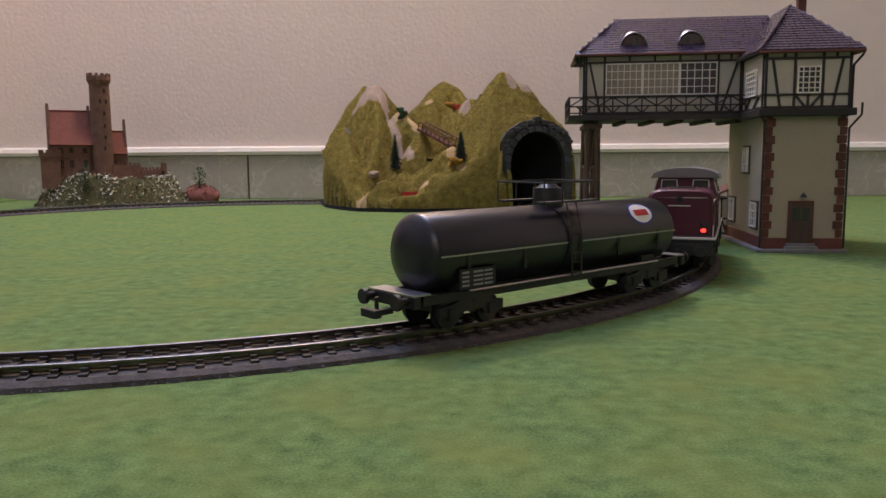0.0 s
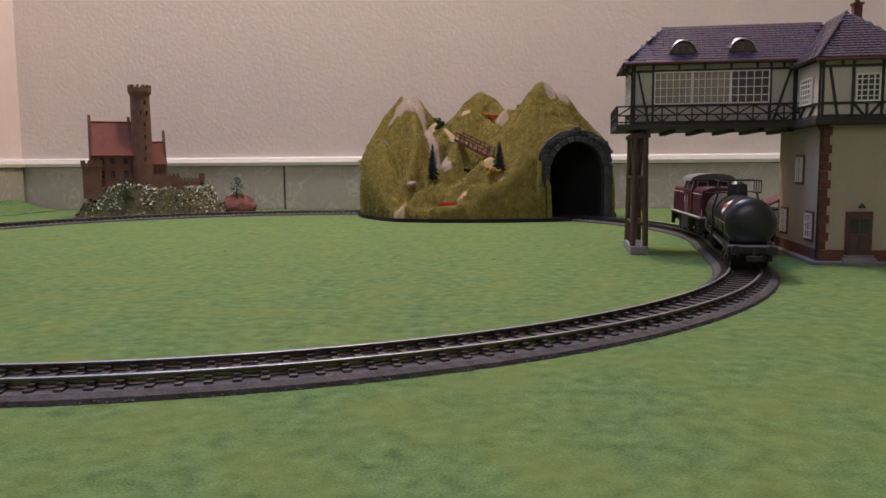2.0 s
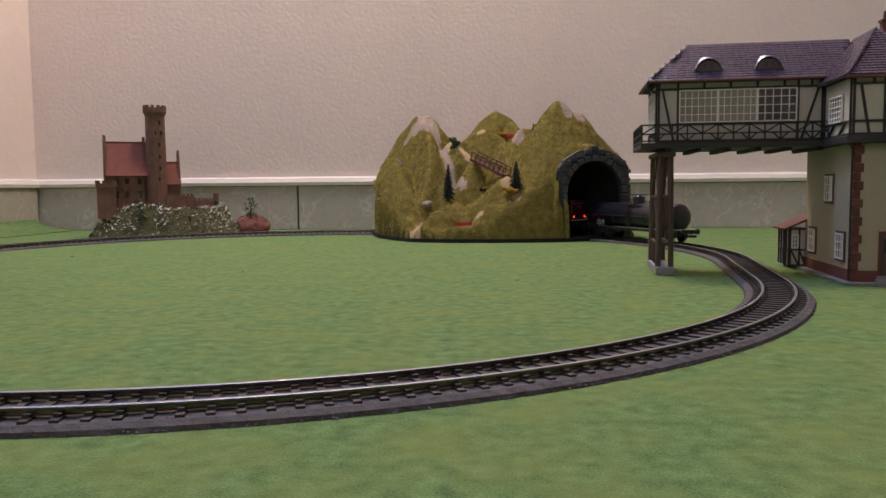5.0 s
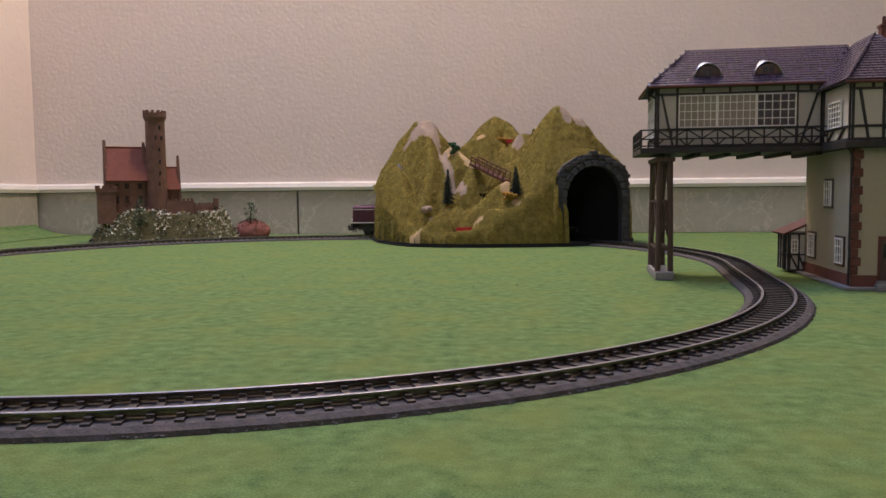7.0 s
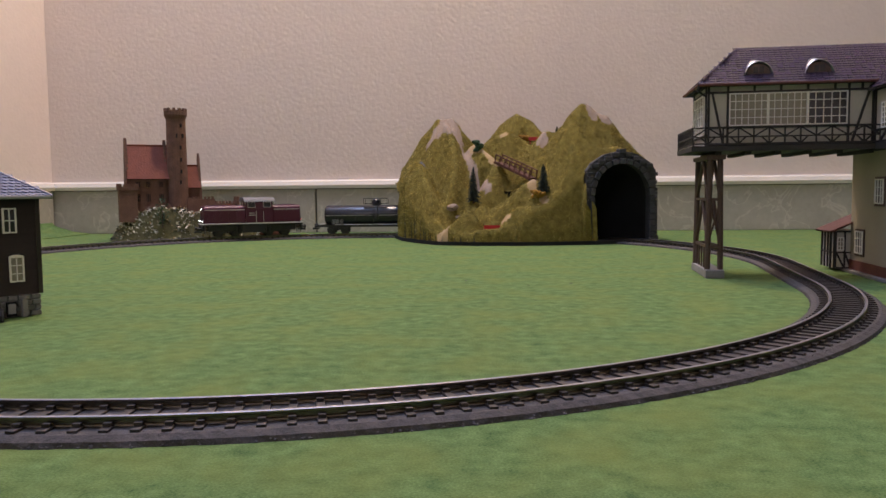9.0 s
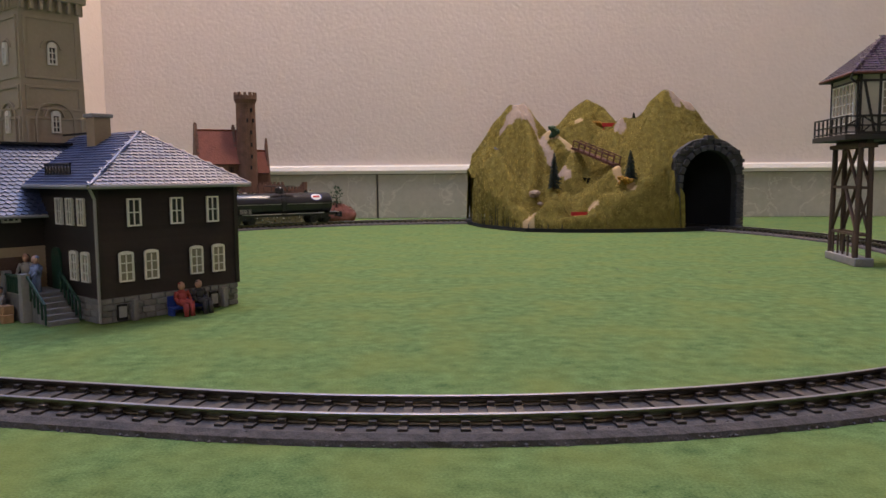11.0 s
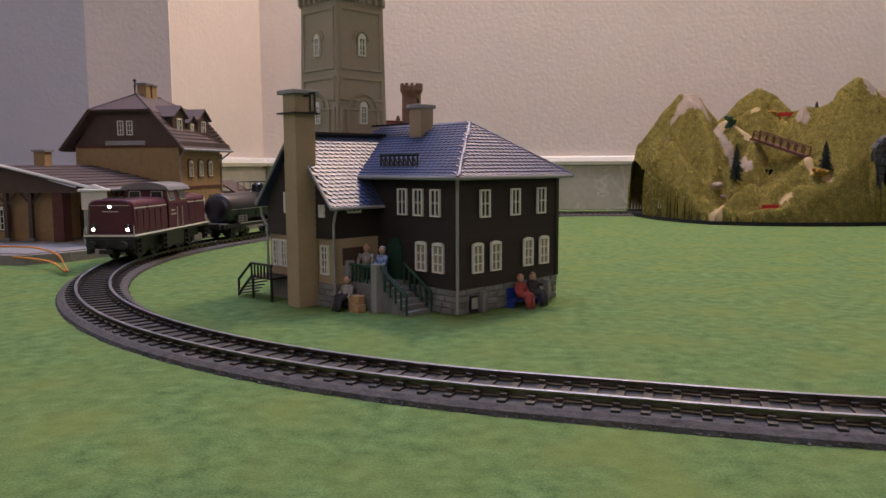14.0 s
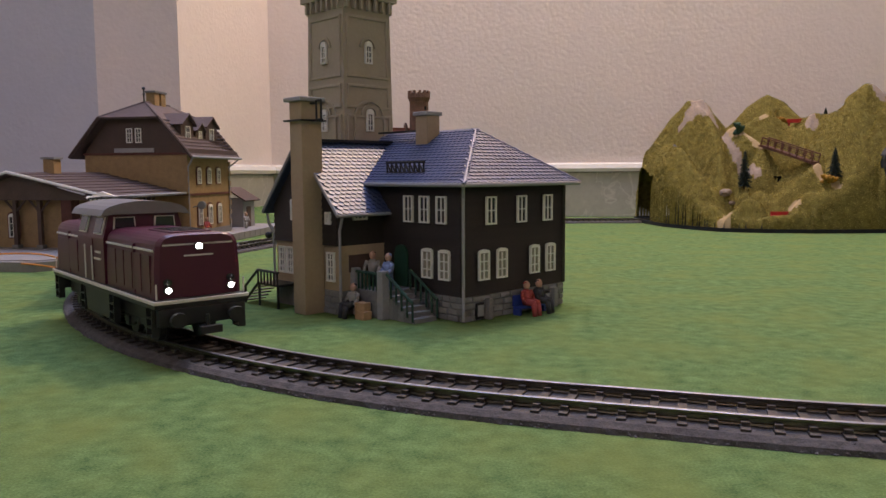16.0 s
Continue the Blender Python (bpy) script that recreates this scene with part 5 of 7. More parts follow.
    c, d = ((x0 + 0.026), (by0 + by1) / 2, 0.1770), (bx0 + 0.0260, (by0 + by1) / 2, 0.1770)
    e, f = (bx0 - o, by1 + o, be - 0.001), (x0 + 0.004, by1 + o, be - 0.001)
    br = part("bridge_roof", slab([a, b, c, d], 0.0014), "tiles_plum", t, "plum clay tile roof")
    part("roof_side", slab([f, e, d, c], 0.0014), "tiles_plum", br)
    part("roof_side", slab([e, a, d], 0.0014), "tiles_plum", br)
    shingles(br, [a, b, c, d], (0.0042, 0.0036), "tiles_plum", "roof_tile", limit=300)
    shingles(br, [e, a, d, d], (0.0042, 0.0036), "tiles_plum", "roof_tile", limit=0)
    for k in range(30):
        p, q = Vector(d).lerp(Vector(c), k / 30), Vector(d).lerp(Vector(c), (k + 0.92) / 30)
        part("ridge_tile", tube(p, q, 0.0013, 0.0011, n=8), "tiles_plum", br)
    part("hip_ridge", tube(a, d, 0.0012, n=8), "tiles_plum", br)
    part("gutter", tube(a, b, 0.0012, n=8), "quoin", t)
    part("gutter", tube(e, a, 0.0012, n=8), "quoin", t)
    bm = bmesh.new()
    add_path(bm, [a, (a[0] - 0.001, a[1] + 0.001, a[2] - 0.004), (bx0 - 0.001, by0 - 0.001, a[2] - 0.008), (bx0 - 0.001, by0 - 0.001, bz)], 0.0008)
    part("downpipe", bm, "black", t)
    for x in (bx0 + 0.0370, bx0 + 0.0800):
        bm = bmesh.new()
        n = 10
        ya, yb = by0 - 0.0005, by0 + 0.0180
        za, zb = 0.1535, 0.1655
        lo = [bm.verts.new((x + 0.0105 * math.cos(math.pi * k / n), ya, za + 0.0100 * math.sin(math.pi * k / n) ** 1.2)) for k in range(n + 1)]
        hi = [bm.verts.new((x + 0.0040 * math.cos(math.pi * k / n), yb, zb + 0.0020 * math.sin(math.pi * k / n))) for k in range(n + 1)]
        for k in range(n):
            bm.faces.new((lo[k], lo[k + 1], hi[k + 1], hi[k]))
        dm = part("dormer", bm, "steel", t, "grey metal eyebrow dormer", smooth=True)
        md = dm.modifiers.new("thick", "SOLIDIFY")
        md.thickness = 0.0006
        pts = [(x + 0.0085 * math.cos(math.pi * k / n), za + 0.0005 + 0.0078 * math.sin(math.pi * k / n)) for k in range(n + 1)]
        part("dormer_front", prism(pts, ya + 0.0010, ya + 0.0040, "y"), "brown", dm)
        for dx in (-0.0038, 0.0003):
            part("dormer_pane", box(x + dx, x + dx + 0.0034, ya + 0.0007, ya + 0.0010, za + 0.0012, za + 0.0060), "glass", dm)
    # pylon
    px, py = bx0 + 0.0065, by0 - 0.001
    part("pylon_foot", box(px - 0.007, px + 0.007, py - 0.006, py + 0.060, 0, 0.0065, bevel=0.0008), "granite", t)
    for sx in (-1, 1):
        for y in (py, py + 0.054):
            part("pylon_leg", tube((px + sx * 0.0048, y, 0.006), (px + sx * 0.0036, y, 0.0940), 0.0022, n=8), "brown", t)
        for z0, z1 in ((0.025, 0.060), (0.060, 0.091)):
            part("pylon_brace", tube((px + sx * 0.0044, py, z0), (px + sx * 0.0040, py + 0.027, z1), 0.0015, n=6), "brown", t)
            part("pylon_brace", tube((px + sx * 0.0044, py + 0.054, z0), (px + sx * 0.0040, py + 0.027, z1), 0.0015, n=6), "brown", t)
    for z in (0.024, 0.060):
        for y in (py, py + 0.054):
            part("pylon_beam", box(px - 0.0050, px + 0.0050, y - 0.0012, y + 0.0012, z - 0.001, z + 0.001), "brown", t)
        for sx in (-1, 1):
            part("pylon_beam", box(px + sx * 0.0044 - 0.0009, px + sx * 0.0044 + 0.0009, py, py + 0.054, z - 0.001, z + 0.001), "brown", t)
    for k in range(5):
        y = py + 0.0108 * k + 0.0054
        part("pylon_slat", box(px - 0.0052, px - 0.0040, y - 0.0008, y + 0.0008, 0.0065, 0.024), "brown", t)
    for sx in (-1, 1):
        part("pylon_brace", tube((px - sx * 0.0046, py, 0.026), (px + sx * 0.0038, py, 0.058), 0.0008, n=6), "brown", t)
    part("pylon_head", box(px - 0.0070, px + 0.0070, py - 0.004, py + 0.058, 0.0905, 0.0937), "brown", t)
    # lean-to behind the tower
    lx = -0.012
    ann = part("annexe", box(lx, 0.030, D, D + 0.030, 0.0024, 0.0330), "plaster", t, "half-timbered lean-to")
    beams(ann, front(lx, D, 0.0024), [(0, 0.0005, 0.012, 0.0005), (0, 0.030, 0.012, 0.030), (0.0006, 0, 0.0006, 0.030), (0.0075, 0, 0.0075, 0.030), (0, 0.013, 0.0120, 0.013), (0.001, 0.013, 0.007, 0.001), (0.0075, 0.013, 0.012, 0.001)], 0.0012)
    beams(ann, facing_west(lx, D + 0.030, 0.0024), [(0.030 * k / 4, 0, 0.030 * k / 4, 0.030) for k in range(5)] + [(0, 0.013, 0.030, 0.013), (0, 0.0295, 0.030, 0.0295)], 0.0012)
    window(ann, front(lx + 0.0012, D - 0.0004, 0.0170), 0.0055, 0.0110, 2, 3, "white", "pale_glass")
    part("annexe_roof", slab([(lx - 0.005, D - 0.004, 0.0330), (lx - 0.005, D + 0.034, 0.0330), (0.012, D + 0.034, 0.0460), (0.012, D - 0.004, 0.0460)], 0.0016), "quoin", t, "red-brown lean-to roof")
    part("downpipe", tube((lx - 0.004, D - 0.002, 0.003), (lx - 0.004, D - 0.002, 0.032), 0.0007), "black", t)


signal_box()

# ---- boarded house with the lookout tower ----


def stone_course(parent, m, w, h, seed, rows=4):
    """Rough stones in courses in the plane y = 0 of m, proud towards -y."""
    rnd = random.Random(seed)
    for r in range(rows):
        x = 0.0
        z = h * r / rows
        while x < w - 0.001:
            ln = min(rnd.uniform(0.0045, 0.0085), w - x)
            if w - x - ln < 0.002:
                ln = w - x
            bm = box(x + 0.0002, x + ln - 0.0002, -rnd.uniform(0.0009, 0.0017), 0.0004, z + 0.0002, z + h / rows - 0.0002, bevel=0.0004)
            part("stone", moved(bm, m), "granite", parent)
            x += ln


HOUSE = pose(-0.351, 0.389, 0, 0, 0, 52.8)


def boarded_house():
    t = thing("boarded_house", HOUSE, "dark boarded model house with slate roof, stone base and white windows", "house")
    W, L, B, E = 0.0790, 0.1080, 0.0125, 0.0685
    base = part("stone_base", box(0.0008, W - 0.0008, 0.0008, L, 0, B), "granite", t, "grey rough stone base")
    stone_course(base, front(0, 0.0008, 0), W, B, 3)
    stone_course(base, facing_west(0.0008, 0.060, 0), 0.060, B, 4)
    wall = part("boarded_wall", box(0.0006, W - 0.0006, 0.0006, L, B, E), "board", t, "dark brown clapboard wall")
    n = 24
    h = (E - B) / n
    for k in range(n):
        z = B + h * k
        for m, w in ((front(0, 0.0006, z), W), (facing_west(0.0006, 0.062, z), 0.062)):
            bm = prism([(-0.0009, 0.0), (0.0002, 0.0), (0.0002, h), (-0.0001, h)], 0.0, w, "x")
            part("board", moved(bm, m), "board", wall)
    for x in (0.0, W):
        part("corner_post", box(x - 0.0012, x + 0.0012, -0.0006, 0.0012, B, E), "board", wall)
    # right-hand face: four below, three above
    for x in (0.0095, 0.0230, 0.0490, 0.0625):
        window(wall, front(x, -0.0006, 0.0200), 0.0076, 0.0140, 2, 3, "white", "pale_glass", arch=0.0014, t=0.0008)
    for x in (0.0150, 0.0385, 0.0600):
        window(wall, front(x, -0.0006, 0.0475), 0.0072, 0.0140, 2, 2, "white", "glass", t=0.0008)
    # face towards the porch
    for y in (0.0165, 0.0290):
        window(wall, facing_west(0.0, y, 0.0200), 0.0078, 0.0140, 2, 3, "white", "pale_glass", arch=0.0014, t=0.0008)
    for y in (0.0180, 0.0305, 0.0425):
        window(wall, facing_west(0.0, y, 0.0480), 0.0070, 0.0138, 2, 2, "white", "glass", t=0.0008)
    for x in (0.0075, 0.0600):
        part("cellar_opening", moved(box(0, 0.0050, -0.0020, 0.0, 0.0010, 0.0090), front(x, 0, 0)), "dark", base)
        part("cellar_pillar", moved(box(0.0075, 0.0105, -0.0035, 0.0, 0, 0.0108, bevel=0.0005), front(x, 0, 0)), "granite", base)
        part("cellar_window", moved(box(0.0005, 0.0045, -0.0024, -0.0020, 0.0025, 0.0080), front(x, 0, 0)), "gutter", base)
    door = part("porch_door", moved(box(0, 0.0100, -0.0014, 0, 0, 0.0180, bevel=0.0003), facing_west(0, 0.0500, 0.0140)), "green", t, "dark green arched door")
    part("door_light", moved(prism([(0.0005 + 0.0045 * (1 - math.cos(math.pi * k / 8)), 0.0180 + 0.0040 * math.sin(math.pi * k / 8)) for k in range(9)], -0.0014, 0, "y"), facing_west(0, 0.0500, 0.0140)), "green", door)
    # hipped slate roof
    o = 0.0062
    ez = E - 0.001
    rz, ry = 0.0960, 0.0290
    A, Bc, C, D = (-o, -o, ez), (W + o, -o, ez), (W + o, L + o, ez), (-o, L + o, ez)
    P, Q = (W / 2, ry, rz), (W / 2, L - 0.004, rz)
    roof = part("main_roof", slab([A, Bc, P], 0.0014), "slate", t, "grey-blue slate shingle roof with blue sheen put into its colour")
    part("roof_side", slab([Bc, C, Q, P], 0.0014), "slate", roof)
    part("roof_side", slab([D, A, P, Q], 0.0014), "slate", roof)
    part("roof_side", slab([C, D, Q], 0.0014), "slate", roof)
    shingles(roof, [A, Bc, P, P], (0.0036, 0.0027), "slate", "shingle", pointed=True, limit=300)
    shingles(roof, [D, A, P, Q], (0.0036, 0.0027), "slate", "shingle", pointed=True, limit=0)
    for p in (A, Bc):
        part("hip_strip", tube(p, P, 0.0014, 0.0012, n=8), "slate", roof)
    part("ridge_strip", tube(P, Q, 0.0008, n=6), "gutter", roof)
    for a, b in ((A, Bc), (A, D)):
        part("gutter", tube(a, b, 0.0011, n=8), "gutter", t, "grey gutter")
    bm = bmesh.new()
    add_path(bm, [(-o, -o, ez), (-0.0012, -0.0012, ez - 0.006), (-0.0012, -0.0012, 0.001)], 0.0008)
    part("downpipe", bm, "gutter", t)
    rail = bmesh.new()
    for k in range(9):
        y = 0.0300 + 0.0036 * k
        add_path(rail, [(0.0020, y, 0.0720), (0.0020, y, 0.0790)], 0.0005)
        if k < 8:
            add_path(rail, [(0.0020, y, 0.0730), (0.0020, y + 0.0036, 0.0785)], 0.0005)
    for z in (0.0733, 0.0790):
        add_path(rail, [(0.0020, 0.0295, z), (0.0020, 0.0592, z)], 0.0007)
    part("snow_guard", rail, "black", t)
    ch = part("roof_chimney", box(0.0270, 0.0365, 0.0540, 0.0635, 0.086, 0.1050, bevel=0.0003), "tan", t, "tan rendered chimney with grey cap")
    part("chimney_cap", box(0.0258, 0.0377, 0.0528, 0.0647, 0.1050, 0.1072, bevel=0.0004), "gutter", ch)
    part("walkway", box(0.0300, 0.0330, 0.0640, 0.1000, 0.0965, 0.0975), "black", t)
    # wing with the gable
    wx, y0, y1, we, wr = -0.0290, 0.0600, 0.1200, 0.0560, 0.0895
    wing = part("wing_wall", box(wx, 0.020, y0, y1, B, 0.036), "tan", t, "tan plastered lower wall")
    wb = part("wing_base", box(wx - 0.0002, 0.020, y0 - 0.0002, y1, 0, B), "granite", t)
    stone_course(wb, facing_west(wx, 0.0850, 0), 0.0250, B, 5)
    stone_course(wb, front(wx, y0, 0), 0.0290, B, 6)
    ym = (y0 + y1) / 2
    gable = part("gable_wall", prism([(y0, 0.036), (y1, 0.036), (y1, we), (ym, wr), (y0, we)], wx - 0.0010, 0.020, "x"), "board", t, "dark boarded gable")
    for k in range(16):
        z = 0.036 + 0.0032 * k
        half = (y1 - y0) / 2 if z < we else (y1 - y0) / 2 * (wr - z) / (wr - we)
        bm = prism([(-0.0008, 0.0), (0.0002, 0.0), (0.0002, 0.0032), (-0.0001, 0.0032)], 0.0, max(2 * half - 0.001, 0.001), "x")
        part("board", moved(bm, facing_west(wx - 0.0010, ym + half, z)), "board", gable)
    for y in (0.1165, 0.1085):
        window(wing, facing_west(wx, y, 0.0180), 0.0062, 0.0150, 2, 4, "white", "glass")
    window(wing, facing_west(wx, 0.0710, 0.0170), 0.0065, 0.0155, 2, 4, "white", "glass")
    window(gable, facing_west(wx - 0.0012, 0.1020, 0.0480), 0.0052, 0.0115, 2, 3, "white", "glass")
    window(gable, facing_west(wx - 0.0012, 0.0700, 0.0470), 0.0045, 0.0065, 2, 2, "white", "glass")
    part("notice_board", moved(box(0, 0.0150, -0.0008, 0.0, 0, 0.0090, bevel=0.0002), front(wx + 0.005, y0, 0.0220)), "brown", wing)
    window(gable, front(wx + 0.008, y0, 0.0490), 0.0090, 0.0050, 3, 1, "white", "glass")
    oo = 0.0055
    a, b, c, d = (wx - oo, y0 - oo, we - 0.004), (0.022, y0 - oo, we - 0.004), (0.040, ym, wr + 0.001), (wx - oo, ym, wr + 0.001)
    wr_ob = part("wing_roof", slab([a, b, c, d], 0.0014), "slate", t, "grey-blue slate shingle roof with blue sheen put into its colour")
    a2, b2 = (wx - oo, y1 + oo, we - 0.004), (0.022, y1 + oo, we - 0.004)
    part("roof_side", slab([b2, a2, d, c], 0.0014), "slate", wr_ob)
    shingles(wr_ob, [a, b, c, d], (0.0036, 0.0027), "slate", "shingle", pointed=True, limit=300)
    part("ridge_board", box(wx - oo, 0.030, ym - 0.0035, ym + 0.0035, wr + 0.001, wr + 0.0024), "black", wr_ob)
    for p in ((a, d), (a2, d)):
        part("verge", tube(*p, 0.0009, n=6), "gutter", wr_ob)
    part("gutter", tube(a, b, 0.0010, n=8), "gutter", t)
    part("gutter", tube(a2, b2, 0.0010, n=8), "gutter", t)
    bm = bmesh.new()
    add_path(bm, [(a[0] + 0.003, a[1], a[2]), (wx - 0.0012, y0 - 0.0012, a[2] - 0.008), (wx - 0.0012, y0 - 0.0012, 0.001)], 0.0008)
    part("downpipe", bm, "gutter", t)
    bm = bmesh.new()
    add_path(bm, [(a2[0] + 0.003, a2[1], a2[2]), (a2[0] + 0.003, a2[1] - 0.001, a2[2] - 0.006), (wx - 0.0012, y1 + 0.0012, a2[2] - 0.012), (wx - 0.0012, y1 + 0.0012, 0.012)], 0.0008)
    part("downpipe", bm, "gutter", t)
    # tall flue in front of the gable
    cx, cy = -0.0365, 0.0790
    flue = part("tall_chimney", box(cx - 0.0054, cx + 0.0070, cy - 0.0054, cy + 0.0054, 0, 0.1100, bevel=0.0003), "tan", t, "tall tan chimney with grey cap")
    part("chimney_cap", box(cx - 0.0076, cx + 0.0082, cy - 0.0076, cy + 0.0076, 0.1100, 0.1122, bevel=0.0004), "gutter", flue)
    part("chimney_band", box(cx - 0.0078, cx + 0.0084, cy - 0.0078, cy + 0.0078, 0.1000, 0.1008), "black", flue)
    bm = bmesh.new()
    y = cy - 0.0110
    add_path(bm, [(cx, y, 0.1002), (cx, y, 0.1100), (cx, y - 0.004, 0.1100), (cx, y - 0.004, 0.1002)], 0.0006)
    add_path(bm, [(cx, cy - 0.006, 0.1004), (cx, y - 0.005, 0.1004)], 0.0006)
    add_path(bm, [(cx, cy - 0.006, 0.1090), (cx, y, 0.1090)], 0.0006)
    part("chimney_bracket", bm, "black", flue)
    # porch, steps and green rail
    part("porch", box(-0.0220, 0.0, 0.0350, 0.0600, 0, 0.0140, bevel=0.0004), "granite", t, "stone porch")
    for k in range(5):
        part("step", box(-0.0185, -0.0040, 0.0350 - 0.0040 * (k + 1), 0.0350 - 0.0040 * k + 0.0005, 0, 0.0118 - 0.0024 * k), "granite", t)
    for x, y in ((-0.0208, 0.0362), (-0.0208, 0.0588)):
        part("pillar", box(x - 0.0022, x + 0.0022, y - 0.0022, y + 0.0022, 0, 0.0245, bevel=0.0003), "gutter", t)
    for x in (-0.0200, -0.0035):
        bm = bmesh.new()
        pts = [(x, 0.0350, 0.0235), (x, 0.0150, 0.0105)]
        add_path(bm, pts, 0.0008)
        for k in range(6):
            u = k / 5
            y, z = 0.0350 - 0.020 * u, 0.0235 - 0.013 * u
            add_path(bm, [(x, y, z), (x, y, max(z - 0.010, 0.001))], 0.0006)
        part("stair_rail", bm, "green", t, "dark green railing")
    bm = bmesh.new()
    add_path(bm, [(-0.0215, 0.0362, 0.0228), (-0.0215, 0.0588, 0.0228)], 0.0008)
    for k in range(8):
        y = 0.0370 + 0.0030 * k
        add_path(bm, [(-0.0215, y, 0.0140), (-0.0215, y, 0.0228)], 0.0006)
    part("porch_rail", bm, "green", t, "dark green railing")
    # side steps in black metal
    s = part("side_landing", box(-0.0420, -0.0290, 0.1000, 0.1200, 0.0120, 0.0132), "black", t)
    for k in range(5):
        part("tread", box(-0.0420, -0.0300, 0.1200 + 0.0030 * k, 0.1228 + 0.0030 * k, 0.0100 - 0.0022 * k, 0.0106 - 0.0022 * k), "black", s)
    bm = bmesh.new()
    add_path(bm, [(-0.0420, 0.0990, 0.0200), (-0.0420, 0.1200, 0.0200), (-0.0420, 0.1340, 0.0095), (-0.0420, 0.1340, 0.0)], 0.0008)
    for k in range(7):
        y = 0.1000 + 0.0033 * k
        add_path(bm, [(-0.0420, y, 0.0125), (-0.0420, y, 0.0200)], 0.0006)
    add_path(bm, [(-0.0420, 0.1200, 0.0125), (-0.0420, 0.1340, 0.0015)], 0.0008)
    for y in (0.1005, 0.1195):
        add_path(bm, [(-0.0415, y, 0.0), (-0.0415, y, 0.0125)], 0.0008)
    part("side_rail", bm, "black", t, "black metal railing")
    for x, y in ((-0.026, 0.1215), (W + 0.001, 0.004)):
        lp = part("lantern_arm", tube((x, y, 0.0395), (x - 0.004, y + 0.004, 0.0400), 0.0006), "black", t)
        bm = bmesh.new()
        add_blob(bm, (x - 0.005, y + 0.004, 0.0385), 0.0021, 2, 0.05, 2)
        part("lantern", bm, "black", lp, smooth=True)


boarded_house()


def lookout_tower():
    t = thing("lookout_tower", HOUSE @ pose(0.0300, 0.1270, 0), "tall square grey-beige lookout tower with arched windows", "tower")
    H = 0.176

    def at(z):
        return 0.0200 - 0.0025 * z / H
    bm = bmesh.new()
    r0, r1 = at(0), at(H)
    lo = [bm.verts.new((x * r0, y * r0, 0)) for x, y in ((-1, -1), (1, -1), (1, 1), (-1, 1))]
    hi = [bm.verts.new((x * r1, y * r1, H)) for x, y in ((-1, -1), (1, -1), (1, 1), (-1, 1))]
    bm.faces.new(lo[::-1]), bm.faces.new(hi)
    for k in range(4):
        bm.faces.new((lo[k], lo[(k + 1) % 4], hi[(k + 1) % 4], hi[k]))
    body = part("shaft", bm, "tower", t)
    part("parapet", box(-r1 - 0.0035, r1 + 0.0035, -r1 - 0.0035, r1 + 0.0035, H, H + 0.012, bevel=0.0004), "tower", t)
    for turn in range(4):
        spin = pose(0, 0, 0, 0, 0, 90 * turn)
        for k in range(7):
            x = -r1 + 0.0015 + (2 * r1 - 0.003) * k / 6
            part("corbel", moved(box(x - 0.0009, x + 0.0009, -r1 - 0.0030, -r1, H - 0.0065, H, bevel=0.0002), spin), "tower", t)
        if turn not in (0, 3):
            continue
        for zb, zt in ((0.006, 0.062), (0.066, 0.108), (0.112, 0.126), (0.130, 0.166)):
            r = at((zb + zt) / 2)
            w = r - 0.0022
            for x0, x1, z0, z1 in ((-w, w, zt - 0.0016, zt), (-w, w, zb, zb + 0.0014), (-w, -w + 0.0018, zb, zt), (w - 0.0018, w, zb, zt)):
                part("moulding", moved(box(x0, x1, -at((z0 + z1) / 2) - 0.0009, -at(z1) + 0.0008, z0, z1, bevel=0.0003), spin), "tower", body)
        for z, h in ((0.0985, 0.0105), (0.1385, 0.0105), (0.030, 0.0105)):
            r = at(z)
            window(body, spin @ front(-0.0026, -r - 0.0002, z), 0.0052, h, 2, 3, "white", "glass", arch=0.0028, t=0.0009)
            n = 10
            bm = bmesh.new()
            for k in range(n):
                a0, a1 = math.pi * k / n, math.pi * (k + 1) / n
                add_prism(bm, [(0.0048 * math.cos(a0), 0.0048 * math.sin(a0)), (0.0062 * math.cos(a0), 0.0062 * math.sin(a0)), (0.0062 * math.cos(a1), 0.0062 * math.sin(a1)), (0.0048 * math.cos(a1), 0.0048 * math.sin(a1))], -r - 0.0010, -r + 0.0006, "y")
            part("hood_mould", moved(bm, spin @ Matrix.Translation((0, 0, z + h - 0.001))), "tower", body)
        r = at(0.085)
        n = 14
        bm = bmesh.new()
        for k in range(n):
            a0, a1 = math.pi * k / n, math.pi * (k + 1) / n
            add_prism(bm, [(q * math.cos(a), q * math.sin(a) * 0.95) for q, a in ((0.0105, a0), (0.0118, a0), (0.0118, a1), (0.0105, a1))], -r - 0.0009, -r + 0.0008, "y")
        add_box(bm, -0.0118, -0.0105, -r - 0.0012, -r + 0.0008, -0.016, 0.0), add_box(bm, 0.0105, 0.0118, -r - 0.0012, -r + 0.0008, -0.016, 0.0)
        part("blind_arch", moved(bm, spin @ Matrix.Translation((0, 0, 0.1060))), "tower", body)


lookout_tower()


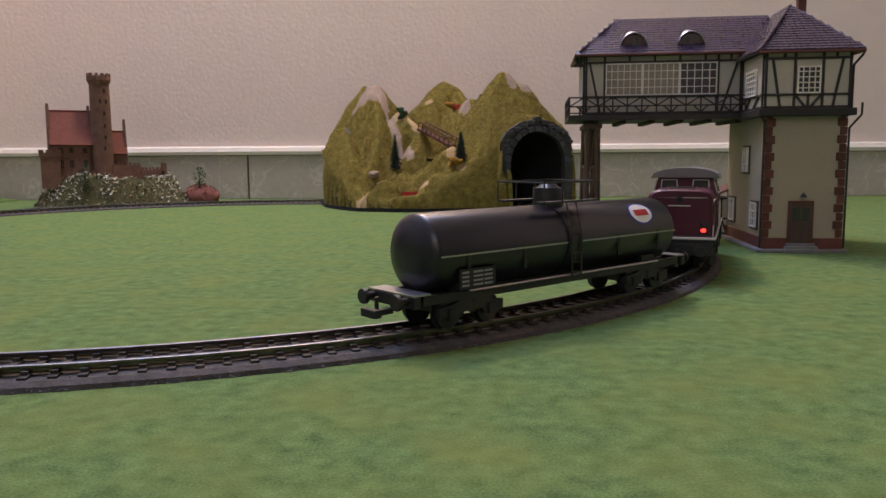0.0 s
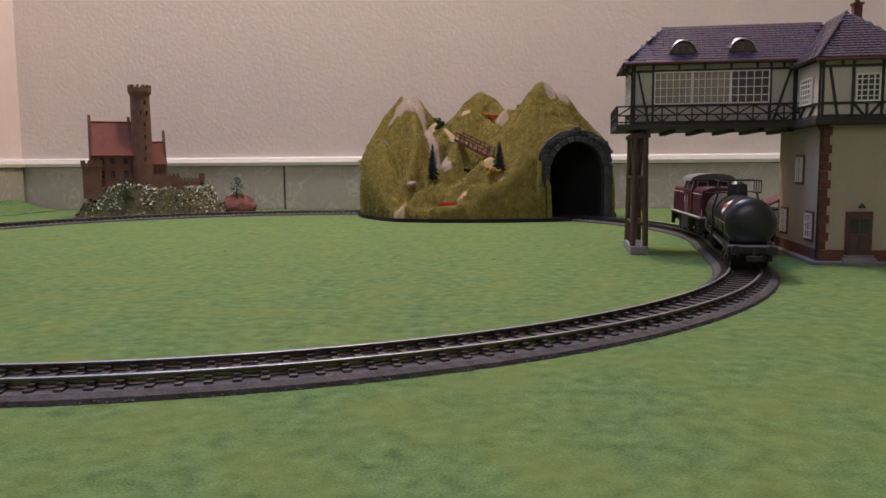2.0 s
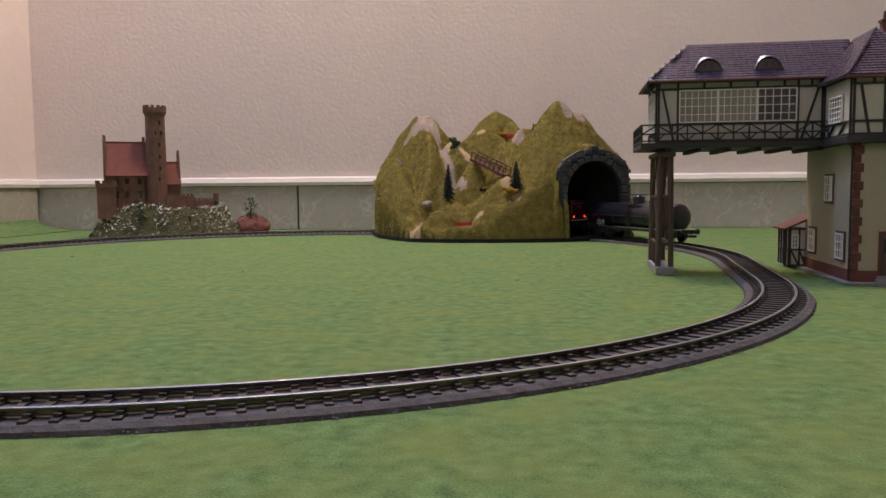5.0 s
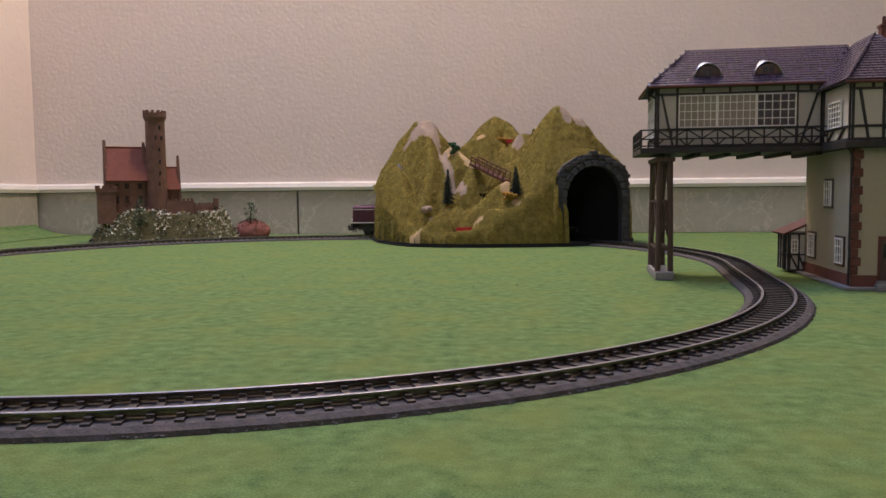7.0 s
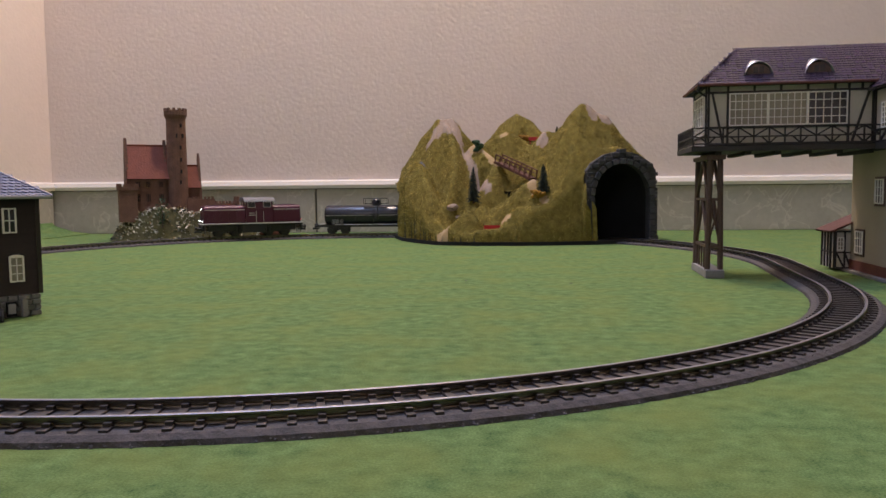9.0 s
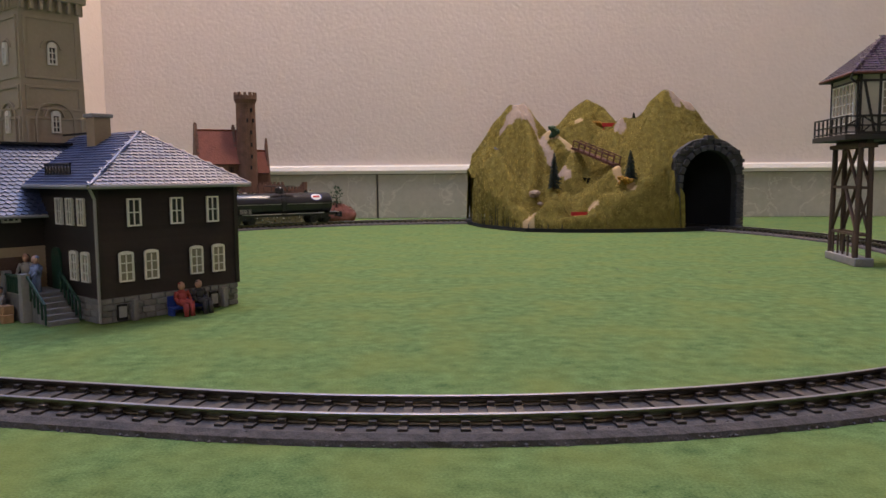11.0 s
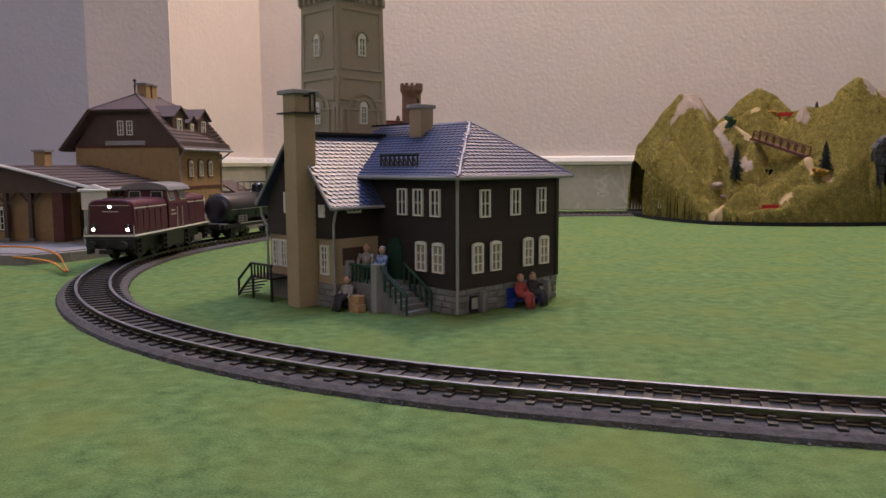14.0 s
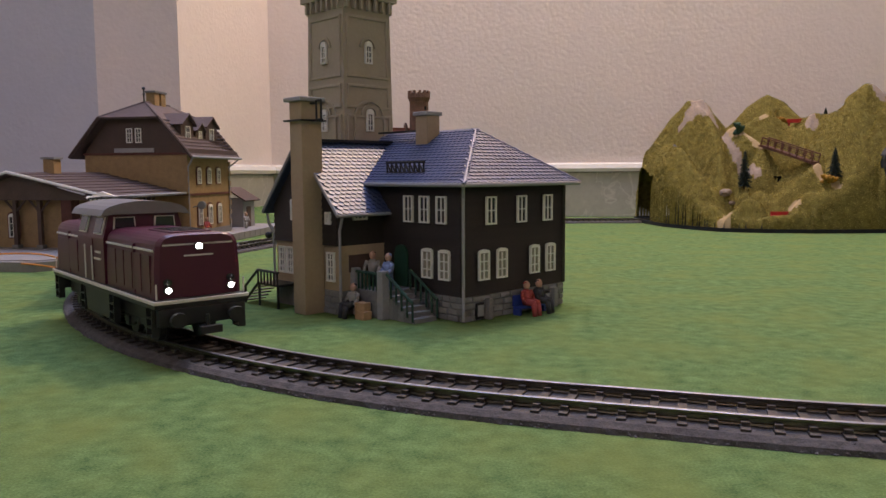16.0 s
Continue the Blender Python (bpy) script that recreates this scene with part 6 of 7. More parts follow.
def figure(name, m, label, top, bottom, seated=False):
    """A small painted figurine in one plain mesh."""
    bm = bmesh.new()
    if seated:
        add_tube(bm, (-0.0014, -0.0058, 0.0), (-0.0014, -0.0050, 0.0052), 0.0010, 0.0012, 8), add_tube(bm, (0.0014, -0.0058, 0.0), (0.0014, -0.0050, 0.0052), 0.0010, 0.0012, 8)
        add_tube(bm, (-0.0014, -0.0054, 0.0052), (-0.0012, 0, 0.0056), 0.0013, 0.0016, 8), add_tube(bm, (0.0014, -0.0054, 0.0052), (0.0012, 0, 0.0056), 0.0013, 0.0016, 8)
        z = 0.0056
    else:
        add_tube(bm, (-0.0012, 0, 0), (-0.0010, 0, 0.0068), 0.0010, 0.0014, 8), add_tube(bm, (0.0012, 0.0006, 0), (0.0010, 0, 0.0068), 0.0010, 0.0014, 8)
        z = 0.0066
    low = len(bm.faces)
    add_tube(bm, (0, 0, z - 0.0006), (0, 0.0002, z + 0.0038), 0.0019, 0.0024, 10)
    add_tube(bm, (0, 0.0002, z + 0.0038), (0, 0.0002, z + 0.0050), 0.0024, 0.0009, 10)
    for side in (-1, 1):
        add_tube(bm, (side * 0.0024, 0, z + 0.0042), (side * 0.0033, -0.0006, z + 0.0018), 0.0009, 0.0008, 6)
        add_tube(bm, (side * 0.0033, -0.0006, z + 0.0018), (side * 0.0030, -0.0022, z - 0.0002), 0.0008, 0.0006, 6)
    mid = len(bm.faces)
    add_blob(bm, (0, 0, z + 0.0066), 0.0016, 1, 0.1, 2, (0.9, 0.95, 1.15))
    end = len(bm.faces)
    add_blob(bm, (0, 0.0003, z + 0.0074), 0.0015, 4, 0.1, 1, (1, 1, 0.7))
    bm.faces.ensure_lookup_table()
    for i, f in enumerate(bm.faces):
        f.material_index = 1 if i < low else 0 if i < mid else 2 if i < end else 1
    bmesh.ops.scale(bm, vec=(1.0, 1.0, 1.0), verts=bm.verts)
    ob = solo(name, bm, top, label, "figurine", "figurines", smooth=True, m=m)
    ob.data.materials.append(M[bottom]), ob.data.materials.append(M["skin"])


figure("figurine", HOUSE @ pose(-0.012, 0.0550, 0.0140, 0, 0, -60) @ Matrix.Scale(1.25, 4), "standing grey-shirted painted figurine on the porch", "cloth_grey", "cloth_dark")
figure("figurine", HOUSE @ pose(-0.013, 0.0410, 0.0140, 0, 0, -100) @ Matrix.Scale(1.25, 4), "standing painted figurine in a blue dress on the porch", "cloth_blue", "cloth_blue")
figure("figurine", HOUSE @ pose(-0.0265, 0.0530, 0.0, 0, 0, -90) @ Matrix.Scale(1.25, 4), "seated painted figurine in dark trousers beside crates", "cloth_grey", "cloth_dark", True)
figure("figurine", HOUSE @ pose(0.0400, -0.0065, 0.0, 0, 0, 0) @ Matrix.Scale(1.25, 4), "seated red-dressed painted figurine on a blue bench", "cloth_red", "cloth_red", True)
figure("figurine", HOUSE @ pose(0.0500, -0.0065, 0.0, 0, 0, 10) @ Matrix.Scale(1.25, 4), "seated dark-suited painted figurine on a blue bench", "cloth_dark", "cloth_dark", True)


def blue_bench():
    t = thing("park_bench", HOUSE @ pose(0.0430, -0.0042, 0), "blue bench against the stone base of the house", "bench")
    part("seat", box(-0.0090, 0.0130, -0.0030, 0.0020, 0.0030, 0.0044, bevel=0.0004), "blue", t)
    part("backrest", box(-0.0090, 0.0130, 0.0014, 0.0024, 0.0044, 0.0100, bevel=0.0004), "blue", t)
    for x in (-0.0080, 0.0120):
        part("leg", box(x - 0.0008, x + 0.0008, -0.0026, 0.0018, 0.0, 0.0030), "blue", t)


blue_bench()
for k, (x, y, z, w) in enumerate(((-0.0275, 0.0440, 0.0, 0.0075), (-0.0270, 0.0450, 0.0042, 0.0065))):
    c = thing("crate", HOUSE @ pose(x, y, z, 0, 0, 8 * k), "small pale wooden crate beside the porch", "crate", "crates by the porch")
    part("body", box(-0.0026, 0.0026, -w / 2, w / 2, 0, 0.0042, bevel=0.0002), "wood_box", c)
    for q in (-0.3, 0.3):
        part("batten", box(-0.0029, 0.0029, q * w - 0.0005, q * w + 0.0005, 0, 0.0042), "wood_box", c)

# ---- castle on its flowery rock ----


def stepped_gable(x, y0, y1, z0, zt, thick, steps=5):
    """A gable wall across y whose edge climbs in steps."""
    ym, half = (y0 + y1) / 2, (y1 - y0) / 2
    pts = [(y0, 0)]
    for k in range(steps):
        z = z0 + (zt - z0) * (k + 1) / steps
        pts += [(ym - half * (1 - k / steps), z), (ym - half * (1 - (k + 1) / (steps + 0.7)), z)]
    return prism([(y0, z0 - 0.05)] + pts[1:] + [(2 * ym - a, b) for a, b in pts[:0:-1]] + [(y1, z0 - 0.05)], x - thick / 2, x + thick / 2, "x")


def crenels(parent, pts, z, h, material, size=0.0030):
    for (ax, ay), (bx, by) in zip(pts, pts[1:]):
        ln = math.hypot(bx - ax, by - ay)
        n = max(1, round(ln / (2 * size)))
        a = math.degrees(math.atan2(by - ay, bx - ax))
        for k in range(n):
            u = (k + 0.5) / n
            part("merlon", box(-size / 2, size / 2, -0.0014, 0.0014, 0, h, pose(ax + (bx - ax) * u, ay + (by - ay) * u, z, 0, 0, a)), material, parent)


def castle():
    t = thing("castle", pose(-0.513, 1.155, 0, 0, 0, 30), "red-brown brick model castle with a tall round tower and stepped gables", "castle")
    tower = part("keep", tube((0, 0, 0.030), (0, 0, 0.182), 0.0150, 0.0138, 24), "castle", t, "tall round brick tower", smooth=False)
    part("keep_crown", tube((0, 0, 0.178), (0, 0, 0.1835), 0.0140, 0.0166, 24), "castle", tower)
    part("keep_parapet", tube((0, 0, 0.1835), (0, 0, 0.1890), 0.0166, 0.0166, 24), "castle", tower)
    ring = [(0.0155 * math.cos(k * math.tau / 12), 0.0155 * math.sin(k * math.tau / 12)) for k in range(13)]
    crenels(tower, ring, 0.1890, 0.0045, "castle", 0.0038)
    for k, (a, z) in enumerate(((-70, 0.165), (-95, 0.150), (-60, 0.150), (-75, 0.133), (-75, 0.115), (-75, 0.098), (-80, 0.082))):
        q = pose(0, 0, z, 0, 0, a + 90)
        part("slit_window", moved(box(-0.0011, 0.0011, -0.0158, -0.0130, 0, 0.0055), q), "dark", tower)
    # great hall
    hx0, hx1, hy0, hy1 = -0.0700, -0.0100, -0.004, 0.034
    hall = part("hall", box(hx0, hx1, hy0, hy1, 0.030, 0.0930), "castle", t, "brick hall")
    hm = (hy0 + hy1) / 2
    part("hall_roof", slab([(hx0, hy0 - 0.004, 0.0900), (hx1 + 0.004, hy0 - 0.004, 0.0900), (hx1 + 0.004, hm, 0.1410), (hx0, hm, 0.1410)], 0.002), "castle_roof", t, "red tiled roof")
    part("hall_roof", slab([(hx1 + 0.004, hy1 + 0.004, 0.0900), (hx0, hy1 + 0.004, 0.0900), (hx0, hm, 0.1410), (hx1 + 0.004, hm, 0.1410)], 0.002), "castle_roof", t)
    part("stepped_gable", stepped_gable(hx0, hy0 - 0.002, hy1 + 0.002, 0.080, 0.1480, 0.0040), "castle", t)
    part("stepped_gable", stepped_gable(hx1 - 0.006, hy0, hy1, 0.080, 0.1450, 0.0036), "castle", t)
    for x in (-0.060, -0.046, -0.028):
        for z, h in ((0.056, 0.0130), (0.077, 0.0100)):
            window(hall, front(x, hy0, z), 0.0078, h, 3, 1, "castle", "dark", t=0.0010)
    part("string_course", box(hx0, hx1, hy0 - 0.0012, hy0, 0.0720, 0.0735), "castle", hall)
    # corner turret
    tr = part("turret", box(-0.0830, -0.0580, -0.0160, 0.0060, 0.028, 0.0740), "castle", t, "square brick turret")
    part("turret_crown", box(-0.0845, -0.0565, -0.0175, 0.0075, 0.0740, 0.0790), "castle", tr)
    crenels(tr, [(-0.0835, -0.0165), (-0.0575, -0.0165), (-0.0575, 0.0065), (-0.0835, 0.0065), (-0.0835, -0.0165)], 0.0790, 0.0040, "castle")
    # chapel wing
    cx0, cx1, cy0, cy1 = 0.0100, 0.0330, 0.004, 0.030
    part("chapel", box(cx0, cx1, cy0, cy1, 0.030, 0.0790), "castle", t)
    cm = (cy0 + cy1) / 2
    part("chapel_roof", slab([(cx0 - 0.004, cy0 - 0.003, 0.0770), (cx1, cy0 - 0.003, 0.0770), (cx1, cm, 0.1120), (cx0 - 0.004, cm, 0.1120)], 0.002), "castle_roof", t, "red tiled roof")
    part("chapel_roof", slab([(cx1, cy1 + 0.003, 0.0770), (cx0 - 0.004, cy1 + 0.003, 0.0770), (cx0 - 0.004, cm, 0.1120), (cx1, cm, 0.1120)], 0.002), "castle_roof", t)
    part("stepped_gable", stepped_gable(cx1, cy0 - 0.001, cy1 + 0.001, 0.072, 0.1200, 0.0036), "castle", t)
    part("gable_turret", tube((cx1, cm, 0.118), (cx1, cm, 0.1290), 0.0026, 0.0016, 8), "castle", t)
    part("hall_turret", tube((hx0, hm, 0.142), (hx0, hm, 0.1500), 0.0026, 0.0018, 8), "castle", t)
    part("hall_turret", tube((hx1 - 0.006, hm, 0.138), (hx1 - 0.006, hm, 0.1480), 0.0026, 0.0018, 8), "castle", t)
    # curtain wall
    for a, b, z in (((0.0100, -0.020), (0.0500, -0.016), 0.0600), ((0.0500, -0.016), (0.0830, -0.004), 0.0530), ((0.0830, -0.004), (0.0860, 0.020), 0.0560), ((-0.050, -0.012), (-0.012, -0.016), 0.050)):
        ln = math.hypot(b[0] - a[0], b[1] - a[1])
        an = math.degrees(math.atan2(b[1] - a[1], b[0] - a[0]))
        w = part("curtain_wall", box(0, ln, -0.002, 0.002, 0.020, z, pose(*a, 0, 0, 0, an)), "castle", t)
        crenels(w, [a, b], z, 0.0034, "castle")
    part("wall_turret", tube((0.0845, -0.004, 0.020), (0.0845, -0.004, 0.0630), 0.0046, 0.0042, 12), "castle", t)


def castle_rock():
    t = thing("castle_rock", pose(-0.507, 1.160, 0, 0, 0, 22), "mossy rock mound strewn with white and ochre flowers", "rock mound")

    def height(x, y):
        d = math.hypot((x - 0.004) / 0.108, (y - 0.004) / 0.055)
        return max(0.0, 0.047 * min(1.0, (1 - d) * 4.5)) * (0.85 + 0.35 * noise.noise(Vector((x * 40, y * 40, 2)))) if d < 1 else 0.0
    bm = bmesh.new()
    n, m = 66, 36
    g = [[bm.verts.new((-0.112 + 0.230 * i / n, -0.058 + 0.122 * j / m, height(-0.112 + 0.230 * i / n, -0.058 + 0.122 * j / m))) for j in range(m + 1)] for i in range(n + 1)]
    for i in range(n):
        for j in range(m):
            q = (g[i][j], g[i + 1][j], g[i + 1][j + 1], g[i][j + 1])
            if max(v.co.z for v in q) > 0:
                bm.faces.new(q)
    bmesh.ops.delete(bm, geom=[v for v in bm.verts if not v.link_faces], context="VERTS")
    part("mound", bm, "moss", t, "mossy olive-brown rock")
    rnd = random.Random(8)
    for name, material, count in (("white_bloom", "foam", 3400), ("moss", "moss", 600), ("ochre_bloom", "path", 500), ("undergrowth", "fir", 500)):
        bm = bmesh.new()
        k = 0
        while k < count:
            x, y = rnd.uniform(-0.11, 0.116), rnd.uniform(-0.056, 0.04)
            z = height(x, y)
            if z <= 0.001 or (name == "white_bloom" and (noise.noise(Vector((x * 35, y * 35, 5))) < -0.05 or z < 0.010) and rnd.random() < 0.8):
                if z <= 0.001:
                    continue
                k += 1
                continue
            r = rnd.uniform(0.0014, 0.0030)
            vs = [bm.verts.new((x + r * rnd.uniform(-1, 1), y + r * rnd.uniform(-1, 1), z + r * rnd.uniform(-0.3, 1.5))) for _ in range(4)]
            for f in ((0, 1, 2), (0, 2, 3), (0, 3, 1), (1, 3, 2)):
                bm.faces.new([vs[i] for i in f])
            k += 1
        tagged(part(name, bm, material, t), kind="stuff")


castle()
castle_rock()


def bush_tree(x, y, z, h, r, label, seed, material="bush"):
    t = thing("shrub", pose(x, y, z), label, "shrub")
    part("stem", tube((0, 0, 0), (0, 0, h * 0.6), 0.0012, 0.0006, 6), "bark", t)
    rnd = random.Random(seed)
    bm = bmesh.new()
    for k in range(150):
        a, u = rnd.uniform(0, math.tau), rnd.random()
        q = r * math.sqrt(rnd.random()) * math.sin(math.pi * (0.15 + 0.8 * u)) ** 0.7
        p = Vector((q * math.cos(a), q * math.sin(a), h * (0.15 + 0.85 * u)))
        s = rnd.uniform(0.0010, 0.0022)
        vs = [bm.verts.new(p + Vector((rnd.uniform(-s, s), rnd.uniform(-s, s), rnd.uniform(-s, s)))) for _ in range(4)]
        for f in ((0, 1, 2), (0, 2, 3), (0, 3, 1), (1, 3, 2)):
            bm.faces.new([vs[i] for i in f])
    part("foliage", bm, material, t)


bush_tree(-0.518, 1.108, 0.020, 0.044, 0.009, "dark green bush in front of the castle tower", 4)
bush_tree(-0.432, 1.175, 0.020, 0.030, 0.005, "dark upright shrub beside the castle wall", 5, "fir")
bush_tree(-0.396, 1.23, 0.022, 0.034, 0.012, "dark green twisted tree on a heather mound", 6)


def heather_mound():
    t = thing("heather_mound", pose(-0.396, 1.215, 0.0), "reddish heather mound with pale rock", "shrub")
    rnd = random.Random(5)
    bm = bmesh.new()
    add_blob(bm, (0.0, 0.02, 0.006), 0.022, 3, 0.3, 3, (1.3, 0.7, 0.95))
    core = part("mound", bm, "heather", t, smooth=True)
    for v in core.data.vertices:
        v.co.z = max(v.co.z, 0.0)
    for name, material, count in (("heather", "heather", 500), ("pale_bloom", "foam", 90)):
        bm = bmesh.new()
        for k in range(count):
            a, e = rnd.uniform(0, math.tau), rnd.uniform(0.0, 1.4)
            p = Vector((0.029 * math.cos(a) * math.cos(e), 0.02 + 0.0155 * math.sin(a) * math.cos(e), 0.006 + 0.022 * math.sin(e)))
            if name == "pale_bloom" and abs(p.x) < 0.014:
                continue
            s = rnd.uniform(0.001, 0.002)
            vs = [bm.verts.new(p + Vector((rnd.uniform(-s, s), rnd.uniform(-s, s), rnd.uniform(-s * 0.2, s * 1.5)))) for _ in range(4)]
            for f in ((0, 1, 2), (0, 2, 3), (0, 3, 1), (1, 3, 2)):
                bm.faces.new([vs[i] for i in f])
        tagged(part(name, bm, material, t), kind="stuff")


heather_mound()

# ---- station ----
PZ = 0.0085


def platform():
    t = tagged(new("station_platform"), "grey station platform with a paved edge beside the track", "platform")
    outline = [(-0.662, 1.00), (-0.664, 0.62), (-0.680, 0.575), (-0.700, 0.550), (-0.80, 0.545), (-1.14, 0.545), (-1.14, 1.00)]
    part("slab", prism(outline, 0.0, PZ - 0.001, "z"), "concrete", t, "grey concrete slab")
    for k in range(24):
        y = 0.622 + 0.0156 * k
        part("edge_stone", box(-0.6695, -0.6615, y, y + 0.0150, 0.0004, PZ, bevel=0.0004), "concrete", t)
    part("surface", prism([(-0.6697, 0.999), (-0.6697, 0.62), (-0.684, 0.580), (-0.703, 0.556), (-1.13, 0.556), (-1.13, 0.999)], PZ - 0.001, PZ - 0.0002, "z"), "concrete", t)


def arched_window(parent, m, w=0.0078, h=0.0145):
    s = part("surround", moved(prism([(-0.0018, -0.001), (w + 0.0018, -0.001)] + [(w / 2 + (w / 2 + 0.0018) * math.cos(math.pi * k / 8), h + (w / 2 + 0.0014) * math.sin(math.pi * k / 8) * 0.8) for k in range(9)], -0.0009, 0, "y"), m), "quoin", parent, "red brick arched surround")
    window(s, m @ front(0, -0.0008, 0), w, h, 2, 3, "white", "glass", arch=0.0028)


def station():
    t = thing("station_building", pose(-0.686, 0.772, PZ - 0.001), "ochre brick station with brown half-hipped roof and dormers", "station")
    # own frame: x = 0 is the track side, y runs along the track
    W, L, E = 0.114, 0.100, 0.0880
    wall = part("brick_wall", box(-W, 0, 0, L, 0, E), "ochre", t, "ochre brick wall")
    for z in (0.044, 0.0865):
        part("string_course", box(-W - 0.0012, 0.0012, -0.0012, L + 0.0012, z, z + 0.0022), "quoin", wall)
    part("plinth", box(-W - 0.001, 0.001, -0.001, L + 0.001, 0, 0.007), "granite", wall)
    for k in range(3):
        arched_window(wall, facing_east(0, 0.0200 + 0.0235 * k, 0.0560))
    for k in range(3):
        arched_window(wall, facing_east(0, 0.0200 + 0.0235 * k, 0.0120), 0.0085, 0.0190)
    for z in range(7):
        for y in (0.0, L):
            part("quoin_block", box(-0.004, 0.0012, y - 0.0012, y + 0.004, 0.009 + 0.0110 * z, 0.0145 + 0.0110 * z, bevel=0.0003), "ochre", wall)
    # half-hipped roof, ridge along y
    R2, o, xm = 0.1430, 0.0110, -W / 2
    hz, hx = 0.1250, 0.0240
    gable = part("gable", prism([(-W, E), (0, E), (-hx - 0.004, hz), (-W + hx + 0.004, hz)], 0.0, 0.002, "y"), "brown", t, "dark boarded gable")
    part("gable", prism([(-W, E), (0, E), (-hx - 0.004, hz), (-W + hx + 0.004, hz)], L - 0.002, L, "y"), "brown", t)
    for x in (-0.0655, -0.0555):
        window(gable, front(x, -0.0002, 0.0990), 0.0068, 0.0150, 2, 3, "white", "glass")
    part("sign_board", box(-0.0790, -0.0350, -0.0022, -0.0008, 0.0890, 0.0935), "gutter", gable, "pale blank name board")
    e = E - 0.004
    y0, y1 = -o, L + o
    ra, rb = (xm, 0.024, R2), (xm, L - 0.024, R2)
    east = [(o, y0, e), (o, y1, e), (-hx, y1, hz), rb, ra, (-hx, y0, hz)]
    west = [(-W - o, y1, e), (-W - o, y0, e), (-W + hx, y0, hz), ra, rb, (-W + hx, y1, hz)]
    roof = part("roof", slab(east, 0.0022), "st_roof", t, "brown tiled half-hipped roof")
    part("roof_side", slab(west, 0.0022), "st_roof", roof)
    part("half_hip", slab([(-W + hx, y0, hz), (-hx, y0, hz), ra], 0.0022), "st_roof", roof)
    part("half_hip", slab([(-hx, y1, hz), (-W + hx, y1, hz), rb], 0.0022), "st_roof", roof)
    for a, b in ((ra, rb), ((-hx, y0, hz), ra), ((-W + hx, y0, hz), ra)):
        part("ridge", tube(a, b, 0.0013, n=6), "st_roof", roof)
    for a, b in (((o, y0, e), (-hx, y0, hz)), ((-W - o, y0, e), (-W + hx, y0, hz))):
        part("verge", tube(a, b, 0.0014, n=6), "brown", roof)
    # courses on the track-side slope
    for k in range(11):
        u = k / 11
        z = e + (hz - e) * u
        x = o + (-hx - o) * u
        part("tile_course", box(x - 0.0022, x + 0.0002, y0, y1, z + 0.0002, z + 0.0012), "st_roof", roof)
    part("gutter", tube((o, y0, e), (o, y1, e), 0.0014, n=8), "gutter", t)
    part("gutter_band", box(o - 0.010, o - 0.004, y0, y1, e + 0.004, e + 0.0075), "st_roof", t)
    for y, s in ((0.018, 1.35), (0.046, 0.95), (0.074, 1.35)):
        d = part("dormer", prism([(y - 0.0100 * s, 0.0940), (y + 0.0100 * s, 0.0940), (y + 0.0100 * s, 0.1010 + 0.0140 * s), (y, 0.1010 + 0.0205 * s), (y - 0.0100 * s, 0.1010 + 0.0140 * s)], -0.044, -0.0075, "x"), "brown", t)
        zt = 0.1015 + 0.0205 * s
        for q in (-1, 1):
            part("dormer_roof", slab([(-0.004, y + q * 0.0125 * s, 0.1010 + 0.0125 * s), (-0.046, y + q * 0.0125 * s, 0.1010 + 0.0125 * s), (-0.046, y, zt + 0.001), (-0.004, y, zt + 0.001)], 0.0014), "st_roof", d)
        window(d, facing_east(-0.0075, y - 0.0035 * s, 0.1030), 0.0070 * s, 0.0100 * s, 2, 2, "white", "glass")
    for y in (0.040, 0.054):
        ch = part("chimney", box(xm - 0.005, xm + 0.005, y - 0.005, y + 0.005, 0.130, 0.1540, bevel=0.0004), "ochre", t, "ochre brick chimney")
        part("chimney_cap", box(xm - 0.0062, xm + 0.0062, y - 0.0062, y + 0.0062, 0.1540, 0.1560), "granite", ch)
    bm = bmesh.new()
    add_tube(bm, (xm, 0.022, R2), (xm, 0.022, R2 + 0.0130), 0.0008), add_blob(bm, (xm, 0.022, R2 + 0.008), 0.0016), add_blob(bm, (xm, 0.022, R2 + 0.014), 0.0020)
    part("finial", bm, "timber", t)
    for y in (y0 + 0.004, y1 - 0.004):
        bm = bmesh.new()
        add_path(bm, [(o, y, e), (0.001, min(max(y, 0), L), e - 0.010), (0.001, min(max(y, 0), L), 0.002)], 0.0009)
        part("downpipe", bm, "gutter", t)
    bm = bmesh.new()
    add_path(bm, [(0, 0.010, 0.032), (0.010, 0.010, 0.034)], 0.0007)
    add_tube(bm, (0.010, 0.0085, 0.034), (0.010, 0.0115, 0.034), 0.0042, n=16)
    part("clock", bm, "granite", t)


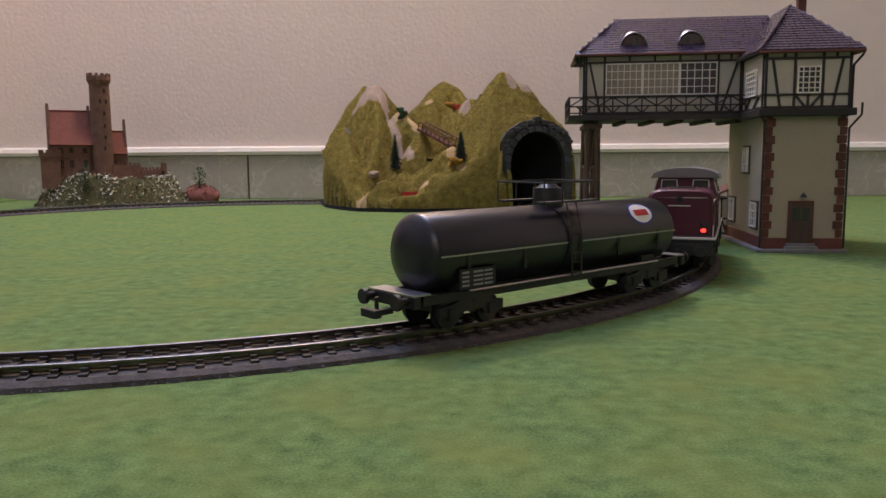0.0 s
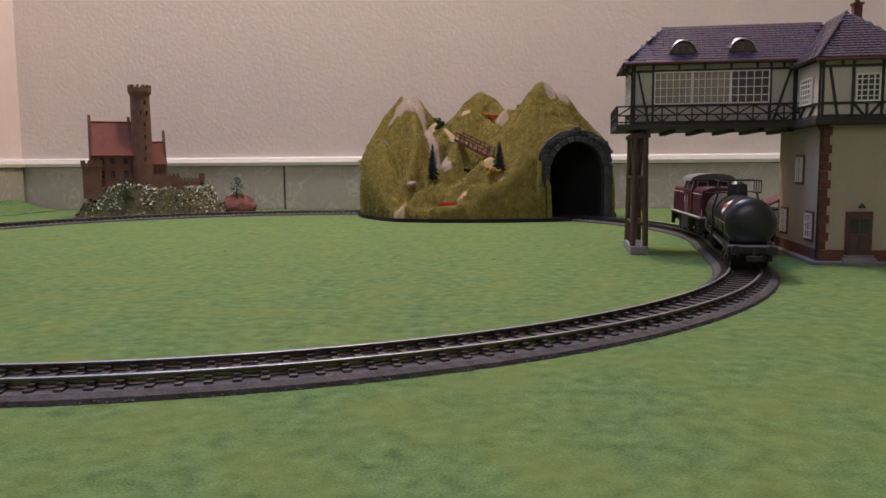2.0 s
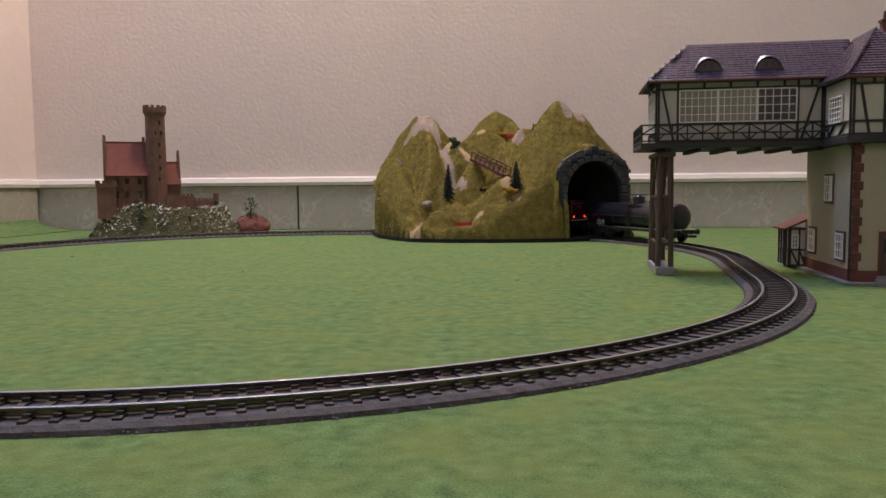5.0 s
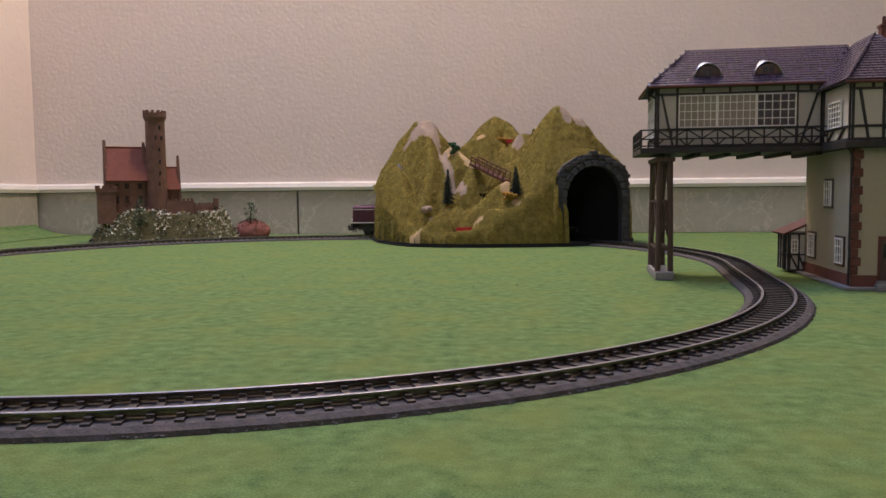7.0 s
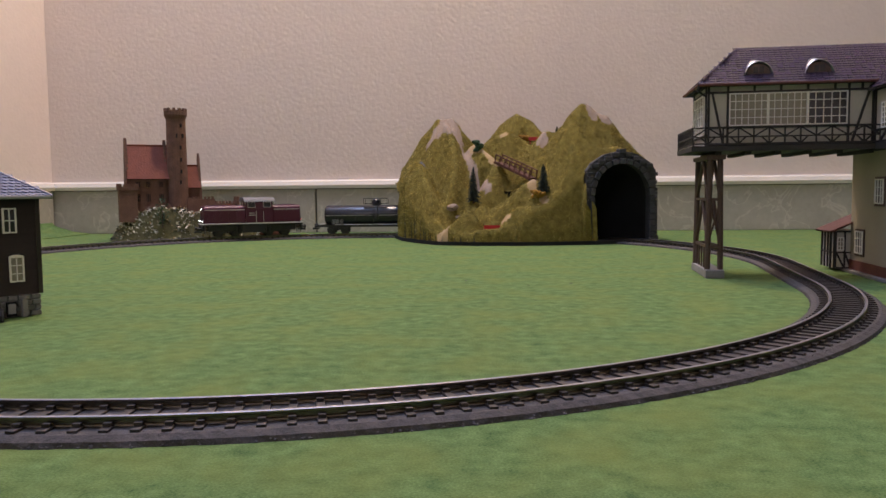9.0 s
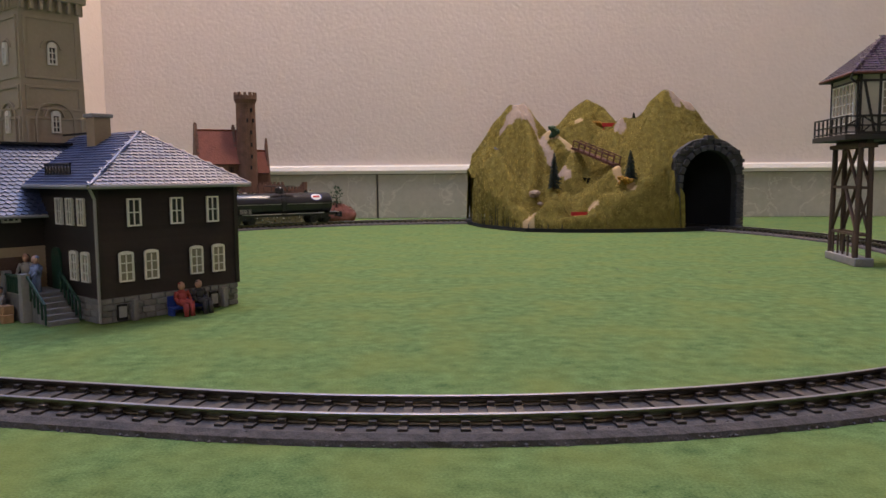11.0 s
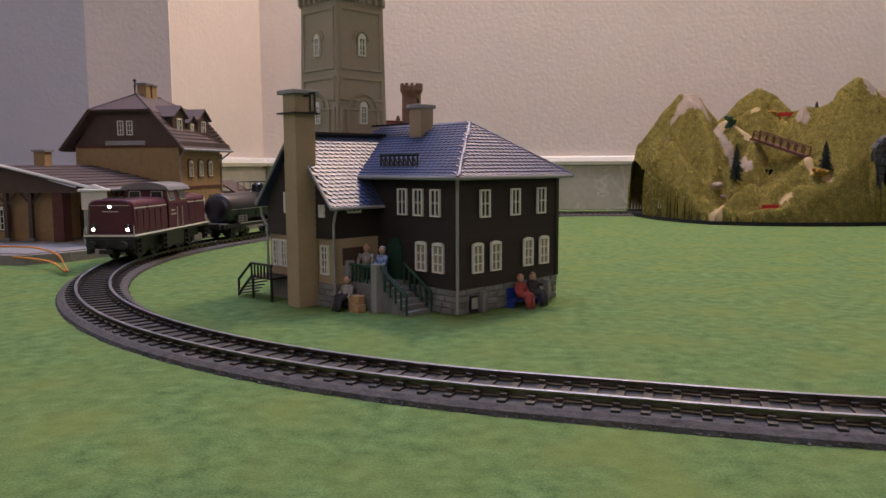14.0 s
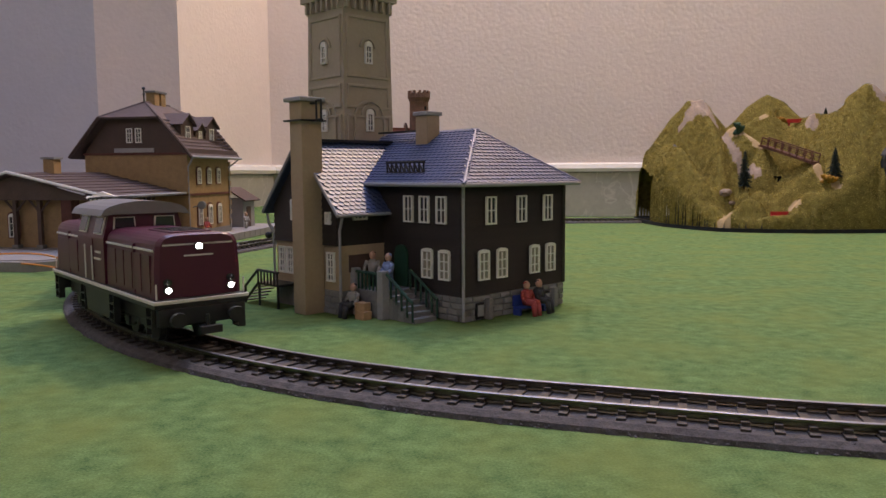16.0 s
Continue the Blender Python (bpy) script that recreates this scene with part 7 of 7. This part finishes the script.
def waiting_hall():
    t = thing("waiting_hall", pose(-0.702, 0.645, PZ - 0.001), "low open waiting hall with brown tiled roof and timber posts", "shelter")
    W, L = 0.150, 0.127
    part("back_wall", box(-W, -0.045, 0.010, L, 0, 0.045), "ochre", t, "ochre brick back wall")
    e, r, xm, o = 0.0470, 0.0690, -0.082, 0.014
    east = [(o, -0.012, e), (o, L, e), (xm, L, r), (xm, -0.012, r)]
    west = [(-W - o, L, e), (-W - o, -0.012, e), (xm, -0.012, r), (xm, L, r)]
    roof = part("roof", slab(east, 0.0020), "st_roof", t, "brown tiled roof")
    part("roof_side", slab(west, 0.0020), "st_roof", roof)
    for k in range(9):
        u = k / 9
        part("tile_course", box(o + (xm - o) * u - 0.0024, o + (xm - o) * u, -0.012, L, e + (r - e) * u + 0.0001, e + (r - e) * u + 0.0010), "st_roof", roof)
    part("gable_boarding", prism([(-W + 0.002, e - 0.003), (-0.002, e - 0.003), (xm, r - 0.003)], -0.002, 0.0, "y"), "brown", t, "dark boarded gable")
    for side in (east, west):
        part("verge", tube(side[0] if side is east else side[1], side[3] if side is east else side[2], 0.0014, n=6), "stripe", roof)
    part("gutter", tube((o, -0.012, e), (o, L, e), 0.0013, n=8), "gutter", t)
    for x, y in ((-0.004, 0.002), (-0.004, 0.044), (-0.004, 0.086), (-0.062, 0.002), (-0.086, 0.002), (-0.118, 0.002)):
        p = part("post", box(x - 0.0018, x + 0.0018, y - 0.0018, y + 0.0018, 0.003, e - 0.002), "brown", t)
        part("post_foot", box(x - 0.0030, x + 0.0030, y - 0.0030, y + 0.0030, 0, 0.004), "granite", p)
        for s in (-1, 1):
            part("brace", tube((x, y, e - 0.014), (x + (0.010 * s if y < 0.01 and x < -0.01 else 0), y + (0 if y < 0.01 and x < -0.01 else 0.010 * s), e - 0.003), 0.0010, n=6), "brown", p)
    for y in (0.048, 0.066):
        part("dark_door", box(-0.0455, -0.0440, y, y + 0.012, 0.0, 0.030), "brown", t)
    arched_window(t, front(-0.098, 0.0095, 0.010), 0.0085, 0.0190)
    part("name_board", box(-0.0060, -0.0048, 0.052, 0.078, 0.0330, 0.0380), "gutter", t, "grey blank station name board")
    part("link_wall", box(-0.040, -0.030, 0.0, 0.012, 0, 0.044), "quoin", t)
    ch = part("chimney", box(-0.084, -0.073, 0.040, 0.051, 0.060, 0.0810, bevel=0.0004), "ochre", t)
    part("chimney_cap", box(-0.0855, -0.0715, 0.0385, 0.0525, 0.0810, 0.0830), "granite", ch)


def advertising_pillar():
    t = thing("advertising_pillar", pose(-0.692, 0.630, PZ - 0.001, 0, 0, 30), "grey-green square kiosk pillar with a cap on the platform", "kiosk")
    part("base", box(-0.0095, 0.0095, -0.0095, 0.0095, 0, 0.0150, bevel=0.0006), "kiosk", t)
    part("shaft", box(-0.0085, 0.0085, -0.0085, 0.0085, 0.0150, 0.0310, bevel=0.0004), "kiosk", t)
    part("head", box(-0.0098, 0.0098, -0.0098, 0.0098, 0.0310, 0.0460, bevel=0.0005), "white", t, "pale upper panel")
    part("cap", box(-0.0125, 0.0125, -0.0125, 0.0125, 0.0460, 0.0480, bevel=0.0006), "white", t)
    bm = bmesh.new()
    add_prism(bm, [(-0.010, 0.0480), (0.010, 0.0480), (0.0, 0.0520)], -0.010, 0.010, "y")
    part("cap_roof", bm, "white", t)


def small_shed():
    t = thing("goods_shed", pose(-0.692, 0.925, PZ - 0.001), "small grey shed with dark roof beside the station", "shed")
    part("wall", box(-0.040, 0.0, 0, 0.035, 0, 0.036), "gutter", t)
    part("roof", slab([(0.006, -0.006, 0.034), (0.006, 0.041, 0.034), (-0.020, 0.041, 0.050), (-0.020, -0.006, 0.050)], 0.0018), "brown", t)
    part("roof", slab([(-0.046, 0.041, 0.034), (-0.046, -0.006, 0.034), (-0.020, -0.006, 0.050), (-0.020, 0.041, 0.050)], 0.0018), "brown", t)
    part("door", box(-0.0002, 0.0008, 0.010, 0.022, 0.0, 0.026), "brown", t)


platform()
station()
waiting_hall()
advertising_pillar()
small_shed()
figure("figurine", pose(-0.682, 0.735, PZ, 0, 0, 60) @ Matrix.Scale(1.35, 4), "standing tan-coated painted figurine on the platform", "cloth_tan", "cloth_tan")
figure("figurine", pose(-0.680, 0.800, PZ, 0, 0, 80) @ Matrix.Scale(1.3, 4), "standing red-coated painted figurine on the platform", "cloth_red", "cloth_grey")
figure("figurine", pose(-0.680, 0.905, PZ, 0, 0, 80) @ Matrix.Scale(1.3, 4), "standing pale painted figurine on the platform", "cloth_grey", "cloth_grey")

# ---- feed wires ----
for k, dy in enumerate((0.0, 0.007)):
    cu = bpy.data.curves.new("wire", "CURVE")
    cu.dimensions, cu.bevel_depth, cu.bevel_resolution = "3D", 0.0007, 2
    sp = cu.splines.new("BEZIER")
    pts = [(-0.632, 0.500 - dy * 0.3, 0.003), (-0.672, 0.540 - dy, 0.006 + 0.006 * (1 - k)), (-0.745, 0.565 - dy * 1.5, 0.012 - 0.006 * k), (-0.86, 0.54 - dy * 2, 0.004)]
    sp.bezier_points.add(len(pts) - 1)
    for bp, p in zip(sp.bezier_points, pts):
        bp.co = p
        bp.handle_left_type = bp.handle_right_type = "AUTO"
    cu.materials.append(M["wire"])
    tagged(new("wire", cu), "thin orange feed wire running from the track", "wire", "feed wires")


def motions():
    times = [0.2 * k for k in range(81)]
    walk(LOCO, [(t, riding(run_at(t), 0.0355)) for t in times])
    walk(WAGON, [(t, riding(run_at(t) - GAP, 0.0560)) for t in times])


motions()
